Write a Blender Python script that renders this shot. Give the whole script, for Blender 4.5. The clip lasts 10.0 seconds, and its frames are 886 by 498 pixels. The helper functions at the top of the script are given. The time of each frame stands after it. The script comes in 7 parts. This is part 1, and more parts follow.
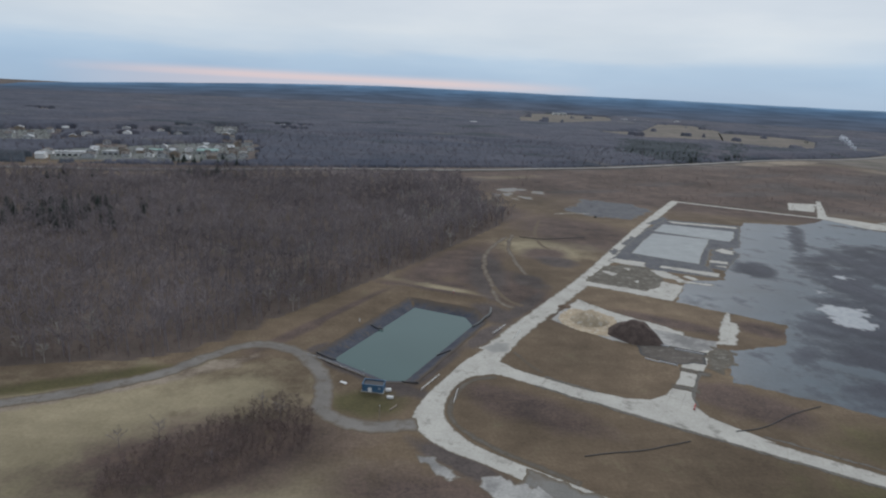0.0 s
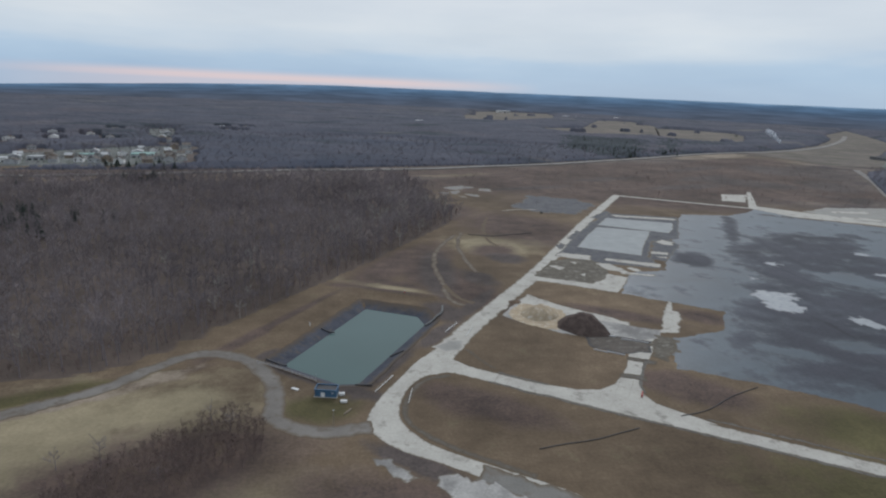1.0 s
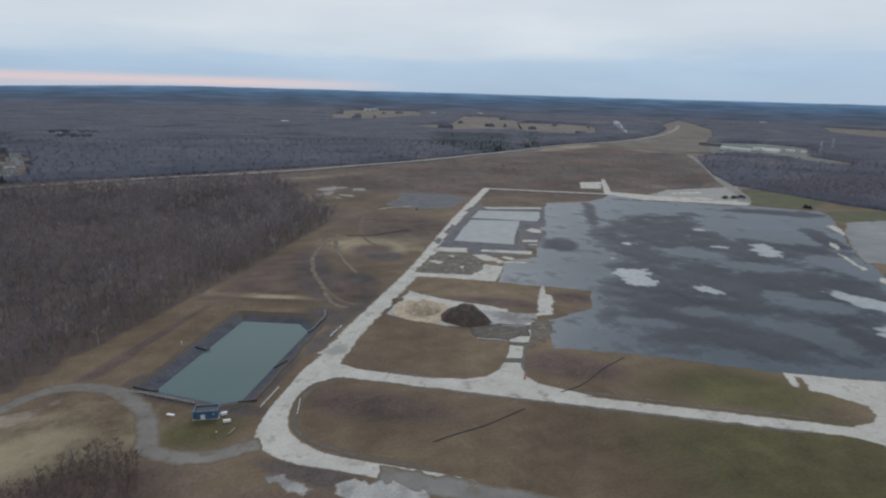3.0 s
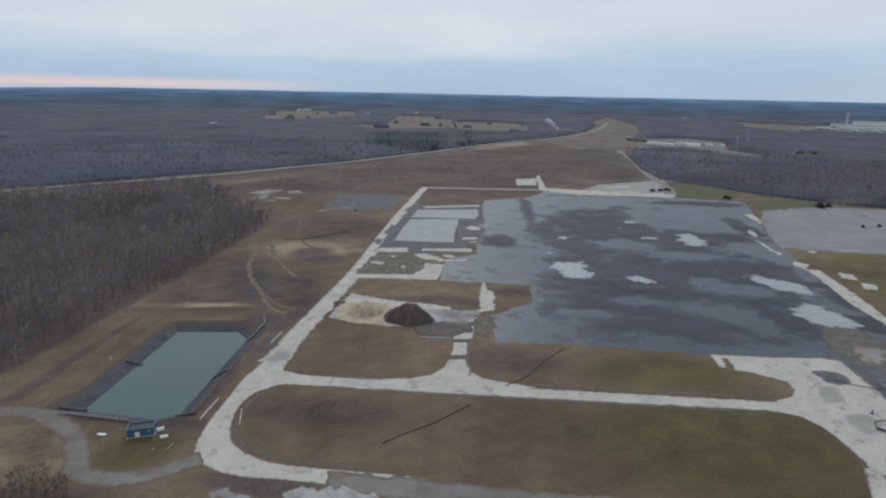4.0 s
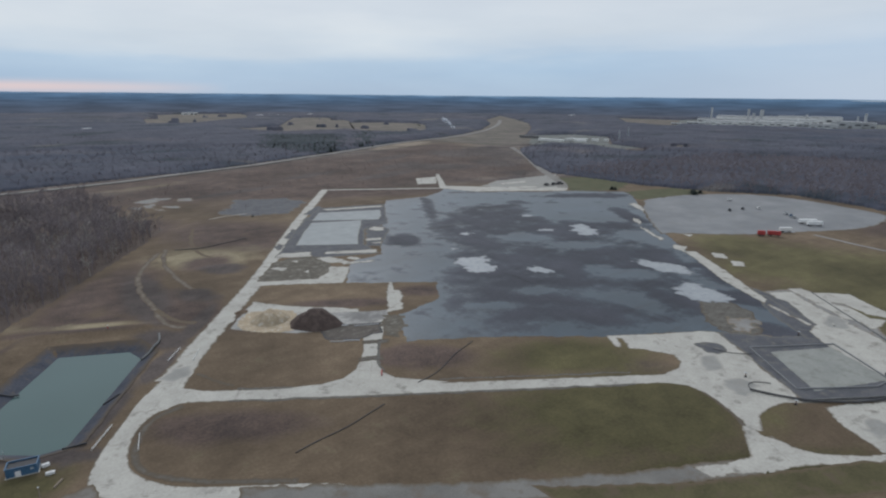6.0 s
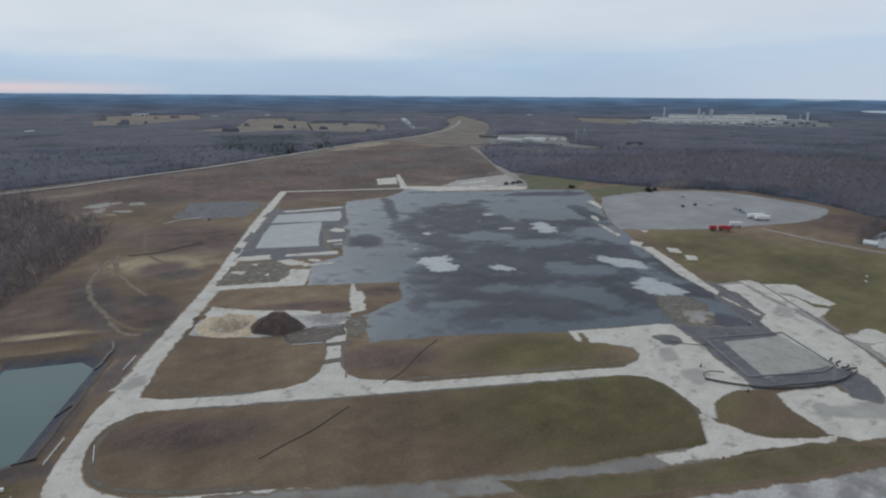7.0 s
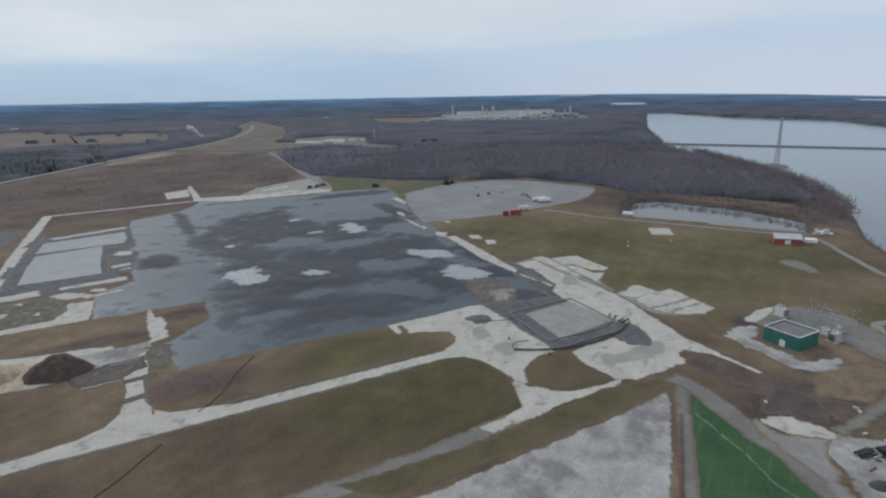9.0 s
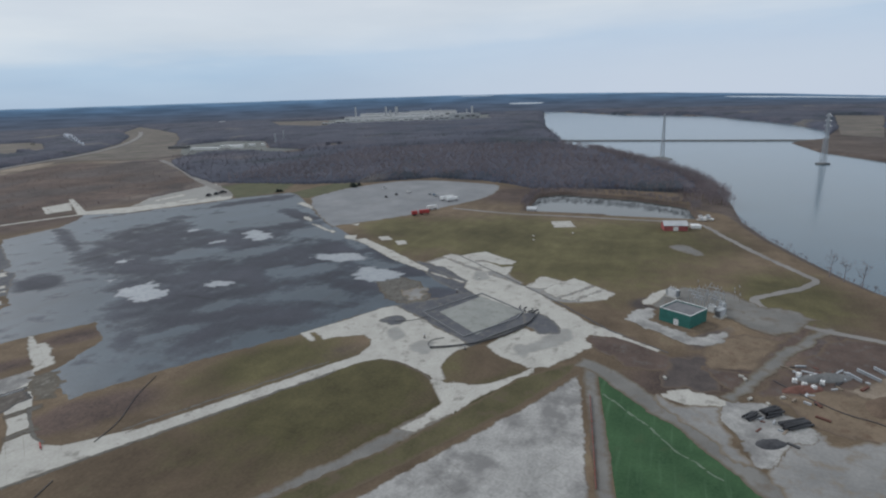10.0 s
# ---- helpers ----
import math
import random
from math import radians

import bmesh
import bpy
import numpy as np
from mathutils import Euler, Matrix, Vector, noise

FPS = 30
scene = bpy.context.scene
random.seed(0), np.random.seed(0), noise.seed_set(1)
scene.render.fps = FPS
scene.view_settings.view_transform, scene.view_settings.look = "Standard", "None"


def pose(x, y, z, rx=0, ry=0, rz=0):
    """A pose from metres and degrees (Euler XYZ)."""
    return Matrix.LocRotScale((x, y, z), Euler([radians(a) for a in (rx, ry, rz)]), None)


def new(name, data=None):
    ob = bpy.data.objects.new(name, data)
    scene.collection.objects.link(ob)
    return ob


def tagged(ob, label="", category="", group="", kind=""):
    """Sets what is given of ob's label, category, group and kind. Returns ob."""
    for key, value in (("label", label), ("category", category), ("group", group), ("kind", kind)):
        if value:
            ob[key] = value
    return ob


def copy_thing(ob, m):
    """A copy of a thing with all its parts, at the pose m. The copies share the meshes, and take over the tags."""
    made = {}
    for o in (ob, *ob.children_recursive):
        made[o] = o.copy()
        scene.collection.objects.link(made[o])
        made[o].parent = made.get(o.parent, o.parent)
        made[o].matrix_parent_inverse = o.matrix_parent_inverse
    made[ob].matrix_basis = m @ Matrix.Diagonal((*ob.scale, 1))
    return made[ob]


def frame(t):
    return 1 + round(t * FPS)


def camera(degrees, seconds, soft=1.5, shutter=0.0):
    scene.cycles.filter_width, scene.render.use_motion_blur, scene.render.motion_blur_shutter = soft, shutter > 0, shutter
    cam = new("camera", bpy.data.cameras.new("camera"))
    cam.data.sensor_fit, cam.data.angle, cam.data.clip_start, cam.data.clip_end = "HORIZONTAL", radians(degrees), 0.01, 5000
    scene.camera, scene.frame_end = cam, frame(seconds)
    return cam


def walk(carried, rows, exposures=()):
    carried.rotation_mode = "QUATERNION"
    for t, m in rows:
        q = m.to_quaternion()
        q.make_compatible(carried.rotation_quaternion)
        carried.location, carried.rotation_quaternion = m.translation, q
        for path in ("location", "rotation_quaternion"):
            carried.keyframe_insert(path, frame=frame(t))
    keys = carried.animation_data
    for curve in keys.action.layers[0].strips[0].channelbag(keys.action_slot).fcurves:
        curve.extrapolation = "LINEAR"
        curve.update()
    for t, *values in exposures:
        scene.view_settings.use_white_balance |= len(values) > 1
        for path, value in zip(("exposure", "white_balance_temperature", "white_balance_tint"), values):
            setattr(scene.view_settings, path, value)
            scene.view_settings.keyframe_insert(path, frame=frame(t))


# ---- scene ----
cam = camera(75.05, 10.0, soft=2.2)
PATH = [
    (0, (-0.74, 0.42, 99.97), -2.81, -15.57, 2.90),
    (0.5, (-0.82, 0.73, 100.06), -5.30, -15.51, 2.62),
    (1, (-0.93, 0.96, 100.15), -8.04, -15.47, 2.46),
    (1.5, (-1.07, 1.12, 100.23), -11.03, -15.43, 2.25),
    (2, (-1.23, 1.22, 100.29), -14.10, -15.37, 2.07),
    (2.5, (-1.42, 1.26, 100.35), -17.40, -15.28, 1.84),
    (4, (-2.04, 1.12, 100.44), -26.72, -15.13, 1.16),
    (4.5, (-2.26, 1.01, 100.44), -29.98, -15.06, 0.90),
    (5, (-2.48, 0.88, 100.42), -33.18, -15.01, 0.63),
    (5.5, (-2.68, 0.73, 100.37), -35.87, -14.99, 0.49),
    (5.7, (-2.76, 0.67, 100.35), -36.29, -14.98, 0.51),
    (6.8, (-3.15, 0.34, 100.16), -38.67, -14.97, 0.68),
    (7, (-3.21, 0.28, 100.12), -40.47, -14.92, 0.43),
    (7.5, (-3.34, 0.15, 99.98), -46.66, -14.84, -0.09),
    (8, (-3.44, 0.05, 99.82), -53.04, -14.83, -0.60),
    (8.5, (-3.50, -0.03, 99.63), -57.22, -14.83, -0.93),
    (9, (-3.52, -0.07, 99.40), -59.65, -14.85, -1.10),
    (9.5, (-3.50, -0.06, 99.15), -63.44, -14.88, -1.38),
    (10, (-3.42, -0.01, 98.86), -68.80, -14.93, -1.79),
]
walk(cam, [(t, pose(*eye, 90 + pitch, 0, yaw) @ pose(0, 0, 0, 0, 0, roll)) for t, eye, yaw, pitch, roll in PATH],
     [(0, 0.0, 5930, 7), (10, 0.0, 5930, 7)])

# ---- world, sun ----
SUN_EL, SUN_AZ = 38.0, 20.0
world = bpy.data.worlds.new("overcast_sky")
scene.world = world
world.use_nodes = True
wn, wl = world.node_tree.nodes, world.node_tree.links
wn.clear()
w_out = wn.new("ShaderNodeOutputWorld")
w_bg = wn.new("ShaderNodeBackground")
w_sky = wn.new("ShaderNodeTexSky")
w_sky.sky_type = "NISHITA"
w_sky.sun_disc = False
w_sky.sun_elevation = radians(SUN_EL)
w_sky.sun_rotation = radians(SUN_AZ)
w_co = wn.new("ShaderNodeTexCoord")
w_sep = wn.new("ShaderNodeSeparateXYZ")
wl.new(w_co.outputs["Generated"], w_sep.inputs[0])


def w_ramp(stops):
    r = wn.new("ShaderNodeValToRGB")
    while len(r.color_ramp.elements) < len(stops):
        r.color_ramp.elements.new(0.5)
    for e, (p, c) in zip(r.color_ramp.elements, stops):
        e.position, e.color = p, (*c, 1)
    return r


# a flat cloud deck: its wavy lower edge hangs over a clear blue band, lower towards the north-west
def w_streaks(scale, squeeze, place, detail):
    m = wn.new("ShaderNodeMapping")
    m.inputs["Scale"].default_value = (1.0, 1.0, squeeze)
    m.inputs["Location"].default_value = place
    wl.new(w_co.outputs["Generated"], m.inputs[0])
    n = wn.new("ShaderNodeTexNoise")
    n.inputs["Scale"].default_value = scale
    n.inputs["Detail"].default_value = detail
    n.inputs["Roughness"].default_value = 0.55
    wl.new(m.outputs[0], n.inputs["Vector"])
    return n.outputs["Fac"]


def w_math(op, a, b, c=0.0):
    m = wn.new("ShaderNodeMath")
    m.operation = op
    for i, v in enumerate((a, b, c)):
        if isinstance(v, float):
            m.inputs[i].default_value = v
        else:
            wl.new(v, m.inputs[i])
    return m.outputs[0]


def w_towards(v):
    d = wn.new("ShaderNodeVectorMath")
    d.operation = "DOT_PRODUCT"
    d.inputs[1].default_value = v
    wl.new(w_co.outputs["Generated"], d.inputs[0])
    return d.outputs["Value"]


w_h = w_math("ADD", w_sep.outputs["Z"], w_math("MULTIPLY_ADD", w_streaks(3.4, 7.0, (0.7, 0.2, 0.0), 4.0), 0.055, -0.0275))
w_h = w_math("ADD", w_h, w_math("MULTIPLY_ADD", w_towards((-0.34, 0.94, 0.0)), 0.034, -0.0204))
w_cloud = w_ramp([(0.0, (0.40, 0.50, 0.62)), (0.030, (0.405, 0.515, 0.645)), (0.052, (0.455, 0.555, 0.67)), (0.068, (0.575, 0.625, 0.685)), (0.10, (0.655, 0.67, 0.69)),
                  (0.15, (0.665, 0.67, 0.685)), (0.20, (0.70, 0.695, 0.695)), (0.30, (0.70, 0.71, 0.73)), (1.0, (0.74, 0.76, 0.79))])
wl.new(w_h, w_cloud.inputs[0])
w_light = w_ramp([(0.30, (0.93, 0.94, 0.955)), (0.5, (1.0, 1.0, 1.0)), (0.72, (1.10, 1.075, 1.045))])
wl.new(w_streaks(3.0, 4.5, (0.1, 0.9, 0.3), 4.0), w_light.inputs[0])
w_lit = wn.new("ShaderNodeMix")
w_lit.data_type, w_lit.blend_type = "RGBA", "MULTIPLY"
w_lit.inputs["Factor"].default_value = 1.0
wl.new(w_cloud.outputs[0], w_lit.inputs["A"])
wl.new(w_light.outputs[0], w_lit.inputs["B"])
# a thin clear gap low over the horizon, warm towards the low sun
w_az = w_ramp([(0.91, (0, 0, 0)), (0.985, (1, 1, 1))])
wl.new(w_towards((-0.13, 0.99, 0.0)), w_az.inputs[0])
w_gap = w_ramp([(0.0, (0.45, 0.45, 0.45)), (0.006, (1, 1, 1)), (0.011, (0.6, 0.6, 0.6)), (0.017, (0, 0, 0))])
wl.new(w_sep.outputs["Z"], w_gap.inputs[0])
w_warm = wn.new("ShaderNodeMix")
w_warm.data_type = "RGBA"
w_warm.inputs["B"].default_value = (0.78, 0.59, 0.56, 1)
wl.new(w_math("MULTIPLY", w_az.outputs[0], w_gap.outputs[0]), w_warm.inputs["Factor"])
# the low sky pales towards the east
w_east = w_ramp([(0.45, (0, 0, 0)), (0.92, (0.9, 0.9, 0.9))])
wl.new(w_towards((0.93, -0.37, 0.0)), w_east.inputs[0])
w_low = w_ramp([(0.0, (1, 1, 1)), (0.06, (0.8, 0.8, 0.8)), (0.14, (0, 0, 0))])
wl.new(w_sep.outputs["Z"], w_low.inputs[0])
w_pale = wn.new("ShaderNodeMix")
w_pale.data_type = "RGBA"
w_pale.inputs["B"].default_value = (0.62, 0.645, 0.705, 1)
wl.new(w_math("MULTIPLY", w_east.outputs[0], w_low.outputs[0]), w_pale.inputs["Factor"])
wl.new(w_lit.outputs["Result"], w_pale.inputs["A"])
wl.new(w_pale.outputs["Result"], w_warm.inputs["A"])
w_dim = wn.new("ShaderNodeMix")
w_dim.data_type, w_dim.blend_type = "RGBA", "MULTIPLY"
w_dim.inputs["Factor"].default_value = 1.0
w_dim.inputs["B"].default_value = (0.1, 0.1, 0.1, 1)
wl.new(w_sky.outputs[0], w_dim.inputs["A"])
w_mix = wn.new("ShaderNodeMix")
w_mix.data_type = "RGBA"
w_mix.inputs["Factor"].default_value = 0.94
wl.new(w_dim.outputs["Result"], w_mix.inputs["A"])
wl.new(w_warm.outputs["Result"], w_mix.inputs["B"])
wl.new(w_mix.outputs["Result"], w_bg.inputs["Color"])
w_bg.inputs["Strength"].default_value = 1.0
wl.new(w_bg.outputs[0], w_out.inputs[0])

sun_data = bpy.data.lights.new("sun", "SUN")
sun_data.energy, sun_data.angle, sun_data.color = 1.35, radians(25), (1.0, 0.92, 0.86)
sun = new("sun", sun_data)
sun.matrix_world = pose(0, 0, 200, 90 - SUN_EL, 0, 180 - SUN_AZ)

# ---- materials ----


def nodes_of(name):
    m = bpy.data.materials.new(name)
    m.use_nodes = True
    nt = m.node_tree
    b = nt.nodes["Principled BSDF"]
    co = nt.nodes.new("ShaderNodeTexCoord")
    return m, nt, b, co


def noise_node(nt, co, scale, detail=4.0, rough=0.55, stretch=None):
    n = nt.nodes.new("ShaderNodeTexNoise")
    n.inputs["Scale"].default_value = scale
    n.inputs["Detail"].default_value = detail
    n.inputs["Roughness"].default_value = rough
    if stretch:
        mp = nt.nodes.new("ShaderNodeMapping")
        mp.inputs["Scale"].default_value = stretch[0]
        mp.inputs["Rotation"].default_value = (0, 0, radians(stretch[1]))
        nt.links.new(co, mp.inputs[0])
        co = mp.outputs[0]
    nt.links.new(co, n.inputs["Vector"])
    return n.outputs["Fac"]


def ramp_node(nt, fac, stops):
    r = nt.nodes.new("ShaderNodeValToRGB")
    while len(r.color_ramp.elements) < len(stops):
        r.color_ramp.elements.new(0.5)
    for e, (p, c) in zip(r.color_ramp.elements, stops):
        e.position = p
        e.color = (*c, 1) if not isinstance(c, float) else (c, c, c, 1)
    nt.links.new(fac, r.inputs[0])
    return r.outputs[0]


def mix_node(nt, fac, a, b, blend="MIX"):
    m = nt.nodes.new("ShaderNodeMix")
    m.data_type, m.blend_type = "RGBA", blend
    for sock, v in (("Factor", fac), ("A", a), ("B", b)):
        if isinstance(v, (int, float)):
            m.inputs[sock].default_value = v
        elif isinstance(v, tuple):
            m.inputs[sock].default_value = (*v, 1)
        else:
            nt.links.new(v, m.inputs[sock])
    return m.outputs["Result"]


def math_node(nt, op, a, b=0.0, clamp=False):
    m = nt.nodes.new("ShaderNodeMath")
    m.operation, m.use_clamp = op, clamp
    for i, v in enumerate((a, b)):
        if isinstance(v, (int, float)):
            m.inputs[i].default_value = v
        else:
            nt.links.new(v, m.inputs[i])
    return m.outputs[0]


def bump_node(nt, b, height, strength, distance):
    n = nt.nodes.new("ShaderNodeBump")
    n.inputs["Strength"].default_value = strength
    n.inputs["Distance"].default_value = distance
    nt.links.new(height, n.inputs["Height"])
    nt.links.new(n.outputs[0], b.inputs["Normal"])


def fray(nt, o, scale, much):
    """How near a slab's free edge lies, broken up by noise."""
    a = nt.nodes.new("ShaderNodeAttribute")
    a.attribute_name = "rim"
    n = math_node(nt, "SUBTRACT", noise_node(nt, o, scale, 6.0, 0.68), 0.5)
    return math_node(nt, "ADD", a.outputs["Fac"], math_node(nt, "MULTIPLY", n, much))


def worn(name, dark, light, big=0.05, fine=1.2, rough=0.9, metallic=0.0, bump=0.05, per_object=0.0, stain=None, under=None):
    """A weathered surface: two colours mixed by a broad and a fine noise."""
    m, nt, b, co = nodes_of(name)
    o = co.outputs["Object"]
    f = math_node(nt, "ADD", math_node(nt, "MULTIPLY", noise_node(nt, o, big, 5.0, 0.6), 0.65),
                  math_node(nt, "MULTIPLY", noise_node(nt, o, fine, 4.0, 0.6), 0.35))
    c = ramp_node(nt, f, [(0.34, dark), (0.66, light)])
    if stain:
        s = ramp_node(nt, noise_node(nt, o, big * 2.3, 6.0, 0.65), [(0.52, 0.0), (0.66, 1.0)])
        c = mix_node(nt, s, c, stain)
    if per_object:
        info = nt.nodes.new("ShaderNodeObjectInfo")
        v = math_node(nt, "MULTIPLY_ADD", info.outputs["Random"], per_object)
        nt.nodes[-1].inputs[2].default_value = 1 - per_object / 2
        hsv = nt.nodes.new("ShaderNodeHueSaturation")
        nt.links.new(c, hsv.inputs["Color"])
        nt.links.new(v, hsv.inputs["Value"])
        c = hsv.outputs[0]
    if under:
        # thinly spread material: what lies beneath shows through along its edge
        c = mix_node(nt, ramp_node(nt, fray(nt, o, 0.55, 1.0), [(0.30, 0.0), (0.92, 1.0)]), c, under)
    nt.links.new(c, b.inputs["Base Color"])
    b.inputs["Roughness"].default_value = rough
    b.inputs["Metallic"].default_value = metallic
    b.inputs["Specular IOR Level"].default_value = 0.12 if rough > 0.75 else 0.35
    if bump:
        bump_node(nt, b, f, 0.5, bump)
    return m


SITE_TURN = 58.0  # the avenue's bearing, degrees from x


def concrete(name, dark, light, panel=6.0, joint=0.16, stain=(0.16, 0.15, 0.13), lo=0.55, blot=0.16):
    """Old poured concrete: panels with dark weedy joints, stains and worn patches."""
    m, nt, b, co = nodes_of(name)
    o = co.outputs["Object"]
    f = math_node(nt, "ADD", math_node(nt, "MULTIPLY", noise_node(nt, o, 0.09, 6.0, 0.65), 0.6),
                  math_node(nt, "MULTIPLY", noise_node(nt, o, 1.1, 4.0, 0.6), 0.4))
    c = ramp_node(nt, f, [(0.35, dark), (0.62, light)])
    s = ramp_node(nt, noise_node(nt, o, blot, 8.0, 0.66), [(lo, 0.0), (lo + 0.14, 0.85)])
    c = mix_node(nt, s, c, stain)
    mp = nt.nodes.new("ShaderNodeMapping")
    mp.inputs["Rotation"].default_value = (0, 0, radians(-SITE_TURN))
    nt.links.new(o, mp.inputs[0])
    br = nt.nodes.new("ShaderNodeTexBrick")
    br.offset = 0.0
    br.inputs["Scale"].default_value = 1.0
    br.inputs["Brick Width"].default_value = panel
    br.inputs["Row Height"].default_value = panel * 0.75
    br.inputs["Mortar Size"].default_value = joint / 2
    br.inputs["Mortar Smooth"].default_value = 0.6
    nt.links.new(mp.outputs[0], br.inputs["Vector"])
    weeds = math_node(nt, "MULTIPLY", br.outputs["Fac"],
                      ramp_node(nt, noise_node(nt, o, 0.07, 3.0), [(0.45, 0.0), (0.68, 0.55)]))
    c = mix_node(nt, weeds, c, (0.11, 0.10, 0.075))
    # dirt and dead grass creep over the free edges
    c = mix_node(nt, ramp_node(nt, fray(nt, o, 0.4, 1.9), [(0.55, 0.0), (1.0, 0.9)]), c, (0.115, 0.092, 0.066))
    nt.links.new(c, b.inputs["Base Color"])
    b.inputs["Roughness"].default_value = 0.88
    b.inputs["Specular IOR Level"].default_value = 0.15
    bump_node(nt, b, f, 0.4, 0.05)
    return m


def ground_material():
    """Dead grass, weeds and bare earth; the mesh says where it is green, russet, wooded or bare."""
    m, nt, b, co = nodes_of("winter_ground")
    o = co.outputs["Object"]

    def at(n):
        a = nt.nodes.new("ShaderNodeAttribute")
        a.attribute_name = n
        return a.outputs["Fac"]

    broad, mid, fine = noise_node(nt, o, 0.012, 6.0, 0.62), noise_node(nt, o, 0.09, 6.0, 0.65), noise_node(nt, o, 0.9, 5.0, 0.65)
    f = math_node(nt, "ADD", math_node(nt, "MULTIPLY", mid, 0.55), math_node(nt, "MULTIPLY", fine, 0.45))
    straw = ramp_node(nt, f, [(0.34, (0.091, 0.067, 0.045)), (0.52, (0.126, 0.094, 0.063)), (0.66, (0.164, 0.125, 0.085))])
    russet = ramp_node(nt, f, [(0.38, (0.053, 0.041, 0.038)), (0.62, (0.120, 0.086, 0.069))])
    green = ramp_node(nt, f, [(0.34, (0.050, 0.045, 0.022)), (0.66, (0.098, 0.086, 0.041))])
    meadow = ramp_node(nt, f, [(0.34, (0.068, 0.061, 0.029)), (0.66, (0.126, 0.110, 0.055))])
    litter = ramp_node(nt, f, [(0.34, (0.060, 0.048, 0.042)), (0.66, (0.115, 0.090, 0.076))])
    earth = ramp_node(nt, f, [(0.34, (0.15, 0.115, 0.085)), (0.66, (0.27, 0.23, 0.18))])
    c = straw

    def lay(c, name, col, soft=0.35):
        w = math_node(nt, "ADD", at(name), math_node(nt, "MULTIPLY", math_node(nt, "SUBTRACT", mid, 0.5), 1.4))
        w = ramp_node(nt, w, [(0.5 - soft / 2, 0.0), (0.5 + soft / 2, 1.0)])
        return mix_node(nt, w, c, col)

    pale = ramp_node(nt, f, [(0.32, (0.182, 0.154, 0.098)), (0.68, (0.282, 0.240, 0.160))])
    drift = math_node(nt, "ADD", math_node(nt, "MULTIPLY", noise_node(nt, o, 0.016, 6.0, 0.62, ((1.0, 1.9, 1.0), 28)), 0.75), math_node(nt, "MULTIPLY", mid, 0.25))
    heath = ramp_node(nt, drift, [(0.36, (0.052, 0.045, 0.046)), (0.45, (0.088, 0.072, 0.067)), (0.54, (0.116, 0.095, 0.083)), (0.66, (0.168, 0.144, 0.118))])
    c = lay(c, "heath", heath, 0.6)
    c = lay(c, "pale", pale, 0.7)
    c = lay(c, "russet", russet, 0.6)
    c = lay(c, "green", green, 0.7)
    c = lay(c, "meadow", meadow, 0.7)
    c = lay(c, "earth", earth, 0.4)
    c = lay(c, "litter", litter, 0.25)
    damp = ramp_node(nt, f, [(0.36, (0.050, 0.042, 0.040)), (0.64, (0.100, 0.082, 0.074))])
    c = lay(c, "damp", damp, 0.5)
    streak = ramp_node(nt, noise_node(nt, o, 0.05, 5.0, 0.6, ((0.35, 2.2, 1.0), -SITE_TURN)), [(0.3, 0.90), (0.7, 1.1)])
    c = mix_node(nt, 1.0, c, streak, "MULTIPLY")
    c = mix_node(nt, 1.0, c, ramp_node(nt, broad, [(0.35, 0.68), (0.65, 1.3)]), "MULTIPLY")
    nt.links.new(c, b.inputs["Base Color"])
    b.inputs["Roughness"].default_value = 0.97
    b.inputs["Specular IOR Level"].default_value = 0.2
    bump_node(nt, b, f, 0.7, 0.35)
    return m


def asphalt_material():
    """Dark old asphalt, half of it under a thin film of rain water."""
    m, nt, b, co = nodes_of("wet_asphalt")
    o = co.outputs["Object"]
    a = nt.nodes.new("ShaderNodeAttribute")
    a.attribute_name = "dry"
    mid, fine = noise_node(nt, o, 0.045, 8.0, 0.66), noise_node(nt, o, 0.8, 5.0, 0.65)
    w = math_node(nt, "ADD", a.outputs["Fac"], math_node(nt, "MULTIPLY", math_node(nt, "SUBTRACT", mid, 0.5), 2.4))
    dry = ramp_node(nt, w, [(0.24, 0.0), (0.48, 0.62), (0.74, 1.0)])
    f = math_node(nt, "ADD", math_node(nt, "MULTIPLY", mid, 0.5), math_node(nt, "MULTIPLY", fine, 0.5))
    base = ramp_node(nt, f, [(0.34, (0.036, 0.038, 0.048)), (0.66, (0.064, 0.066, 0.079))])
    # under the film a paler, bluer base colour stands in for reflected sky
    pale = ramp_node(nt, f, [(0.34, (0.036, 0.050, 0.064)), (0.66, (0.057, 0.074, 0.091))])
    c = mix_node(nt, dry, pale, base)
    for sx, sy, turn in ((0.10, 1.0, -SITE_TURN), (1.0, 0.10, -SITE_TURN)):
        seam = noise_node(nt, o, 0.16, 5.0, 0.7, ((sx, sy, 1.0), turn))
        c = mix_node(nt, ramp_node(nt, seam, [(0.58, 0.0), (0.66, 0.55)]), c, (0.030, 0.031, 0.036))
    c = mix_node(nt, 1.0, c, ramp_node(nt, noise_node(nt, o, 0.022, 6.0, 0.66), [(0.34, 0.78), (0.66, 1.24)]), "MULTIPLY")
    pale_dust = noise_node(nt, o, 0.11, 8.0, 0.7)
    c = mix_node(nt, ramp_node(nt, pale_dust, [(0.60, 0.0), (0.74, 0.5)]), c, (0.105, 0.108, 0.112))
    nt.links.new(c, b.inputs["Base Color"])
    nt.links.new(ramp_node(nt, dry, [(0.0, 0.34), (1.0, 0.75)]), b.inputs["Roughness"])
    nt.links.new(ramp_node(nt, dry, [(0.0, 0.18), (1.0, 0.12)]), b.inputs["Specular IOR Level"])
    bump_node(nt, b, fine, 0.08, 0.03)
    return m


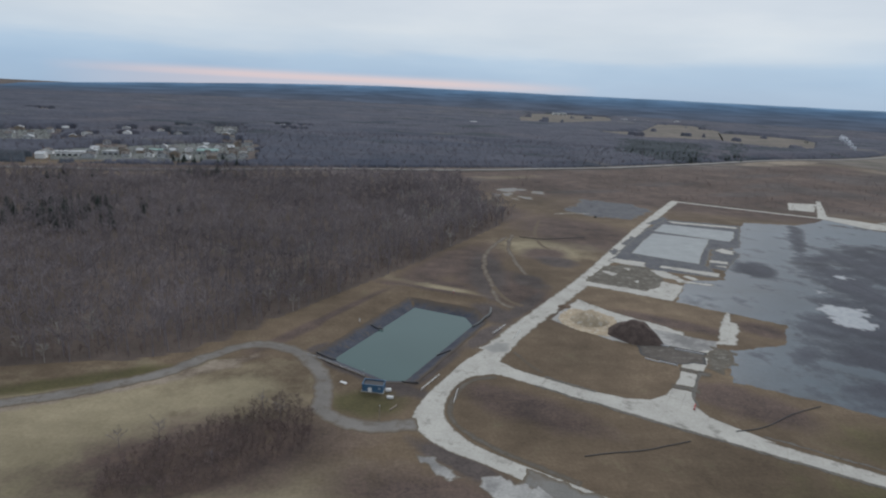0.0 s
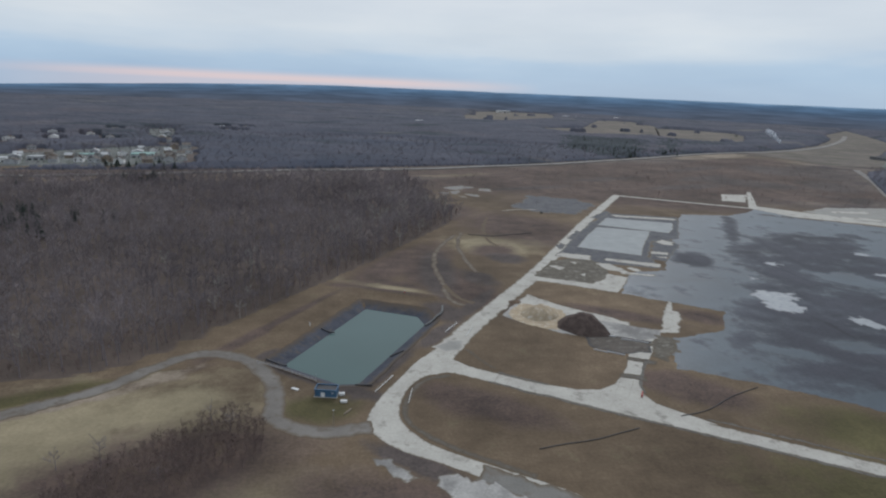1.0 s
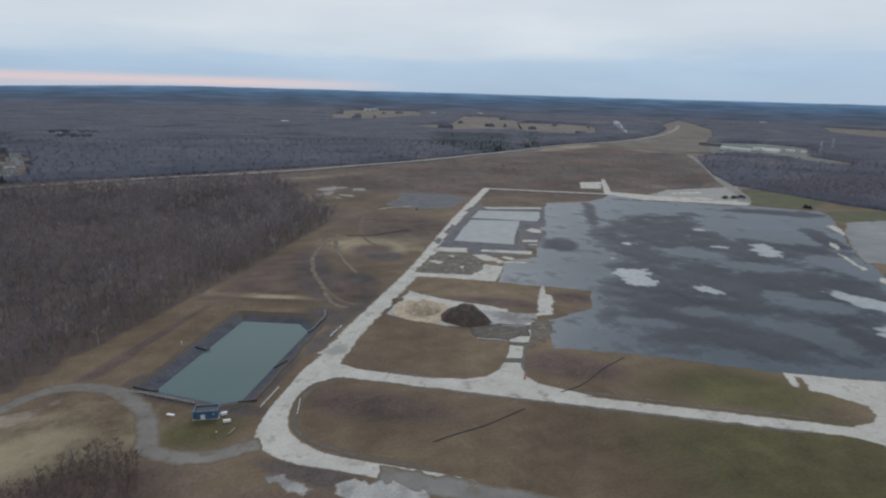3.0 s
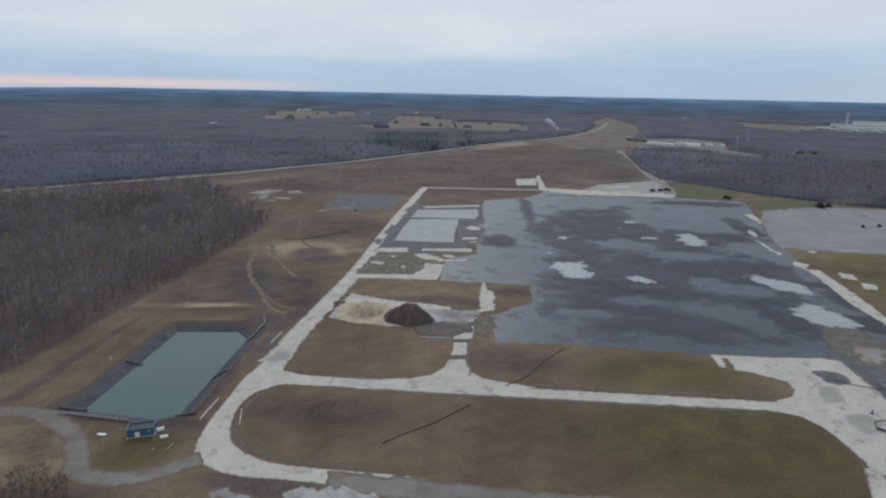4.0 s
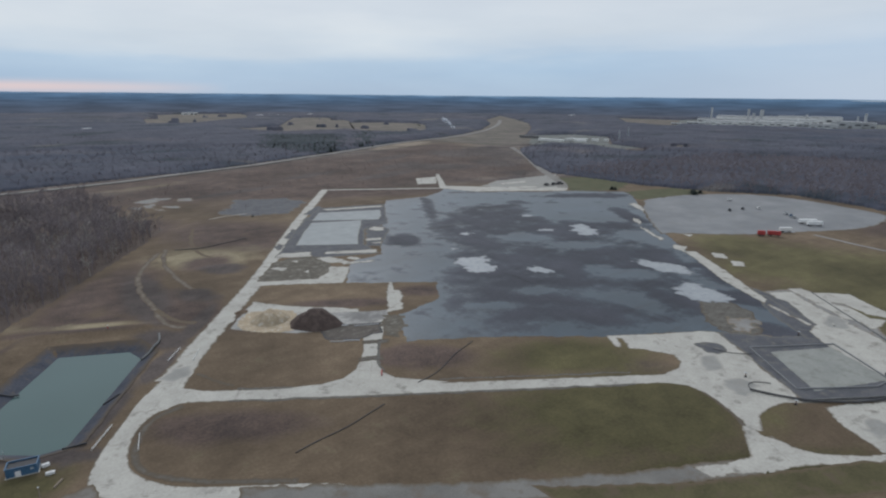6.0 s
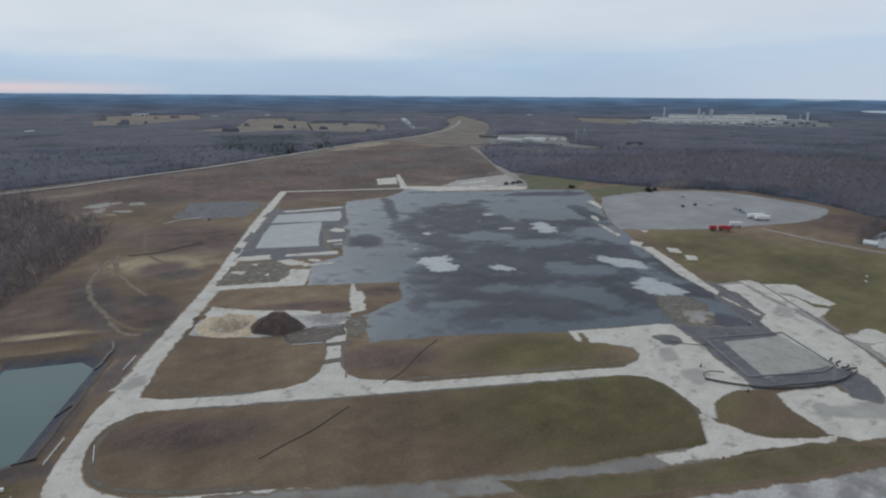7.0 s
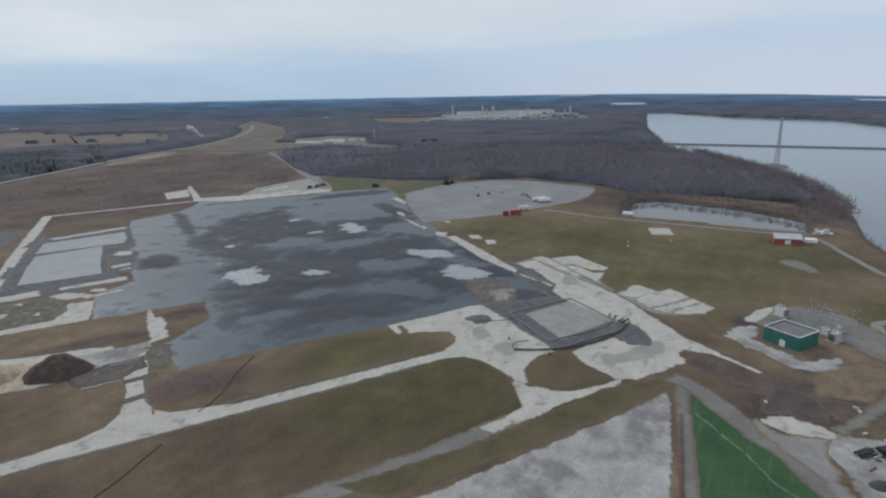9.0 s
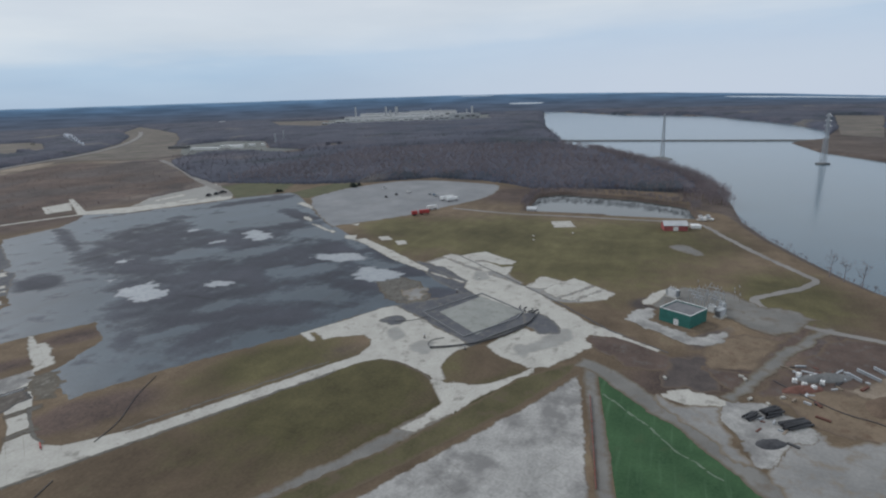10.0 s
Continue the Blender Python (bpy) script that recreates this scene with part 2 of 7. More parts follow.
def turf_material():
    """Fresh sown turf with pale mowing streaks and thin patches."""
    m, nt, b, co = nodes_of("sown_turf")
    o = co.outputs["Object"]
    f = math_node(nt, "ADD", math_node(nt, "MULTIPLY", noise_node(nt, o, 0.08, 5.0, 0.6), 0.6), math_node(nt, "MULTIPLY", noise_node(nt, o, 1.1, 5.0, 0.65), 0.4))
    c = ramp_node(nt, f, [(0.34, (0.024, 0.054, 0.025)), (0.66, (0.057, 0.110, 0.051))])
    s = ramp_node(nt, noise_node(nt, o, 0.16, 4.0, 0.6, ((0.18, 3.0, 1.0), -31)), [(0.55, 0.0), (0.72, 0.42)])
    c = mix_node(nt, s, c, (0.10, 0.165, 0.095))
    t = ramp_node(nt, noise_node(nt, o, 0.12, 6.0, 0.66), [(0.56, 0.0), (0.70, 0.6)])
    c = mix_node(nt, t, c, (0.052, 0.075, 0.038))
    nt.links.new(c, b.inputs["Base Color"])
    b.inputs["Roughness"].default_value = 0.95
    b.inputs["Specular IOR Level"].default_value = 0.15
    bump_node(nt, b, f, 0.6, 0.1)
    return m


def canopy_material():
    """Endless bare woods from afar: crowns and oaks painted haze-blue for distance, dark pine stands, pale clearings.
    """
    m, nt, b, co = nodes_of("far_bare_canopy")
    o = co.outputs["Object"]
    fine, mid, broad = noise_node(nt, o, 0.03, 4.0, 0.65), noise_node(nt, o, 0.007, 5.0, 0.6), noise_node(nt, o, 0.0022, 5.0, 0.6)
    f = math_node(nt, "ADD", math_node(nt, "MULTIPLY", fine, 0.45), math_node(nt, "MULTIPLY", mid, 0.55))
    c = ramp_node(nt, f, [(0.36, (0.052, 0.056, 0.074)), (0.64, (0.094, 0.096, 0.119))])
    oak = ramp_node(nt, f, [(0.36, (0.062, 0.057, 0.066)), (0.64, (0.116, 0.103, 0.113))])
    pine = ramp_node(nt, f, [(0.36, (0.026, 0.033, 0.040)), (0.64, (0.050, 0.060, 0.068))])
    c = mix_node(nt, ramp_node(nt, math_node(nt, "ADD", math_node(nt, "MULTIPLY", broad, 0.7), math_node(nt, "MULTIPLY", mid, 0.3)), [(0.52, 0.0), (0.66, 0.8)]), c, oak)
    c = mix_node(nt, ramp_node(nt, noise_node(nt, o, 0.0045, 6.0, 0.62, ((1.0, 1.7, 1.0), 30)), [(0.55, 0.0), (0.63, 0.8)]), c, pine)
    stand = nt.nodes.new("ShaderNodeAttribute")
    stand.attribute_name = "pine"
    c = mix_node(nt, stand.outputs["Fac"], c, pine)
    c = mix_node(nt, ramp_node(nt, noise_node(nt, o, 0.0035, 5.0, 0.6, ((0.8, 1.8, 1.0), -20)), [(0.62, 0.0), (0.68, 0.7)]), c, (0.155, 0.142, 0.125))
    # broad patches of distance-haze blue painted into the crowns' colour
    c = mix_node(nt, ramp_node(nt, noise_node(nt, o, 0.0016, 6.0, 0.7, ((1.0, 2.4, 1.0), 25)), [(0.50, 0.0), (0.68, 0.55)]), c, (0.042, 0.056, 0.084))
    nt.links.new(c, b.inputs["Base Color"])
    b.inputs["Roughness"].default_value = 0.98
    b.inputs["Specular IOR Level"].default_value = 0.1
    return m


def water_material(name, color, rough=0.06, ripple=0.04, scale=0.5):
    m, nt, b, co = nodes_of(name)
    o = co.outputs["Object"]
    n = noise_node(nt, o, scale, 4.0, 0.6)
    broad = noise_node(nt, o, 0.02, 3.0, 0.5)
    nt.links.new(mix_node(nt, broad, tuple(v * 0.85 for v in color), tuple(v * 1.15 for v in color)), b.inputs["Base Color"])
    b.inputs["Roughness"].default_value = rough
    b.inputs["IOR"].default_value = 1.33
    bump_node(nt, b, n, 0.25, ripple)
    return m


M_GROUND = ground_material()
M_ASPHALT = asphalt_material()
M_CONC = concrete("pale_concrete", (0.315, 0.302, 0.272), (0.435, 0.42, 0.38))
M_PAD = concrete("smooth_floor_slab", (0.245, 0.257, 0.258), (0.322, 0.334, 0.332), 12.0, 0.1, (0.25, 0.26, 0.27), 0.62)
M_OLDCONC = concrete("mottled_concrete", (0.21, 0.205, 0.195), (0.38, 0.37, 0.35), 9.0, 0.2, (0.15, 0.145, 0.14), 0.48, 0.055)
M_LANE = worn("dull_gravel_lane", (0.128, 0.117, 0.107), (0.207, 0.194, 0.177), 0.08, 1.8, 0.95, 0, 0.05, 0, (0.125, 0.108, 0.09), under=(0.118, 0.094, 0.068))
M_TRACK = worn("dirt_track", (0.082, 0.070, 0.056), (0.135, 0.115, 0.092), 0.08, 1.5, 0.97, 0, 0.05, 0, (0.12, 0.095, 0.07), under=(0.122, 0.094, 0.065))
M_RUT = worn("pale_rutted_earth", (0.125, 0.108, 0.092), (0.205, 0.180, 0.155), 0.08, 1.5, 0.97, 0, 0.05, 0, (0.10, 0.085, 0.07), under=(0.110, 0.088, 0.066))
M_SHOULDER = worn("dirty_road_shoulder", (0.090, 0.084, 0.074), (0.150, 0.141, 0.126), 0.2, 1.5, 0.95, 0, 0.04, 0, (0.075, 0.066, 0.055), under=(0.100, 0.082, 0.062))
M_GRAVEL = worn("grey_gravel", (0.125, 0.12, 0.112), (0.205, 0.198, 0.182), 0.06, 2.0, 0.95, 0, 0.05, 0, (0.14, 0.12, 0.10), under=(0.120, 0.098, 0.072))
M_LOT = worn("gravel_lot", (0.155, 0.160, 0.168), (0.255, 0.256, 0.258), 0.03, 1.0, 0.9, 0, 0.05, 0, (0.20, 0.20, 0.20), under=(0.125, 0.100, 0.070))
M_ICE = worn("pale_residue", (0.20, 0.215, 0.228), (0.30, 0.312, 0.322), 0.15, 1.5, 0.4, 0, 0.02, stain=(0.17, 0.18, 0.195), under=(0.072, 0.078, 0.088))
M_MUD = worn("wet_mud", (0.068, 0.060, 0.053), (0.125, 0.110, 0.096), 0.12, 1.2, 0.9, 0, 0.05, 0, (0.155, 0.142, 0.125), under=(0.066, 0.066, 0.068))
M_WETDARK = worn("wet_dark_floor", (0.066, 0.068, 0.077), (0.120, 0.121, 0.130), 0.10, 1.0, 0.85, 0, 0.03, 0, (0.13, 0.125, 0.12), under=(0.135, 0.128, 0.118))
M_TURF = turf_material()
M_DAMP = worn("damp_dark_earth", (0.055, 0.047, 0.046), (0.105, 0.088, 0.080), 0.15, 1.5, 0.95, 0, 0.08, under=(0.110, 0.086, 0.068))
M_SOIL = worn("bare_brown_earth", (0.085, 0.062, 0.048), (0.17, 0.125, 0.09), 0.1, 1.5, 0.97, 0, 0.1, under=(0.122, 0.094, 0.065))
M_REDEARTH = worn("red_brown_earth", (0.066, 0.049, 0.043), (0.122, 0.091, 0.076), 0.1, 1.2, 0.97, 0, 0.1, 0, (0.112, 0.098, 0.088), under=(0.118, 0.090, 0.066))
M_TAN = worn("tan_bare_soil", (0.115, 0.088, 0.062), (0.205, 0.158, 0.112), 0.1, 1.2, 0.97, 0, 0.1, 0, (0.12, 0.085, 0.06), under=(0.115, 0.088, 0.066))
M_GREYCONC = worn("damp_grey_concrete", (0.215, 0.21, 0.195), (0.30, 0.295, 0.275), 0.12, 1.2, 0.85, 0, 0.03, 0, (0.25, 0.24, 0.22), under=(0.36, 0.345, 0.31))
M_GRIT = worn("pale_wet_grit", (0.165, 0.162, 0.156), (0.265, 0.258, 0.245), 0.07, 1.0, 0.9, 0, 0.05, 0, (0.19, 0.165, 0.135), under=(0.16, 0.132, 0.10))
M_SAND = worn("sand", (0.25, 0.20, 0.14), (0.42, 0.35, 0.25), 0.25, 2.0, 0.97, 0, 0.15, 0, (0.46, 0.43, 0.38))
M_MULCH = worn("dark_mulch", (0.052, 0.040, 0.036), (0.112, 0.086, 0.076), 0.4, 2.5, 0.97, 0, 0.25)
M_LINER = worn("dark_pond_liner", (0.036, 0.041, 0.056), (0.078, 0.082, 0.100), 0.15, 1.2, 0.85, 0, 0.03, 0, (0.090, 0.083, 0.078), under=(0.090, 0.072, 0.056))
M_POND = water_material("pond_water", (0.066, 0.104, 0.100), 0.12, 0.02, 0.8)
M_RIVER = water_material("river_water", (0.058, 0.098, 0.130), 0.16, 0.02, 0.25)
M_LAGOON = water_material("lagoon_water", (0.050, 0.060, 0.062), 0.03, 0.004, 0.6)
# far trees' bark, its tone cooled to go with the haze-blue canopy
M_FARBARK = worn("hazed_twig_bark", (0.092, 0.084, 0.097), (0.163, 0.146, 0.162), 0.006, 0.05, 0.98, 0, 0.0)
M_SPITBARK = worn("brown_twig_bark", (0.165, 0.140, 0.148), (0.285, 0.242, 0.248), 0.006, 0.05, 0.98, 0, 0.0)
M_BARK = worn("grey_brown_bark", (0.106, 0.094, 0.102), (0.310, 0.272, 0.280), 0.016, 0.3, 0.95, 0, 0.0)
M_BRUSH = worn("russet_brush_bark", (0.105, 0.078, 0.074), (0.215, 0.165, 0.152), 0.03, 0.4, 0.95, 0, 0.0)
M_PALEBARK = worn("pale_bark", (0.26, 0.245, 0.225), (0.42, 0.40, 0.37), 0.3, 1.5, 0.95, 0, 0.0)
M_NEEDLE = worn("pine_needles", (0.024, 0.031, 0.029), (0.050, 0.061, 0.052), 0.2, 1.5, 0.95, 0, 0.0)
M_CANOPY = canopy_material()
M_WHITE = worn("weathered_white", (0.55, 0.55, 0.54), (0.75, 0.75, 0.74), 0.3, 2.0, 0.6, 0, 0.01, 0.2)
M_STEEL = worn("galvanised_steel", (0.30, 0.32, 0.34), (0.46, 0.48, 0.50), 0.4, 3.0, 0.5, 0.6, 0.0)
M_DARK = worn("black_rubber", (0.028, 0.028, 0.031), (0.062, 0.062, 0.066), 0.4, 3.0, 0.7, 0, 0.0)
M_ROOF = worn("grey_roof_felt", (0.12, 0.12, 0.125), (0.20, 0.20, 0.205), 0.2, 1.5, 0.85, 0, 0.01)
M_TEAL = worn("teal_sheet_metal", (0.030, 0.118, 0.102), (0.052, 0.178, 0.154), 0.3, 2.0, 0.5, 0, 0.01)
M_BLUE = worn("blue_sheet_metal", (0.03, 0.075, 0.135), (0.06, 0.125, 0.21), 0.4, 2.0, 0.5, 0, 0.01)
M_RED = worn("faded_red_paint", (0.24, 0.03, 0.03), (0.42, 0.06, 0.055), 0.3, 2.0, 0.6, 0, 0.01)
M_BARN = worn("weathered_barn_red", (0.22, 0.062, 0.062), (0.35, 0.11, 0.108), 0.3, 2.0, 0.8, 0, 0.01)
M_WOOD = worn("weathered_timber", (0.16, 0.13, 0.10), (0.30, 0.25, 0.20), 0.6, 3.0, 0.9, 0, 0.01)
M_CLAD = worn("pale_cladding", (0.30, 0.31, 0.32), (0.45, 0.46, 0.47), 0.02, 0.2, 0.6, 0, 0.0, 0.25)
M_TINROOF = worn("pale_tin_roof", (0.34, 0.35, 0.36), (0.48, 0.48, 0.48), 0.2, 1.0, 0.5, 0.1, 0.0, 0.2)
M_SHINGLE = worn("brown_shingle", (0.08, 0.07, 0.065), (0.20, 0.18, 0.16), 0.2, 1.0, 0.9, 0, 0.0, 0.6)
M_GLASS = worn("dark_window_glass", (0.02, 0.025, 0.03), (0.05, 0.055, 0.06), 0.2, 1.0, 0.1, 0, 0.0)
M_RUST = worn("rusty_brown", (0.10, 0.052, 0.042), (0.185, 0.095, 0.075), 0.5, 3.0, 0.8, 0.2, 0.01)
M_FARFIELD = worn("mown_far_field", (0.098, 0.088, 0.080), (0.178, 0.156, 0.132), 0.010, 0.05, 0.97, 0, 0.0, 0, (0.090, 0.086, 0.066))
M_TOWN = worn("grey_town_ground", (0.095, 0.100, 0.098), (0.19, 0.195, 0.185), 0.03, 0.2, 0.95, 0, 0.0, 0, (0.10, 0.115, 0.085))
M_FARROAD = worn("pale_far_road", (0.155, 0.146, 0.136), (0.24, 0.228, 0.212), 0.03, 0.4, 0.9, 0, 0.0)
M_STONE = worn("dark_stone_fill", (0.10, 0.10, 0.10), (0.20, 0.20, 0.195), 0.2, 1.5, 0.95, 0, 0.1)

# ---- building helpers ----
from mathutils.geometry import delaunay_2d_cdt


def mesh_from(name, verts, faces, materials, smooth=False):
    me = bpy.data.meshes.new(name)
    me.from_pydata(verts, [], faces)
    for m in materials if isinstance(materials, (list, tuple)) else [materials]:
        me.materials.append(m)
    if smooth:
        me.polygons.foreach_set("use_smooth", [True] * len(me.polygons))
    me.update()
    return me


def part(name, bm, material, parent, label="", smooth=False):
    me = bpy.data.meshes.new(name)
    bm.to_mesh(me)
    bm.free()
    me.materials.append(material)
    if smooth:
        me.polygons.foreach_set("use_smooth", [True] * len(me.polygons))
    ob = new(name, me)
    if parent is not None:
        ob.parent = parent
    if label:
        ob["label"] = label
    return ob


def empty(name, m=None):
    e = new(name)
    if m is not None:
        e.matrix_world = m
    return e


def box(bm, x0, y0, z0, x1, y1, z1, bevel=0.0, turn=0.0):
    c = Matrix.Translation(((x0 + x1) / 2, (y0 + y1) / 2, (z0 + z1) / 2))
    r = bmesh.ops.create_cube(bm, size=1, matrix=c @ Matrix.Rotation(radians(turn), 4, "Z") @ Matrix.Diagonal((x1 - x0, y1 - y0, z1 - z0, 1)))
    if bevel:
        es = list({e for v in r["verts"] for e in v.link_edges})
        bmesh.ops.bevel(bm, geom=es, offset=bevel, segments=1, affect="EDGES")
    return bm


def boxed(*a, **k):
    return box(bmesh.new(), *a, **k)


def rod(bm, a, b, r0, r1=None, n=5):
    """A tapered rod from a to b."""
    a, b = Vector(a), Vector(b)
    d = b - a
    m = Matrix.Translation((a + b) / 2) @ d.to_track_quat("Z", "Y").to_matrix().to_4x4()
    bmesh.ops.create_cone(bm, cap_ends=True, segments=n, radius1=r0, radius2=r0 if r1 is None else r1, depth=d.length, matrix=m)
    return bm


def rounded(pts, n=6, closed=True):
    """A smooth line through the corners of a plan."""
    p = [Vector((*q, 0)) for q in pts]
    out, k = [], len(p)
    for i in range(k if closed else k - 1):
        a, b, c, d = (p[(i + j) % k] if closed else p[min(max(i + j, 0), k - 1)] for j in (-1, 0, 1, 2))
        for s in range(n):
            t = s / n
            q = 0.5 * ((2 * b) + (c - a) * t + (2 * a - 5 * b + 4 * c - d) * t * t + (3 * b - a - 3 * c + d) * t ** 3)
            out.append((q.x, q.y))
    if not closed:
        out.append(tuple(pts[-1]))
    return out


def ragged(pts, amp, step=2.0, closed=True, seed=0.0):
    """The line cut into short steps, each pushed aside by noise, as broken edges are."""
    out, k = [], len(pts)
    for i in range(k if closed else k - 1):
        a, b = Vector(pts[i]), Vector(pts[(i + 1) % k])
        n = max(1, int((b - a).length / min(step, 1.1)))
        for s in range(n):
            q = a.lerp(b, s / n)
            v = noise.turbulence_vector(Vector((q.x * 0.12 + seed, q.y * 0.12, seed)), 5, False, noise_basis="PERLIN_ORIGINAL", amplitude_scale=0.75, frequency_scale=2.1)
            out.append((q.x + amp * v.x, q.y + amp * v.y))
    if not closed:
        out.append(tuple(pts[-1]))
    return out


def strip(line, width):
    """The outline of a lane of that width along a line; width may be a pair, for its start and end."""
    w0, w1 = width if isinstance(width, tuple) else (width, width)
    left, right, n = [], [], len(line)
    for i, p in enumerate(line):
        a, b = Vector(line[max(i - 1, 0)]), Vector(line[min(i + 1, n - 1)])
        d = (b - a).normalized()
        w = (w0 + (w1 - w0) * i / (n - 1)) / 2
        left.append((p[0] - d.y * w, p[1] + d.x * w))
        right.append((p[0] + d.y * w, p[1] - d.x * w))
    return left + right[::-1]




PAVED = []


def slab(name, outline, material, label, category="pavement", top=None, thick=0.25, kind="structure", group=""):
    """A flat paved piece of the site, its edge a real step, with a row of points inside the edge."""
    n = len(outline)
    level = 1
    if top is None:
        # one step above the highest piece that it overlaps
        b = np.array(outline)
        lo, hi = b.min(0), b.max(0)
        for _, other, _, _, lev in PAVED:
            o = np.array(other)
            if lev >= level and (o.min(0) <= hi).all() and (o.max(0) >= lo).all():
                if inside(other, b[:, 0], b[:, 1]).any() or inside(outline, o[:, 0], o[:, 1]).any():
                    level = lev + 1
        top = 0.016 + 0.005 * level
    px, py = np.array([p[0] for p in outline]), np.array([p[1] for p in outline])
    step = max(1.1, math.sqrt((px.max() - px.min()) * (py.max() - py.min())) / 130)
    gx, gy = np.meshgrid(np.arange(px.min(), px.max(), step), np.arange(py.min(), py.max(), step))
    gx, gy = gx.ravel(), gy.ravel()
    ok = inside(outline, gx, gy)
    gx, gy = gx[ok], gy[ok]
    d = edge_distance(outline, gx, gy)
    ok = (d > 0.45 * step) & (d < max(3.4, 2 * step))
    pts = [Vector(p) for p in outline] + [Vector((a, b)) for a, b in zip(gx[ok].tolist(), gy[ok].tolist())]
    v, _, f, *_ = delaunay_2d_cdt(pts, [(i, (i + 1) % n) for i in range(n)], [], 1, 0.0005)
    k = len(v)
    verts = [(p.x, p.y, top) for p in v] + [(p.x, p.y, top - thick) for p in v]
    faces, rim = [], set()
    for q in f:
        q = list(q)
        a, b, c = (v[q[m]] for m in range(3))
        if (b - a).cross(c - a) < 0:
            q.reverse()
        faces.append(q)
        for m in range(len(q)):
            e = (q[m], q[(m + 1) % len(q)])
            if e[::-1] in rim:
                rim.discard(e[::-1])
            else:
                rim.add(e)
    faces += [(b, a, a + k, b + k) for a, b in sorted(rim)]
    me = mesh_from(name, verts, faces, material)
    PAVED.append((me, outline, np.array([(p.x, p.y) for p in v]), material, level))
    return tagged(new(name, me), label, category, group, kind)


def fray_edges(hard):
    """Mark how near each point lies to a free edge; edges that butt on other hard floors are not free."""
    boxes = [(np.array(o).min(0) - 1.5, np.array(o).max(0) + 1.5) for _, o, _, _, _ in PAVED]
    for n, (me, outline, v, material, _) in enumerate(PAVED):
        b = np.array(outline)
        free = np.ones(len(b), bool)
        if material in hard:
            for m, (_, other, _, mat, _) in enumerate(PAVED):
                if m == n or mat not in hard or (boxes[m][0] > boxes[n][1]).any() or (boxes[m][1] < boxes[n][0]).any():
                    continue
                free &= ~(inside(other, b[:, 0], b[:, 1]) | (edge_distance(other, b[:, 0], b[:, 1]) < 1.0))
        b = b[free]
        near = np.full(len(v), 99.0)
        for i in range(0, len(b), 200):
            c = b[i:i + 200]
            near = np.minimum(near, np.sqrt(((v[:, None, :] - c[None]) ** 2).sum(2)).min(1))
        wide = min(2.3 if material not in hard else 1.7, 0.25 * math.sqrt(max(1.0, np.ptp(v[:, 0]) * np.ptp(v[:, 1]))))
        r = np.clip(1 - near / wide, 0, 1) * (len(v) > 1.15 * len(outline))
        at = me.attributes.new("rim", "FLOAT", "POINT")
        at.data.foreach_set("value", np.concatenate([r, r]).astype(np.float32))


def inside(poly, x, y):
    """Which of the points lie in the polygon."""
    x, y = np.asarray(x, float), np.asarray(y, float)
    r = np.zeros(x.shape, bool)
    k = len(poly)
    for i in range(k):
        (x0, y0), (x1, y1) = poly[i], poly[(i + 1) % k]
        if y0 == y1:
            continue
        r ^= ((y0 > y) != (y1 > y)) & (x < (x1 - x0) * (y - y0) / (y1 - y0) + x0)
    return r


def edge_distance(poly, x, y):
    x, y = np.asarray(x, float), np.asarray(y, float)
    best = np.full(x.shape, 1e9)
    k = len(poly)
    for i in range(k):
        (x0, y0), (x1, y1) = poly[i], poly[(i + 1) % k]
        dx, dy = x1 - x0, y1 - y0
        t = np.clip(((x - x0) * dx + (y - y0) * dy) / max(dx * dx + dy * dy, 1e-9), 0, 1)
        best = np.minimum(best, np.hypot(x - x0 - t * dx, y - y0 - t * dy))
    return best


def smooth01(v):
    v = np.clip(v, 0, 1)
    return v * v * (3 - 2 * v)

# ---- the plan: water, woods and open land ----
POND_RIM = [(-39, 202), (-3, 269), (29, 255), (33, 240), (1, 182), (-12, 182)]
LAGOON = [(482, 112), (481, 54), (476, -4), (480, -28), (530, -22), (562, 25), (580, 94), (562, 116)]
RIVER = [(120, -260), (323, -105), (346, -95), (382, -83), (431, -69), (486, -59), (570, -58), (687, -40), (765, -12), (829, 16), (1003, 102),
         (1125, 176), (1787, 345), (2917, 575), (3300, 640), (2592, 186), (2367, -128), (1783, -304), (1500, -330), (1300, -290), (1205, -209),
         (1033, -219), (905, -268), (700, -440), (420, -620), (150, -520)]
OPEN_LAND = [(-1600, 90), (-143, 187), (-99, 195), (-85, 202), (-62, 233), (-28, 285), (1, 328), (32, 381), (61, 430), (80, 468), (62, 530), (52, 600),
             (46, 648), (-87, 637), (-252, 605), (-393, 567), (-900, 440), (-900, 500), (-450, 642), (-100, 712), (43, 757), (123, 785),
             (199, 802), (360, 892), (500, 972), (692, 1080), (836, 1142), (970, 1222), (1144, 1356), (1400, 1610), (1610, 1880), (2000, 2230),
             (1766, 1870), (1546, 1563), (1330, 1335), (1110, 1130), (1060, 1095), (1216, 1061), (1221, 948), (1042, 800), (1010, 690), (915, 645), (925, 720), (935, 800), (890, 862), (800, 830),
             (759, 790), (684, 695), (622, 615), (575, 535), (585, 401), (610, 332), (660, 268), (648, 200),
             (625, 160), (600, 130), (606, 96), (608, 40), (590, -13), (510, -32)]
OPEN_SOUTH = [(-1600, 90), (510, -32), (486, -59), (431, -69), (323, -105), (120, -260), (-400, -1600), (-1600, -1600)]
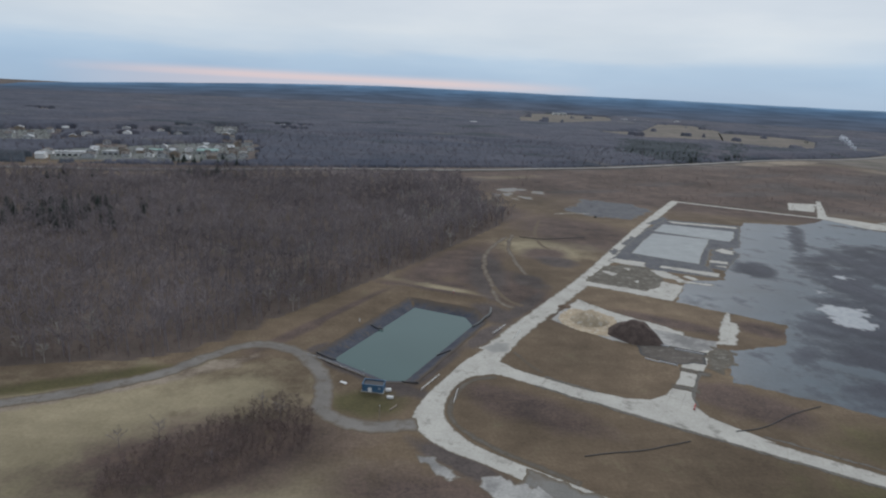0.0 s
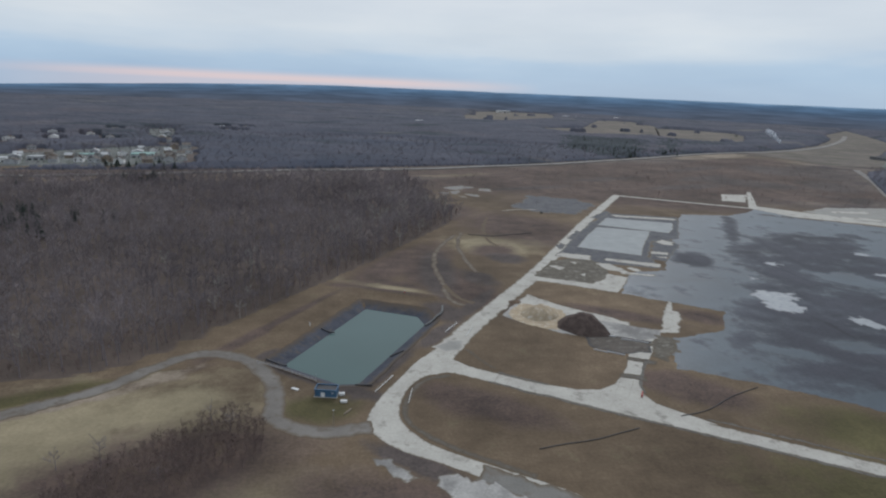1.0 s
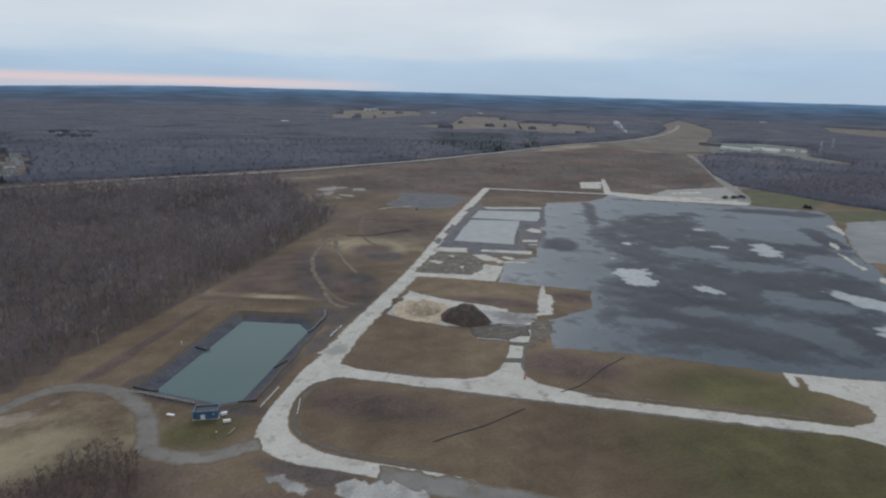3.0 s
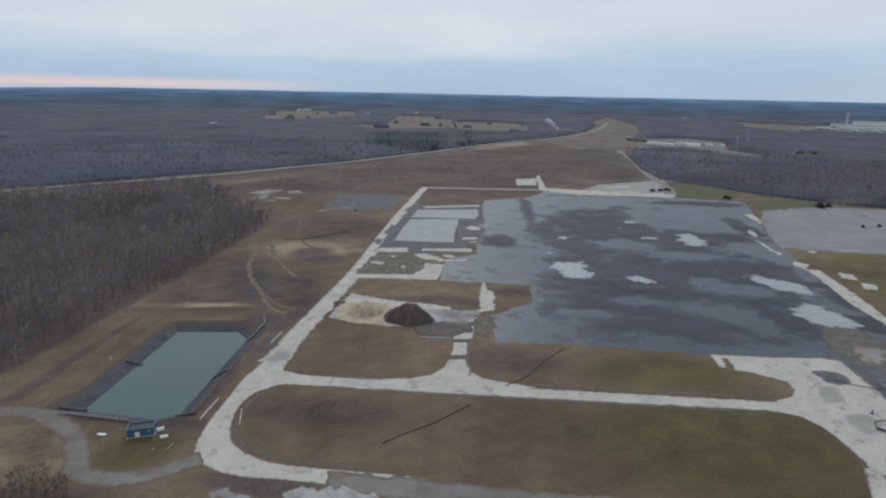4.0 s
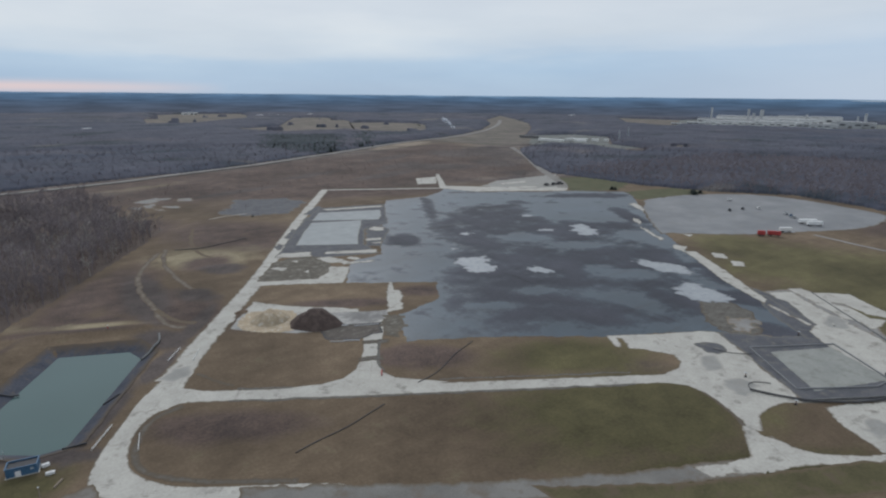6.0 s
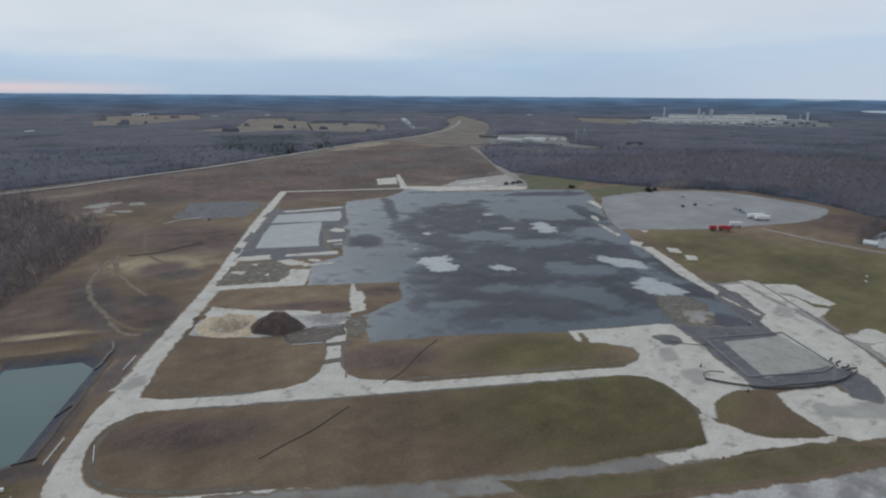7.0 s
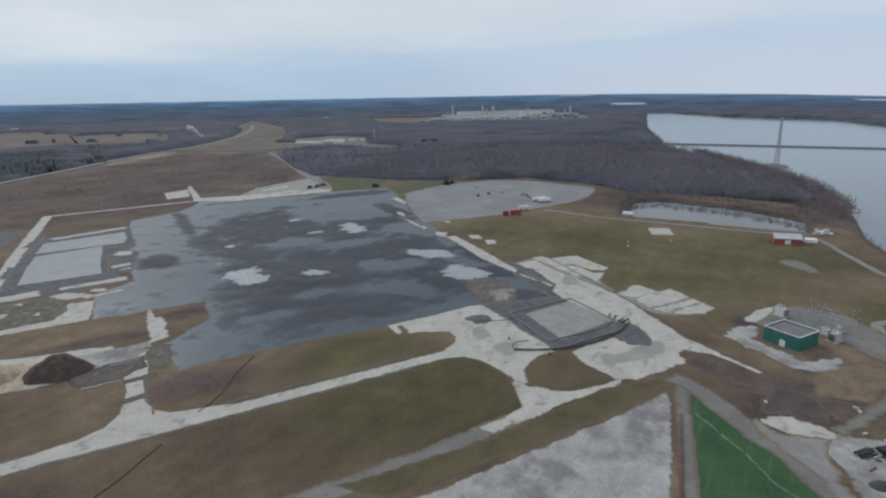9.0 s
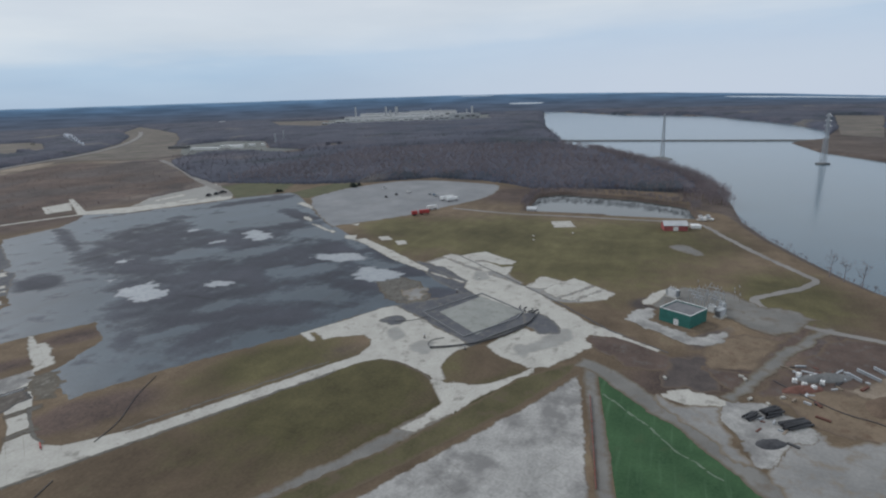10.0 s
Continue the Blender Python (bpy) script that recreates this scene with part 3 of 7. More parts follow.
FIELDS = [[(402, 2399), (518, 2865), (681, 2981), (938, 2916), (835, 2562), (752, 2307), (552, 2097), (444, 1956), (341, 1992)],
          [(975, 2388), (1103, 2349), (1045, 2026), (820, 1554), (669, 1430), (560, 1474), (497, 1557), (527, 1701), (682, 1789)],
          [(983, 1905), (1100, 1862), (1172, 1747), (1134, 1639), (918, 1328), (798, 1296), (764, 1449)],
          [(2340, 1767), (2401, 1483), (1804, 1136), (1858, 1348)],
          [(2163, -489), (2121, -606), (1266, -368), (1337, -317)]]
PINES = [[(461, 1322), (616, 1254), (470, 948), (393, 935), (361, 1040)], [(699, 1312), (749, 1342), (576, 1011), (533, 1001)]]
HOUSES = [(-435, 685), (-391, 703), (-358, 724), (-360, 765), (-334, 731), (-316, 730), (-355, 822), (-306, 739), (-288, 727), (-300, 818), (-256, 762), (-248, 785),
          (-313, 867), (-595, 919), (-597, 971), (-522, 901), (-527, 948), (-443, 844), (-523, 1067), (-463, 1168), (-380, 1165), (-352, 1109), (-266, 917), (-275, 889),
          (-302, 1304), (-255, 1312), (-605, 885), (-660, 993), (-460, 1059), (1068, 655), (-405, 735), (-372, 748), (-340, 752), (-322, 772), (-275, 765), (-262, 742),
          (-310, 795), (-335, 805), (-240, 752), (-268, 838), (-290, 850), (-230, 770), (-420, 770), (-395, 790), (-450, 720), (-560, 860), (-640, 940), (-700, 900),
          (-480, 980), (-410, 1010), (-310, 980), (-342, 1046), (-242, 808), (-245, 844), (-608, 1032), (-931, 1495), (-905, 1470), (-960, 1500), (-246, 1207), (-272, 1222)]
TOWN = [[(-419, 674), (-219, 729), (-263, 937), (-340, 908), (-468, 757)], [(-574, 820), (-519, 841), (-625, 1017), (-688, 987)],
        [(-368, 1064), (-332, 1079), (-387, 1258), (-426, 1236)]]
WORKS = [(2010, 1330), (2330, 1480), (2600, 1500), (2800, 820), (2560, 760), (2330, 660), (2200, 660), (2100, 780), (2060, 1000), (1960, 1200)]

MARSH = [(1210, -203), (1033, -213), (905, -260), (700, -440), (900, -900), (1700, -900), (1500, -345), (1300, -285)]


def wooded(x, y):
    x, y = np.asarray(x, float), np.asarray(y, float)
    r = ~inside(OPEN_LAND, x, y) & ~inside(OPEN_SOUTH, x, y) & ~inside(RIVER, x, y)
    for p in (*TOWN, WORKS, MARSH):
        r &= ~inside(p, x, y)
    # hedges and tree clumps stand on in the fields
    hedge = (swell(x, y, 170, 21) > 1.05) | (swell(x, y, 420, 22) > 1.2)
    for p in FIELDS:
        r &= ~(inside(p, x, y) & ~hedge)
    # each house has its clearing, open to the south
    for hx, hy in HOUSES:
        d = math.hypot(hx, hy)
        ux, uy = hx / d, hy / d
        along, across = (hx - x) * ux + (hy - y) * uy, np.abs((x - hx) * uy - (y - hy) * ux)
        r &= ~((along > -12) & (along < 45) & (across < 15))
    return r


def swell(x, y, size, seed):
    """Slow waves over the land, from -1 to 1."""
    s = np.zeros(np.shape(x))
    rs = np.random.RandomState(seed)
    for k in range(6):
        a, p, f = rs.uniform(0, 6.28), rs.uniform(0, 6.28), rs.uniform(0.6, 1.8) / size
        s = s + np.sin((x * math.cos(a) + y * math.sin(a)) * f * 6.28 + p)
    return s / 3.5


def land(x, y):
    """The height of the ground."""
    x, y = np.asarray(x, float), np.asarray(y, float)
    d = np.hypot(x, y)
    z = np.zeros(d.shape)
    rim = np.where(inside(POND_RIM, x, y), edge_distance(POND_RIM, x, y), 0)
    z = z - 4.5 * np.clip(rim / 11, 0, 1)
    # the low dyke behind the pond
    out = np.where(inside(POND_RIM, x, y), 99, edge_distance([(-35, 234), (-8, 281), (32, 268), (-8, 281)], x, y))
    z = z + 1.6 * smooth01(1 - out / 8)
    z = z - 5 * smooth01(np.where(inside(LAGOON, x, y), edge_distance(LAGOON, x, y) + 1.5, 0) / 6)
    bank = edge_distance(RIVER, x, y)
    near = d < 2600
    z = z - np.where(inside(RIVER, x, y), 3.0 + 4 * np.clip(bank / 8, 0, 1), 3.0 * np.clip(1 - bank / 9, 0, 1) * near)
    return z


def lines(*runs):
    """Grid lines: (start, end, step) runs, then growing steps outwards to the horizon."""
    v = []
    for a, b, s in runs:
        v += list(np.arange(a, b, s))
    lo, hi, s = v[0], runs[-1][1], runs[0][2]
    v.append(hi)
    s0, s1 = runs[0][2], runs[-1][2]
    while hi < 4950:
        s1 = min(s1 * 1.12, 160)
        hi += s1
        v.append(hi)
    while lo > -4950:
        s0 = min(s0 * 1.2, 400)
        lo -= s0
        v.insert(0, lo)
    return np.array(v)


def blob(x, y, cx, cy, a, b, turn=0.0):
    c, s = math.cos(radians(turn)), math.sin(radians(turn))
    u, v = ((x - cx) * c + (y - cy) * s) / a, (-(x - cx) * s + (y - cy) * c) / b
    return np.clip(1.5 - np.hypot(u, v), 0, 1)


def build_ground():
    gx = lines((-420, -60, 9), (-60, 60, 2), (60, 320, 3), (320, 640, 5), (640, 1300, 18))
    gy = lines((-300, -100, 8), (-100, 130, 3), (130, 290, 2), (290, 660, 5), (660, 1300, 18))
    X, Y = np.meshgrid(gx, gy)
    Z = land(X, Y)
    nx, ny = len(gx), len(gy)
    verts = np.stack([X.ravel(), Y.ravel(), Z.ravel()], 1)
    i = np.arange(nx * ny).reshape(ny, nx)
    faces = np.stack([i[:-1, :-1].ravel(), i[:-1, 1:].ravel(), i[1:, 1:].ravel(), i[1:, :-1].ravel()], 1)
    me = bpy.data.meshes.new("ground")
    me.from_pydata(verts.tolist(), [], faces.tolist())
    me.materials.append(M_GROUND)
    me.polygons.foreach_set("use_smooth", [True] * len(me.polygons))
    x, y = X.ravel(), Y.ravel()
    green = np.zeros(len(x))
    for b in GREEN:
        green = np.maximum(green, blob(x, y, *b))
    meadow = np.zeros(len(x))
    for b in MEADOW:
        meadow = np.maximum(meadow, blob(x, y, *b))
    russet = np.zeros(len(x))
    for b in RUSSET:
        russet = np.maximum(russet, blob(x, y, *b))
    earth = np.zeros(len(x))
    for b in EARTH:
        earth = np.maximum(earth, blob(x, y, *b))
    damp = np.zeros(len(x))
    for b in DAMP:
        damp = np.maximum(damp, blob(x, y, *b))
    pale = np.zeros(len(x))
    for b in PALE_GRASS:
        pale = np.maximum(pale, blob(x, y, *b))
    litter = wooded(x, y).astype(float)
    litter = np.maximum(litter, 0.85 * inside(MARSH, x, y))
    litter = np.maximum(litter, np.clip(1.4 - edge_distance(RIVER, x, y) / 9, 0, 0.9))
    litter = np.maximum(litter, 0.6 * np.clip(1.5 - edge_distance(LAGOON, x, y) / 6, 0, 1))
    heath = smooth01((y - 560 + 0.25 * x) / 130) * ~wooded(x, y)
    heath = np.maximum(heath, smooth01((x - 700) / 80) * (y > 500))
    for name, v in (("heath", heath), ("green", green), ("meadow", meadow), ("damp", damp), ("pale", pale), ("russet", russet), ("earth", earth), ("litter", litter)):
        at = me.attributes.new(name, "FLOAT", "POINT")
        at.data.foreach_set("value", v.astype(np.float32))
    me.update()
    return tagged(new("ground", me), "flat winter land of dead grass, weeds and leaf litter", "ground", kind="structure")


# where the grass is still green: centre, half sizes, bearing
MEADOW = [(396, 188, 40, 30, 60), (396, 145, 45, 40, 60), (405, 97, 60, 45, 60), (365, 150, 30, 40, 60), (350, 70, 90, 60, 60), (395, 20, 60, 60, 0), (300, -60, 40, 25, 0)]
GREEN = [(150, 99, 46, 30, -30), (166, 139, 31, 16, -30), (-15, 168, 12, 8, 0),
         (-112, 178.5, 42, 4.4, 22), (150, 62, 40, 8, -30)]
RUSSET = [(118, 172, 18, 10, -32), (112, 180, 10, 8, 0), (-40, 236, 50, 3.5, 58), (4, 280, 30, 3.5, -25), (-70, 192, 16, 3, 35), (12, 292, 26, 4, -25), (512, 797, 65, 70, -27), (377, 703, 47, 45, -28), (336, 725, 46, 40, -28), (186, 660, 38, 25, -29), (194, 588, 29, 20, -29), (478, 582, 52, 30, -29), (105, 431, 15, 17, -30), (82, 356, 14, 16, -31), (36, 332, 12, 30, -31), (300, 760, 220, 60, 28), (620, 900, 200, 70, 35), (100, 725, 150, 30, 20), (420, 620, 120, 60, 20), (560, 640, 60, 90, 40), (-200, 690, 250, 25, 16), (250, 560, 160, 40, -25), (60, 470, 40, 30, 40), (20, 330, 14, 50, -32), (1200, -450, 400, 200, 0), (38, 168, 26, 9, -32), (110, 178, 14, 9, -30), (175, 120, 16, 8, -30), (330, 640, 200, 90, 30), (480, 700, 200, 110, 40), (150, 640, 120, 60, 20), (40, 300, 18, 60, 30), (205, -20, 40, 14, -50), (230, -70, 60, 20, 20),
          (-55, 140, 40, 20, 20), (15, 115, 40, 14, -25), (560, 120, 50, 60, 0), (120, 420, 40, 60, 30), (120, 245, 26, 6, -30), (160, 240, 12, 8, -30)]
PALE_GRASS = [(702, 965, 82, 60, 40), (581, 867, 50, 30, 35), (282, 754, 60, 24, 25), (109, 703, 50, 22, 20), (128, 397, 16, 35, -31), (-95, 145, 62, 36, 20), (-75, 112, 60, 22, 10), (-100, 138, 55, 30, 20), (-60, 176, 14, 10, 20), (-82, 160, 40, 16, 30), (-118, 160, 40, 12, 25), (-70, 125, 30, 16, 10), (8, 287, 26, 4, -25), (85, 370, 22, 28, 60)]
DAMP = [(1300, -450, 600, 120, 0), (380, 640, 60, 14, 20), (450, 720, 70, 12, 30), (300, 690, 60, 10, 25), (540, 560, 30, 10, 40), (500, 820, 80, 12, 30), (180, 610, 50, 9, 20), (640, 800, 60, 14, 40), (272, 3, 10, 7, -30), (224, -64, 14, 7, 20), (624, 823, 41, 60, -27), (697, 809, 42, 90, -27), (591, 666, 35, 50, -28), (486, 681, 66, 36, -28), (87, 339, 13, 10, -31), (-14, 186, 26, 4, -32), (8, 195, 22, 3.5, 58), (36, 250, 9, 14, 20),
        (14, 138, 18, 4, -38), (-38, 206, 8, 3, 60), (40, 312, 10, 40, -4), (62, 300, 8, 14, 20), (30, 225, 14, 4, 58), (54, 262, 22, 4, 58), 
        (236, -22, 5, 14, 60), (212, -14, 8, 4, -30), (250, -58, 9, 4, 40)]
EARTH = [(-103, 171.5, 34, 3.2, 27), (-70, 192, 15, 3.2, 38), (210, -75, 22, 12, 0), (640, 1010, 120, 25, 30)]
build_ground()


def sheet(name, outline, z, material, label, category="water"):
    n = len(outline)
    ob = new(name, mesh_from(name, [(x, y, z) for x, y in outline], [list(range(n))], material))
    return tagged(ob, label, category, kind="structure")


def grown(poly, by):
    cx, cy = sum(p[0] for p in poly) / len(poly), sum(p[1] for p in poly) / len(poly)
    return [(x + (x - cx) / math.hypot(x - cx, y - cy) * by, y + (y - cy) / math.hypot(x - cx, y - cy) * by) for x, y in poly]


for p in FIELDS:
    sheet("field", p, 0.5, M_FARFIELD, "pale mown winter field among the far woods", "field")
sheet("field_corridor", [(760, 1118), (836, 1138), (970, 1218), (1144, 1352), (1400, 1606), (1610, 1876), (2000, 2226), (1766, 1874), (1546, 1567), (1330, 1339), (1110, 1134), (1040, 1040), (890, 900), (800, 900)], 0.45, M_FARFIELD,
      "pale rough grass along the far road", "field")
sheet("ground_sheds", [(880, 880), (1000, 1060), (1060, 1090), (1214, 1057), (1217, 950), (1040, 806), (1008, 700), (940, 730), (940, 806)], 0.4, M_TOWN, "grey yard round the far sheds", "ground")
sheet("ground_works", WORKS, 0.4, M_TOWN, "grey yards of the far works", "ground")
for p in TOWN:
    sheet("ground_town", p, 0.4, M_TOWN, "grey-green plots and yards of the far town", "ground")
sheet("water_pond", grown(POND_RIM, -1), -2.5, M_POND, "still teal-green water of the lined pond")
sheet("water_lagoon", grown(LAGOON, 2), -2.2, M_LAGOON, "still lagoon reflecting the pale sky")
sheet("water_river", [(100, -280), (323, -100), (486, -52), (690, -30), (830, 30), (1120, 190), (1790, 360), (2480, 505), (3000, 600), (3060, 520), (2592, 190), (2367, -160),
                      (1783, -330), (1500, -360), (1250, -320), (1020, -240), (900, -290), (700, -460), (420, -640), (130, -540)], -3.0, M_RIVER,
      "wide grey river under an overcast sky")


def basin_liner():
    """The dark liner on the pond's sloping banks, from rim to foot, lying on the ground."""
    n, rows = 120, 7
    loop = ragged(POND_RIM, 0.5, 2.0, seed=4.0)
    cx, cy = -4.0, 222.0
    verts, faces, k = [], [], len(loop)
    for r in range(rows):
        f = 1.0 - 0.055 * r
        for x, y in loop:
            px, py = cx + (x - cx) * f, cy + (y - cy) * f
            verts.append((px, py, float(land(px, py)) + 0.12))
    for r in range(rows - 1):
        for i in range(k):
            j = (i + 1) % k
            faces.append((r * k + i, r * k + j, (r + 1) * k + j, (r + 1) * k + i))
    me = mesh_from("pond_liner", verts, faces, M_LINER, True)
    at = me.attributes.new("rim", "FLOAT", "POINT")
    at.data.foreach_set("value", [max(0.0, 1.0 - 0.3 * (i // k)) for i in range(len(verts))])
    ob = new("pond_liner", me)
    return tagged(ob, "dark grey liner on the sloping banks of the pond", "pond liner", kind="structure")


basin_liner()

# ---- roads and paved floors ----
slab("road_avenue", ragged(strip(rounded([(21, 192), (25, 198.5), (31, 208), (45, 231), (66, 262), (100, 313), (140, 380), (186, 455), (262, 573)], 5, False),
                                 (10.8, 8.2)), 0.7, 4, seed=1), M_CONC, "straight pale concrete avenue with broken edges", "road")
for k, p in enumerate(([(164.5, 413.8), (181.6, 443), (193, 452.6), (178.7, 426.9)],
                      [(145.3, 390.7), (160, 414.1), (163, 407.9), (147.3, 383.6)],
                      [(190.9, 462.3), (214.6, 491.4), (217.7, 483.2), (194.8, 454.4)],
                      [(128.7, 366.8), (135.8, 377), (138, 372), (128.7, 358.2)])):
    slab("road_break", ragged(p, 1.6, 2, seed=220 + 3 * k), M_WETDARK, "dark washed-out break in the avenue", "road")
slab("road_bend", rounded([(11, 186), (3.5, 172), (0, 160), (3.5, 151), (11, 143.5), (21, 137.5), (50, 118.6), (54.5, 122.8), (23, 143.5), (14.5, 152.5),
                           (10.8, 160.5), (11, 169), (14.5, 180), (21, 188), (30, 191), (40, 192), (25, 206)], 4), M_CONC,
     "wide pale concrete road bend round the grass island", "road")
slab("road_cross", ragged(strip([(20, 198.6), (34, 193.4), (51.6, 182.4), (83.6, 163.2), (116.6, 143.5), (149.6, 123.9), (171.6, 110.9), (185.6, 102.4)], (8, 6.4)), 0.25, 4, seed=2),
     M_CONC, "pale concrete road between two grass islands", "road")
slab("road_spur", [(62, 180.5), (74, 176), (82, 175.4), (89, 179), (95, 186), (99.5, 192), (111, 213), (100, 216), (101.5, 219), (129, 223), (120, 209), (104.5, 188), (98.5, 178), (96.5, 171.5), (98, 165), (104, 159), (112, 151), (84, 162)],
     M_CONC, "short concrete spur road joining the cross road", "road")
for k, p in enumerate(([(95, 187.5), (103.5, 183), (102, 179.8), (93.5, 184.2)], [(103.5, 200.5), (114, 196), (112.3, 193), (102, 197.3)])):
    slab("road_spur_gap", ragged(p, 0.7, 1.5, seed=172 + 5 * k), M_SHOULDER, "dark worn gap across the spur road", "road")
slab("pavement_yard", ragged([(62, 245), (71, 258), (78, 268), (90, 262), (99, 250), (119, 231), (131, 226), (127, 218), (111, 214), (96, 218), (84, 224), (70, 236)], 0.6, 3, seed=3),
     M_OLDCONC, "stained concrete storage yard beside the spoil heaps")
slab("road_north", ragged(strip([(259, 573), (318, 542), (378, 512)], 6), 0.6, 5, seed=5), M_CONC, "narrow pale concrete road along the far edge of the site", "road")
slab("pavement_north_apron", ragged([(373, 512), (392, 474), (440, 448), (478, 424), (504, 442), (460, 470), (424, 492), (388, 525)], 0.8, 4, seed=141), M_CONC, "long pale concrete apron at the far end of the asphalt")
slab("pavement_far_slab", ragged([(368, 551), (393, 592), (424, 592), (391, 545)], 1.0, 5, seed=6), M_CONC, "small square of pale concrete floor")
slab("road_far_stub", ragged(strip([(378, 514), (402, 552), (440, 612)], (9, 5)), 0.6, 5, seed=7), M_CONC, "concrete stub road leading off the far road", "road")


def asphalt_field():
    """The great asphalt floor, with interior points that carry where it has dried."""
    outline = ragged([(119, 190), (131, 216), (161, 225), (176, 247), (145, 266), (134, 274), (156, 310), (180, 314), (222, 384), (272, 463), (283, 480), (327, 477),
                      (353, 490), (374, 508), (400, 468), (455, 432), (479, 423), (531, 380), (480, 334), (420, 280), (372, 226), (345, 195), (310, 152), (292, 122), (268, 88), (262, 82), (236, 96),
                      (226, 101), (236, 119), (217, 131), (190, 145), (156, 170)], 1.3, 4, seed=8)
    dark = [(277.8, 390), (340, 413), (390, 401), (345, 338), (373, 308), (401, 280), (359, 223), (325, 182), (290, 178), (277.5, 139), (261.4, 135.6), (217.6, 150), (213.5, 141.5),
            (192, 154.6), (191, 166.6), (166.7, 170.3), (151.8, 183), (157.9, 199), (175.2, 225.7), (182, 255.5), (209.9, 265), (225, 303), (240.3, 341)]
    pale = [(392, 343, 31, 26, -30), (288, 293, 24, 14, -31), (302, 257, 22, 11, -31), (274, 200, 17, 15, -31), (236, 181, 17, 11, -31), (177, 201, 12, 5, -31), (211, 204, 13, 6, -31),
            (370, 235, 40, 26, -31), (415, 320, 45, 28, -31), (241, 161, 11, 9, -31)]
    dry = [(205, 162, 10, 12, -32), (211, 338, 14, 20, -31), (295, 423, 6, 66, -30), (471, 391, 53, 12, -30), (330, 299, 44, 20, -30), (222, 219, 41, 8, -31), (317, 223, 26, 9, -31),
           (310, 191, 36, 6, -31), (292, 128, 14, 40, 30), (420, 300, 40, 9, 58), (320, 160, 30, 10, 55), (255, 105, 14, 12, 0)]
    n = len(outline)
    gx, gy = np.meshgrid(np.arange(115, 535, 4.0), np.arange(50, 490, 4.0))
    gx, gy = gx.ravel(), gy.ravel()
    ok = inside(outline, gx, gy) & (edge_distance(outline, gx, gy) > 2.5)
    pts = [Vector(p) for p in outline] + [Vector((a, b)) for a, b in zip(gx[ok], gy[ok])]
    v, e, f, *_ = delaunay_2d_cdt(pts, [(i, (i + 1) % n) for i in range(n)], [], 1, 0.001)
    top = 0.014
    me = mesh_from("pavement_asphalt", [(p.x, p.y, top) for p in v], [list(q) for q in f], M_ASPHALT)
    x, y = np.array([p.x for p in v]), np.array([p.y for p in v])
    d = np.where(inside(dark, x, y), 0.5, -0.5) * 2 * smooth01(edge_distance(dark, x, y) / 14) * 0.31 + 0.40
    for b in pale:
        d = d - 0.62 * blob(x, y, *b)
    for b in dry:
        d = np.maximum(d, 0.85 * blob(x, y, *b))
    at = me.attributes.new("dry", "FLOAT", "POINT")
    at.data.foreach_set("value", d.astype(np.float32))
    return tagged(new("pavement_asphalt", me), "vast dark asphalt floor of a cleared plant, half under rain water", "pavement", kind="structure")


asphalt_field()
slab("pavement_pad_surround", ragged([(120, 344), (128.9, 357), (158, 405), (193, 455), (213.4, 480), (272, 466), (231.3, 391), (206, 383), (183, 342), (180, 317), (150, 326)], 0.9, 4, seed=9), M_WETDARK, "wet dark surround of the raised floor pads")
slab("pavement_pad_far", ragged([(185, 434), (203.5, 461), (255, 443), (243, 421), (232.5, 408)], 0.5, 4, seed=10), M_PAD, "raised smooth pale grey floor pad", thick=0.5)
slab("pavement_pad_near", ragged([(143, 366), (166, 404), (181.5, 427), (220, 413), (208, 393), (193, 369), (179.5, 345)], 0.5, 4, seed=11), M_PAD, "raised smooth pale grey floor pad", thick=0.5)
M_PLOT = worn("weedy_wet_mud", (0.078, 0.071, 0.057), (0.146, 0.131, 0.110), 0.14, 1.0, 0.95, 0, 0.05, 0, (0.20, 0.185, 0.165), under=(0.115, 0.098, 0.076))
slab("pavement_mud", ragged([(93, 302), (115, 334), (127.5, 338), (142.3, 333), (144, 316), (140, 300), (124.8, 286)], 1.5, 3, seed=12), M_PLOT, "weedy muddy plot with pale floor remnants")
slab("pavement_mud_fringe", ragged([(208, 385), (222, 388), (222, 372), (190, 332), (182, 338)], 1.5, 3, seed=13), M_WETDARK, "muddy fringe between the pads and the asphalt")
PALE = [[(212.2, 474), (267.1, 461), (263.3, 454), (214.3, 466)], [(148.9, 335), (153.2, 340), (183.2, 326), (180, 319)], [(121.7, 346), (127.9, 352), (145.5, 345), (141.6, 334), (128.5, 339)],
        [(140.6, 329), (149.1, 328), (152.9, 320), (155.5, 309), (142.4, 314)], [(156, 318), (161.5, 321), (164.3, 314), (160.3, 311)], [(149, 312), (169.4, 305), (168.2, 302), (148.8, 307)],
        [(91.3, 297.3), (95.7, 303), (123.8, 289.4), (135.3, 299), (139.9, 307), (150.4, 301), (138.5, 281.8), (132.2, 274.9)],
        [(109.4, 323), (114.2, 324), (119.7, 318), (113.5, 315)], [(124, 306), (127.3, 308), (123.9, 301)], [(124.9, 332), (131, 331), (127.5, 324)],
        [(207.7, 382), (216.4, 388), (222, 380), (216.3, 372), (209.4, 374)], [(190.4, 356), (203.3, 353), (199.6, 347), (188.2, 350)], [(186.6, 345), (197.1, 343), (194.3, 339)],
        [(74.7, 261.2), (82.3, 274.2), (92.5, 260.3), (120.7, 234.8), (118.9, 231.5), (87.8, 247.9)]]
for k, p in enumerate(PALE):
    slab("pavement_remnant", ragged(p, 1.0, 2.0, seed=20 + k), M_CONC, "broken remnant of pale concrete floor")
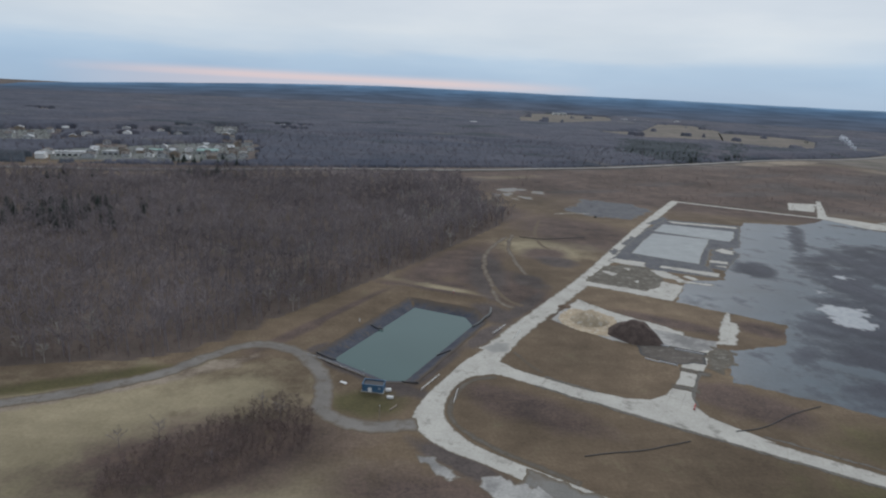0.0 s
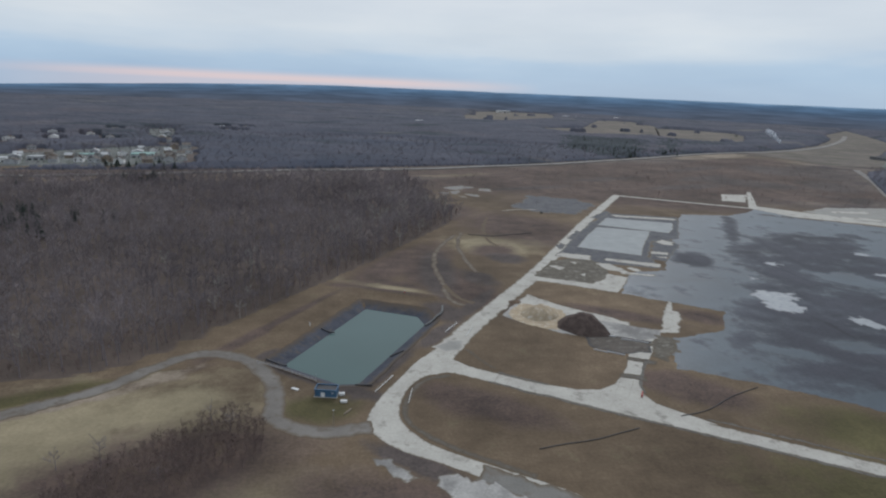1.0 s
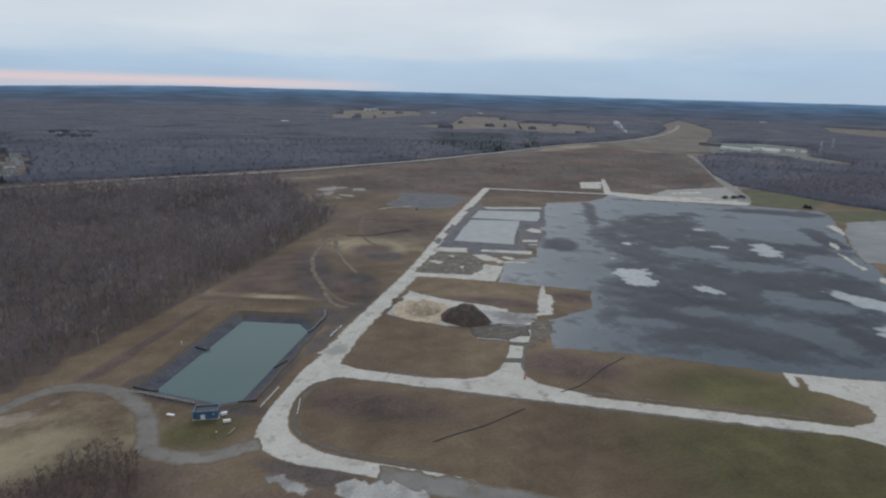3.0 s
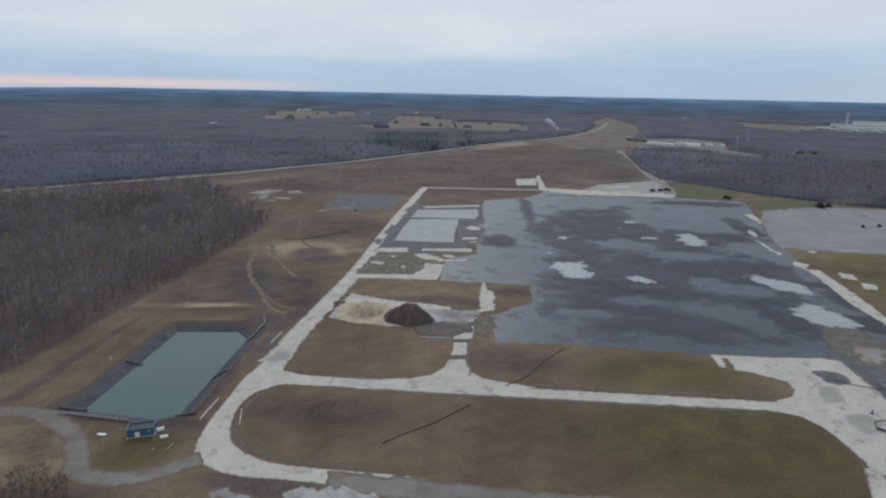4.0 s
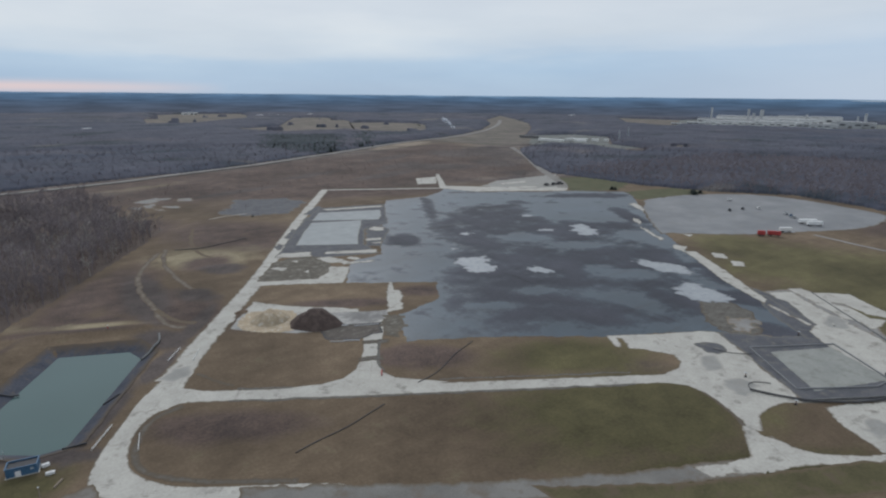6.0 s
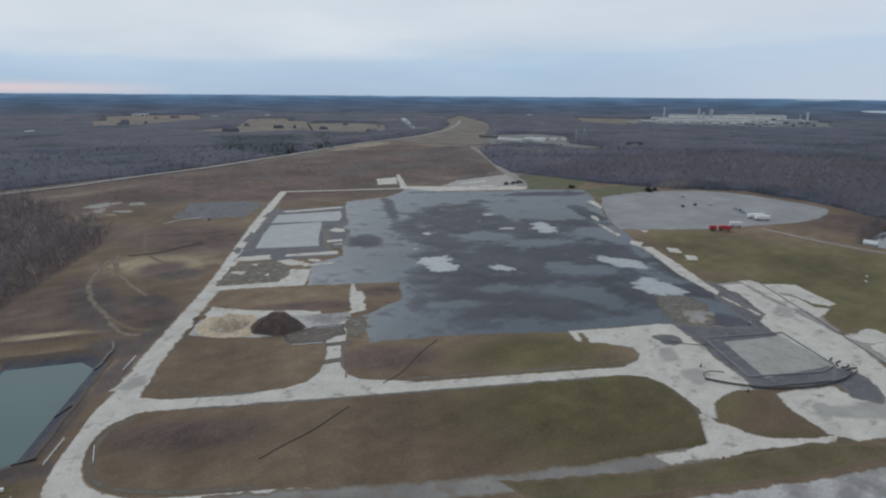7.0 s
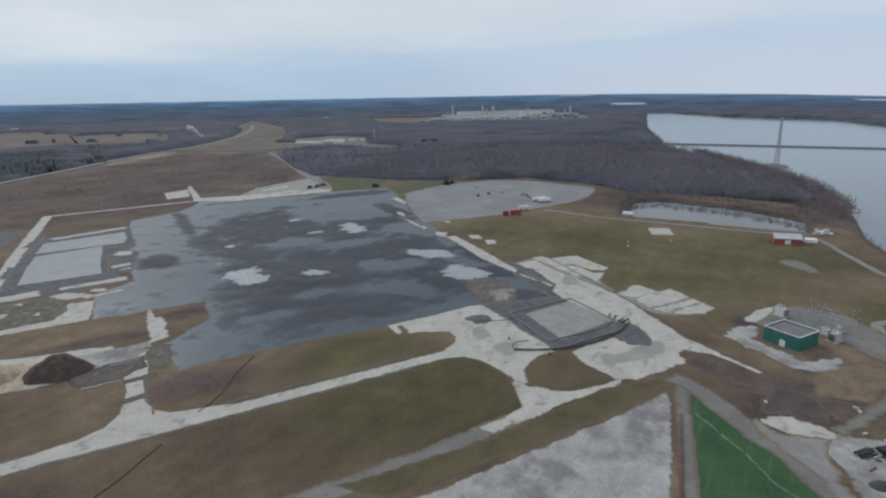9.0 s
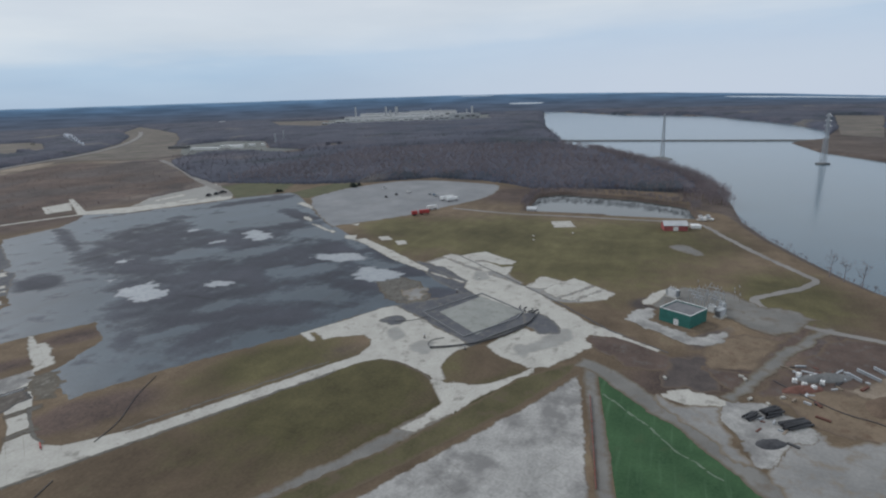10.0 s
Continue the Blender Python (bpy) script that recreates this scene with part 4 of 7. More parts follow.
slab("pavement_brown_patch", ragged(rounded([(268, 145), (279, 135), (272, 120), (250, 106), (240, 113), (243, 126)], 3), 2.0, 2, seed=120), M_SHOULDER, "grey-brown muddy patch on the asphalt")
POOLS = [[(211, 281), (223, 275), (236, 273), (221, 256), (219, 243), (202, 250), (207, 267)], [(234, 236), (244, 238), (246, 228), (239, 224)],
         [(300, 209), (309, 209), (317, 190), (312, 173), (301, 177)], [(266, 158), (289, 169), (293, 160), (288, 138), (270, 142)],
         [(349, 303), (361, 301), (349, 273), (329, 274)], [(255, 331), (268, 328), (256, 320)], [(347, 357), (354, 350), (348, 346), (340, 352)],
         [(320, 307), (326, 301), (320, 297), (314, 302)], [(226, 303), (231, 299), (227, 294), (222, 298)],
         [(253, 124), (261, 123), (265, 116), (257, 109), (243, 114)], [(246, 105), (253, 103), (250, 99), (242, 99)]]
for k, p in enumerate(POOLS):
    slab("pavement_patch", ragged(rounded(p, 2), 4.2, 1.2, seed=40 + k), M_GRIT if k > 8 else M_ICE, "ragged pale patch of dried residue on the asphalt")
slab("pavement_patch_strip", ragged([(152.8, 262), (155.5, 261), (150, 249), (152.5, 247), (138, 222), (129.5, 223), (139, 238)], 1.1, 2, seed=60), M_CONC, "broken pale concrete strip between grass plots")

slab("pavement_tank_surround", ragged([(236.5, 119), (229.4, 108.7), (224, 99.4), (215.7, 89.3), (204.5, 72), (201, 69), (211, 63), (227, 52), (242, 53), (247, 56), (262, 83), (268, 88), (262, 95), (250, 103)], 0.8, 3, seed=66), M_WETDARK, "wet dark surround of the sunken slab")
slab("pavement_east_apron", ragged([(192.9, 144.8), (202.1, 139), (217.3, 130.7), (229.8, 124.6), (236.5, 118.6), (229.4, 108.7), (224, 99.4), (215.7, 89.3), (211.3, 81.5), (204.9, 72.2), (201.3, 69.3), (195.2, 72.5), (187, 74.3), (180, 73.2), (175, 70),
                                    (172.8, 68.4), (171.1, 69.6), (171.7, 73.5), (176.3, 82), (179, 87.8), (180.6, 93.8), (180, 99.4), (176.4, 104.1), (183, 109), (190.5, 109), (195, 111.5), (199.4, 116.8), (193.2, 127), (189.6, 130.8), (195.6, 139.1),
                                    (194.6, 140.2), (187.9, 132.6), (186.3, 135.3)], 0.6, 3, seed=61), M_CONC, "broad pale concrete apron at the end of the cross road")
slab("pavement_grey_panel", ragged([(206, 109.8), (213.9, 107.5), (203.9, 97.1), (195, 101.1)], 0.5, 2, seed=150), M_GREYCONC, "damp grey panel of the pale apron")
slab("pavement_wet_stain", ragged(rounded([(216, 116.5), (222.7, 115.4), (225.4, 110), (219.3, 105.6), (212.7, 108.7)], 3), 1.2, 2, seed=100), M_WETDARK, "wet dark patch on the pale apron")
slab("pavement_damp_stain", ragged(rounded([(193, 92.5), (201.8, 90), (201, 84.3), (191.7, 81.5), (188, 86.7)], 3), 1.8, 2, seed=151), M_GREYCONC, "damp stain where the hose ends")
slab("pavement_apron_tip", ragged([(167.2, 67.5), (172.2, 65.8), (171.1, 59.7), (173.4, 53.4), (181, 47.2), (190.8, 40.7), (187.1, 39.7), (175.6, 43.8), (169.2, 50.1), (159.5, 55.1), (152.7, 57.8), (157.4, 60.9), (161.6, 63.5)], 0.5, 3, seed=92), M_CONC, "pale concrete tongue beside the weedy island")
slab("pavement_floor_south", ragged([(204.2, 63.6), (215.5, 58.2), (227.4, 51.8), (223.7, 48.8), (226.2, 42.7), (221.5, 42.5), (228.5, 37.7), (235.5, 43.1), (237.9, 45.6), (244, 46), (251, 44), (256, 41), (248, 33), (238.5, 24.4), (231.8, 12.2), (224.8, 11.4),
                                     (217.3, 21), (204.7, 27.5), (192.6, 35.4), (189.7, 43), (192.9, 49.2), (196.3, 55.9)], 0.8, 2.5, seed=62), M_CONC, "broad pale concrete floor beside the sunken slab")
slab("pavement_grey_stain", ragged([(198, 51.5), (208.9, 53), (211.6, 46.5), (222.9, 42), (232.5, 33.8), (222.3, 29), (206.8, 37.9), (203.8, 43.7), (194.7, 45.8)], 1.8, 2, seed=98), M_GREYCONC, "damp grey patch on the pale floor")
slab("pavement_wet_corner", ragged([(251, 61), (252, 52), (244, 46), (231, 37.5), (224.5, 36.5), (222, 44), (229, 53), (240, 56)], 1.2, 2, seed=97), M_WETDARK, "wet dark corner of the apron")
slab("pavement_floor_bed", ragged([(309.8, 133.6), (333, 124.7), (325, 100), (300, 78), (286, 66), (278, 70), (284, 96), (296, 114)], 1.0, 2.5, seed=140), M_GRIT, "stained floor between the pale slabs")
slab("pavement_slab_bed", ragged([(280.4, 65.3), (290.5, 62), (297, 52), (295.8, 46.8), (300, 40.5), (291.8, 28.9), (283.7, 19), (272.5, 22.2), (264.4, 32.5), (262, 40), (263.4, 48.6), (272.1, 57.3)], 0.8, 2, seed=152), M_GRIT, "stained broken floor under the eastern slabs")
slab("pavement_wet_edge", ragged([(290, 125), (299, 128), (312, 142), (309, 130), (303, 117), (281, 95), (268, 86), (261, 92), (277, 113)], 0.8, 2, seed=174), M_WETDARK, "wet dark edge of the asphalt beside the road")
slab("road_east", ragged([(309.8, 131.6), (322, 125), (305.8, 104.5), (290.7, 79.7), (282.1, 66), (273.9, 56.5), (252, 37.9), (246, 38), (243, 46), (246, 53), (243, 58), (247, 66.1), (255, 75.7), (262.9, 87.2), (270.6, 95.4), (280.5, 96.5), (292.8, 111.5)], 0.7, 3, seed=63), M_CONC,
     "broad pale concrete road along the eastern edge", "road")
slab("pavement_dark_strip", ragged([(304.5, 131.5), (304.1, 119), (286, 101.1), (281.4, 96), (276.9, 96.9), (291.7, 115)], 0.6, 2, seed=153), M_WETDARK, "wet dark strip along the pale road")
slab("road_east_far", ragged([(351, 207), (357, 200), (331, 166), (299, 127), (291, 124), (311, 157), (341, 192)], 0.7, 3, seed=101), M_CONC, "narrow pale concrete road along the asphalt's edge", "road")
EAST_BITS = [[(418, 292), (406, 276), (398, 273), (410, 290)], [(392, 267.6), (371, 233), (364, 231), (387, 265)], [(456, 303), (444, 282), (437, 282), (450, 302)], [(362.5, 221), (364, 210), (352, 205), (351.6, 214)],
             [(293, 122.5), (280, 98.5), (277.5, 98), (290, 122)], [(362.7, 194), (367, 186), (358, 178), (354, 185)], [(354.5, 176), (359, 168), (349, 163), (344, 168)], [(397, 235), (401, 229), (394, 226)], [(480, 337), (437, 278), (430, 277), (468, 335)]]
for k, p in enumerate(EAST_BITS):
    slab("pavement_remnant", ragged(p, 1.2, 2.0, seed=110 + k), M_CONC, "broken strip of pale concrete at the asphalt's edge")
SLAB_PIECES = [[(326.4, 128.6), (332.1, 124.2), (328, 114), (313, 96), (304, 86), (301, 92), (313, 110)], [(329.5, 118.7), (343.8, 104.9), (337.4, 97.3), (331.2, 88.7), (326.2, 79.9), (319.1, 80.6), (316, 88), (324, 100), (320, 108)], [(314.5, 104), (322, 99.5), (312, 85), (317, 79.5), (305.5, 78.3), (297, 79.5), (303, 88)],
               [(281, 65), (290.5, 62), (299.9, 60.7), (301, 57.3), (295.8, 47.4), (279, 56)], [(278, 55), (295.5, 46.4), (302.7, 42.5), (293, 30.5), (268, 46)], [(267, 45), (291.5, 29.6), (288, 25.5), (266, 38.5)], [(266.5, 36.8), (287, 24.5), (282.5, 18.4), (272.5, 22.2), (266, 31)]]
for k, p in enumerate(SLAB_PIECES):
    slab("pavement_floor_piece", ragged(p, 0.7, 2.2, seed=130 + k), M_CONC, "pale concrete floor piece beside the east road")
slab("pavement_oil_stain", ragged(rounded([(292, 98), (301, 97), (298.5, 89), (287.4, 86), (283.8, 92)], 3), 1.5, 2, seed=154), M_GREYCONC, "grey stain on the pale floor")
# a flat dark strip, 0.9 m wide, along the east road
slab("road_dark_line", ragged(strip([(330, 118), (281, 64), (262, 44), (234, 17), (226, 5), (218, -6)], 0.9), 0.2, 2, seed=121), M_DARK, "thin dark strip beside the east road", "drain")
slab("pavement_tank_floor", ragged([(234, 95), (260, 82.4), (245.5, 57.5), (213.5, 70)], 0.4, 3, seed=67), worn("green_grey_slab", (0.18, 0.185, 0.17), (0.265, 0.268, 0.245), 0.1, 1.0, 0.7, 0, 0.02, 0, (0.17, 0.17, 0.15)), "pale green-grey slab enclosed by low walls")
slab("road_south", ragged(strip([(154, 60.5), (138, 69), (119, 77.5), (98, 89), (60, 113), (30, 133)], (7, 9)), 1.0, 2, seed=68), M_GRAVEL, "grey gravel road behind the long grass island", "road")
slab("pavement_south_end", ragged([(137.7, 71.7), (153.8, 63.3), (152.4, 58.2), (137.5, 66.1)], 0.5, 2, seed=69), M_CONC, "pale concrete end of the gravel road")
slab("pavement_corner", ragged([(149, 66.5), (156, 64.6), (161, 67.8), (165.5, 71.2), (170, 74.5), (172.5, 74), (169, 66), (158, 59.5), (151.5, 58)], 0.4, 2, seed=173), M_CONC, "rounded pale concrete corner of the long island")
slab("pavement_old_lot", ragged([(190, 24), (169, 20), (125, 12.5), (80, 5), (40, 60), (20, 110), (35, 112), (70, 92), (110, 66), (139, 50), (165, 36)], 0.8, 3, seed=70), M_OLDCONC,
     "mottled old concrete lot with stains")
M_BANK = worn("dull_bank_grass", (0.060, 0.055, 0.030), (0.115, 0.102, 0.056), 0.08, 1.1, 0.97, 0, 0.1, 0, (0.10, 0.08, 0.055), under=(0.115, 0.09, 0.062))
slab("grass_bank", ragged([(95, 92), (131, 68), (155, 56.5), (181, 44), (199, 27), (192, 26), (161, 39.5), (137, 54), (98, 77)], 0.6, 3, seed=71), M_BANK, "narrow bank of dull green grass", "grass", thick=0.3)
slab("lawn_sown", [(195, 18), (194, 15), (157, -22), (143, -31), (110, -48), (95, -30), (112, 2), (127, 6), (149, 10)], M_TURF, "bright green newly sown turf field", "lawn")
slab("road_gravel_lane", ragged(strip([(203, 22), (186, 19.5), (150, 12.5), (126, 8.5), (60, -5)], 5.2), 0.5, 2, seed=72), M_GRAVEL, "straight gravel lane beside the sown field", "road")
slab("road_lane_yard", ragged(strip(rounded([(200.5, 26), (199.1, 21), (194.5, 14.4), (184.9, 6.1), (176.8, -1.4), (170, -8.2), (162, -15.1), (152.7, -21.8), (145.1, -27.7), (120, -46)], 3, False), (8.5, 8)), 0.8, 2, seed=73), M_GRAVEL, "gravel lane curving past the turf field", "road")
slab("ground_brown_band", ragged([(226, 25), (230, 8), (212, -8), (200, -9), (202, 8), (214, 22)], 2.0, 2, seed=160), M_REDEARTH, "band of bare red-brown earth", "bare earth")
slab("ground_wet_hollow", ragged([(190.6, -3.5), (214, -6.4), (220, -19), (206, -24), (193, -23), (188, -15)], 2.2, 2, seed=161), M_DAMP, "wet dark earth between the lanes", "bare earth")
slab("ground_tan_plot", ragged([(226, -18), (246, -34), (242, -49), (210.3, -34), (208.5, -19)], 1.5, 2, seed=162), M_TAN, "square plot of bare tan soil", "bare earth")
slab("ground_red_bank", ragged([(209, -17), (209, -33), (246.7, -50), (268, -66), (248, -58.5), (204, -36), (192, -26)], 1.8, 2, seed=163), M_REDEARTH, "bank of red-brown earth along the lane", "bare earth")
slab("ground_red_yard", ragged([(192, -31), (228, -53), (254, -72), (245, -92), (222, -80), (205, -62), (196, -46)], 2.2, 2, seed=164), M_REDEARTH, "trampled red-brown earth of the scrap yard", "bare earth")
slab("ground_tan_yard", ragged([(192.1, -38), (203, -52.7), (202, -64), (196, -80), (170, -84), (173, -56), (179, -45)], 2.2, 2, seed=165), M_TAN, "tan muddy floor of the scrap yard", "bare earth")
slab("pavement_white_patch", ragged(rounded([(185, -4), (189.5, -12), (186, -23), (182, -22), (179, -12), (181, -5)], 3), 1.4, 2, seed=74), M_CONC, "pale spill of crushed concrete")
slab("pavement_yard_grey", ragged([(158, -29), (177, -45), (167.5, -49), (175, -66), (160, -100), (112, -90), (125, -55), (140, -33)], 2.2, 3, seed=166), M_GRIT, "grey wet floor of the storage yard")
slab("pavement_yard_floor", ragged([(176.4, -19.4), (184.8, -23.3), (188.6, -30), (186, -38), (178, -46), (172, -48), (161.1, -37), (150, -33), (152, -27.5), (160, -25.5)], 2.0, 3, seed=75), M_OLDCONC, "pale gritty floor of the storage yard")
slab("pavement_yard_mouth", ragged([(178.6, -8.3), (181.4, -21.7), (172.7, -21.6), (161, -23.9), (150, -27.7), (150.5, -23), (162.2, -15.8), (171, -9), (179.9, -0.5), (183, -3)], 1.6, 2, seed=210), M_GRIT, "wet gritty mouth of the storage yard")
slab("road_lane_crossing", ragged(strip([(187, -25), (204, -34), (229, -47.5), (250, -61), (262, -70)], 5), 1.3, 2, seed=76), M_GRAVEL, "gravel lane past the storage yard", "road")
slab("road_shore_lane", ragged(strip(rounded([(250, -90), (255, -75), (264, -57), (288, -44), (300, -52), (316, -69), (330, -77), (341, -73), (380, -56), (420, -41), (454, -28), (461, -4), (463, 30), (465, 75), (466, 122), (478, 176)], 4, False), 3.9), 0.7, 2, seed=77), M_FARROAD, "pale gravel track along the lagoon and river bank", "road")
slab("pavement_substation_yard", ragged([(297, -6), (271, 3), (266, -8), (272, -22), (254, -36), (246, -47), (258, -58), (270, -66), (281, -57.5), (282, -46), (300, -34), (302, -14)], 2.0, 2, seed=79), M_GRAVEL, "dull gravel yard of the substation")
slab("pavement_substation", ragged([(249.7, 12.5), (259, 9.8), (267.1, 2.8), (264.5, -1.5), (249.6, 0.6), (245.4, -7.5), (235.4, -15), (242.5, -22.7), (247.3, -30.5), (241.4, -29.5), (229.4, -23.5), (228.1, -12.7), (231.6, -8.6), (237.7, -1)], 1.6, 2.5, seed=78), M_OLDCONC, "broken pale apron round the teal building")
slab("pavement_substation_strip", ragged([(270, 5), (274.2, 6.1), (288.3, 1.3), (298.3, -6.3), (292, -7), (285.5, -4.5), (271, 1.4)], 0.8, 2, seed=167), M_CONC, "pale strip of concrete beside the substation")
slab("ground_tan_foot", ragged([(244, -6), (242, -20), (252, -26), (256, -22)], 1.0, 2, seed=168), M_TAN, "bare tan soil before the teal building", "bare earth")
slab("pavement_kerb_strip", strip([(230, 17), (225, 7), (218.5, -3)], 2.4), M_CONC, "narrow pale concrete strip beside the weeds")
slab("pavement_shed_pad", ragged([(443, 81), (448, 66), (427, 59), (421.5, 75)], 0.4, 3, seed=80), M_CONC, "isolated pale concrete slab in the meadow", thick=0.3)
slab("pavement_meadow_patch", ragged(rounded([(383, -6), (391, -16), (369, -27), (366, -20)], 3), 1.2, 2, seed=81), M_GRAVEL, "bare pale patch in the meadow")
slab("pavement_lot", ragged(rounded([(500, 340), (581, 328), (637, 279), (625, 189), (601, 166), (539, 162), (487, 182), (430, 209), (394, 240), (391, 252)], 3), 1.5, 5, seed=82), M_LOT, "large grey gravel lot with puddles")
M_LAWN = worn("mown_lawn", (0.066, 0.069, 0.041), (0.116, 0.117, 0.071), 0.06, 1.0, 0.97, 0, 0.05, 0, (0.105, 0.092, 0.055), under=(0.105, 0.086, 0.058))
slab("lawn_north", ragged([(538, 505), (594, 482), (584, 418), (530, 396), (482, 420), (510, 455)], 4, 3, seed=170), M_LAWN, "short green lawn beside the far lot", "lawn")
slab("lawn_east", ragged([(496, 345), (528, 384), (592, 372), (606, 345), (590, 329), (581, 331)], 3, 3, seed=171), M_LAWN, "short green lawn beside the gravel lot", "lawn")
slab("pavement_grey_lot", ragged([(131, 502), (152, 538), (164, 562), (209, 545), (216, 516), (182, 474), (150, 482)], 5, 4, seed=84), M_WETDARK, "grey gravel lot beyond the avenue")
RUIN = [[(80.4, 602), (101.8, 616), (114.1, 605), (102.7, 593), (88.3, 584)], [(83.2, 576), (99.2, 588), (91.8, 562), (84.7, 563)], [(98.5, 571), (112.9, 556), (110.1, 548), (98.4, 558)],
        [(72.5, 576), (83.5, 570), (78.9, 556)], [(117.2, 599), (133.2, 598), (128.3, 582), (116.7, 585)], [(88, 554), (97.3, 552), (94.2, 542)]]
for k, p in enumerate(RUIN):
    slab("pavement_ruin", ragged(p, 3.0, 3, seed=85 + 3 * k), M_GRIT, "broken pale floor beside the wood")
slab("pavement_north_lot", ragged([(423, 500), (464, 522), (521, 523), (566, 523), (527, 471), (489, 446), (448, 460)], 3.5, 3, seed=180), M_GREYCONC, "damp grey floor beyond the pale apron")
for k, p in enumerate(([(454, 506), (494, 505), (487, 494), (449, 495)], [(443, 479), (477, 469), (468, 460), (436, 469)])):
    slab("pavement_remnant", ragged(p, 2.5, 3, seed=181 + k), M_CONC, "pale strip of old floor")
slab("road_far_track", ragged(strip(rounded([(118, 484), (130, 490), (152, 492)], 4, False), 2), 0.6, 4, seed=86), M_CONC, "thin pale concrete track", "road")
SHOULDERS = [([(46, 130), (24.5, 145.3), (16.2, 153.7), (12.6, 161), (12.8, 168.5), (16.2, 179), (22.3, 186.3), (30, 188.8)], 2.2), ([(43.4, 182.9), (83.4, 158.6), (116.4, 139.1), (149.4, 119.7), (165.4, 110.3)], 1.2),
             ([(48, 189.6), (64, 180.2)], 1.3), ([(110.2, 154.5), (121.2, 147.8), (153.2, 128.6), (172.8, 117)], 0.9), ([(97, 172), (101.5, 184), (111, 198)], 1.2), ([(40, 210), (44, 200), (48, 193)], 1.4),
             ([(180, 93), (178, 87), (175, 81), (170.5, 73.5)], 1.3)]
for k, (line, wide) in enumerate(SHOULDERS):
    slab("pavement_shoulder", ragged(strip(rounded(line, 4, False), wide), 0.6, 1.5, seed=190 + 7 * k), M_SHOULDER, "dirty dark shoulder between road and grass")
slab("pavement_worn_joint", ragged([(25.7, 212), (33.2, 219.5), (40.5, 218.4), (38, 210.1), (31.3, 207.5)], 1.0, 1.5, seed=194), M_GREYCONC, "worn grey break across the avenue")
slab("pavement_dark_gap", ragged([(93.8, 220.9), (101.6, 223.1), (120.9, 214.1), (114.8, 203.6), (101.9, 203.1), (92, 210.1)], 0.9, 1.5, seed=195), M_MUD, "dark weedy gap between the heaps and the plot")
slab("road_pond_track", ragged(strip(rounded([(47, 258), (43, 263), (40.8, 269), (40.5, 278), (41, 288), (39.9, 303), (40.1, 324), (41.6, 340), (45.5, 357), (53.2, 376), (64, 398)], 4, False), 3.0), 0.9, 2, seed=87), M_RUT, "rutted dirt track through the rough grass", "road")
slab("road_rough_track", ragged(strip(rounded([(62.4, 310), (60.6, 329), (60.3, 352), (61.7, 376), (68.7, 404)], 4, False), 2.8), 0.9, 2, seed=88), M_RUT, "faint dirt track through the rough grass", "road")
slab("road_side_track", ragged(strip(rounded([(41.1, 288), (43.2, 276), (47.1, 267), (52, 261)], 4, False), 2.4), 0.8, 2, seed=183), M_TRACK, "short dirt track beside the pond", "road")
slab("road_field_track", ragged(strip(rounded([(99, 457), (88.4, 420), (84, 386), (88.2, 368)], 4, False), 2.4), 0.9, 2, seed=184), M_TRACK, "faint curved track through the rough grass", "road")
slab("road_lane_loop", ragged(strip(rounded([(-260, 125), (-180, 145), (-127, 163), (-113, 169), (-99, 176), (-85, 187), (-77, 197), (-68, 207), (-58, 210), (-44, 204), (-33, 188), (-29.5, 175), (-28.5, 164), (-22, 158),
                                             (-12, 155), (2, 157)], 4, False), (6.5, 6.8)), 0.8, 2, seed=89), M_LANE, "grey gravel lane curling round the pump house", "road")
slab("road_highway", strip(rounded([(-900, 470), (-427, 606), (-340, 616), (-268, 636), (-158, 673), (-81, 700), (20, 722), (71, 738), (104, 750), (165, 780), (254, 816), (297, 838), (369, 880), (438, 918), (522, 970),
                                    (622, 1033), (726, 1083), (836, 1125), (963, 1198), (1144, 1330), (1406, 1575), (1634, 1821)], 3, False), (9, 14)), M_FARROAD,
     "pale distant road along the edge of the woods", "road", top=1.2, thick=1.4)
slab("road_far_path", ragged(strip(rounded([(800, 855), (706, 720), (611, 598), (560, 527), (520, 470), (490, 440)], 4, False), (9, 12)), 0.5, 6, seed=90), M_FARROAD, "pale dirt road leading to the far works", "road")
slab("pavement_broken_edge", ragged([(1, 144), (7, 140.5), (14, 132), (11, 130.5), (2.5, 139.5)], 1.6, 1.6, seed=93), M_OLDCONC, "broken pale concrete edge beside the bend")
slab("pavement_broken_floor", ragged(rounded([(20, 131), (32, 128), (42, 121), (40, 112), (24, 120)], 3), 2.8, 2, seed=94), M_OLDCONC, "broken pale floor beside the gravel road")
slab("pavement_gravel_patch", ragged([(115, 201), (125, 221), (133, 216), (127, 205), (119, 196)], 2.2, 1.5, seed=95), M_PLOT, "muddy patch between the spur road and the asphalt")
fray_edges((M_CONC, M_OLDCONC, M_PAD))

# ---- woods ----


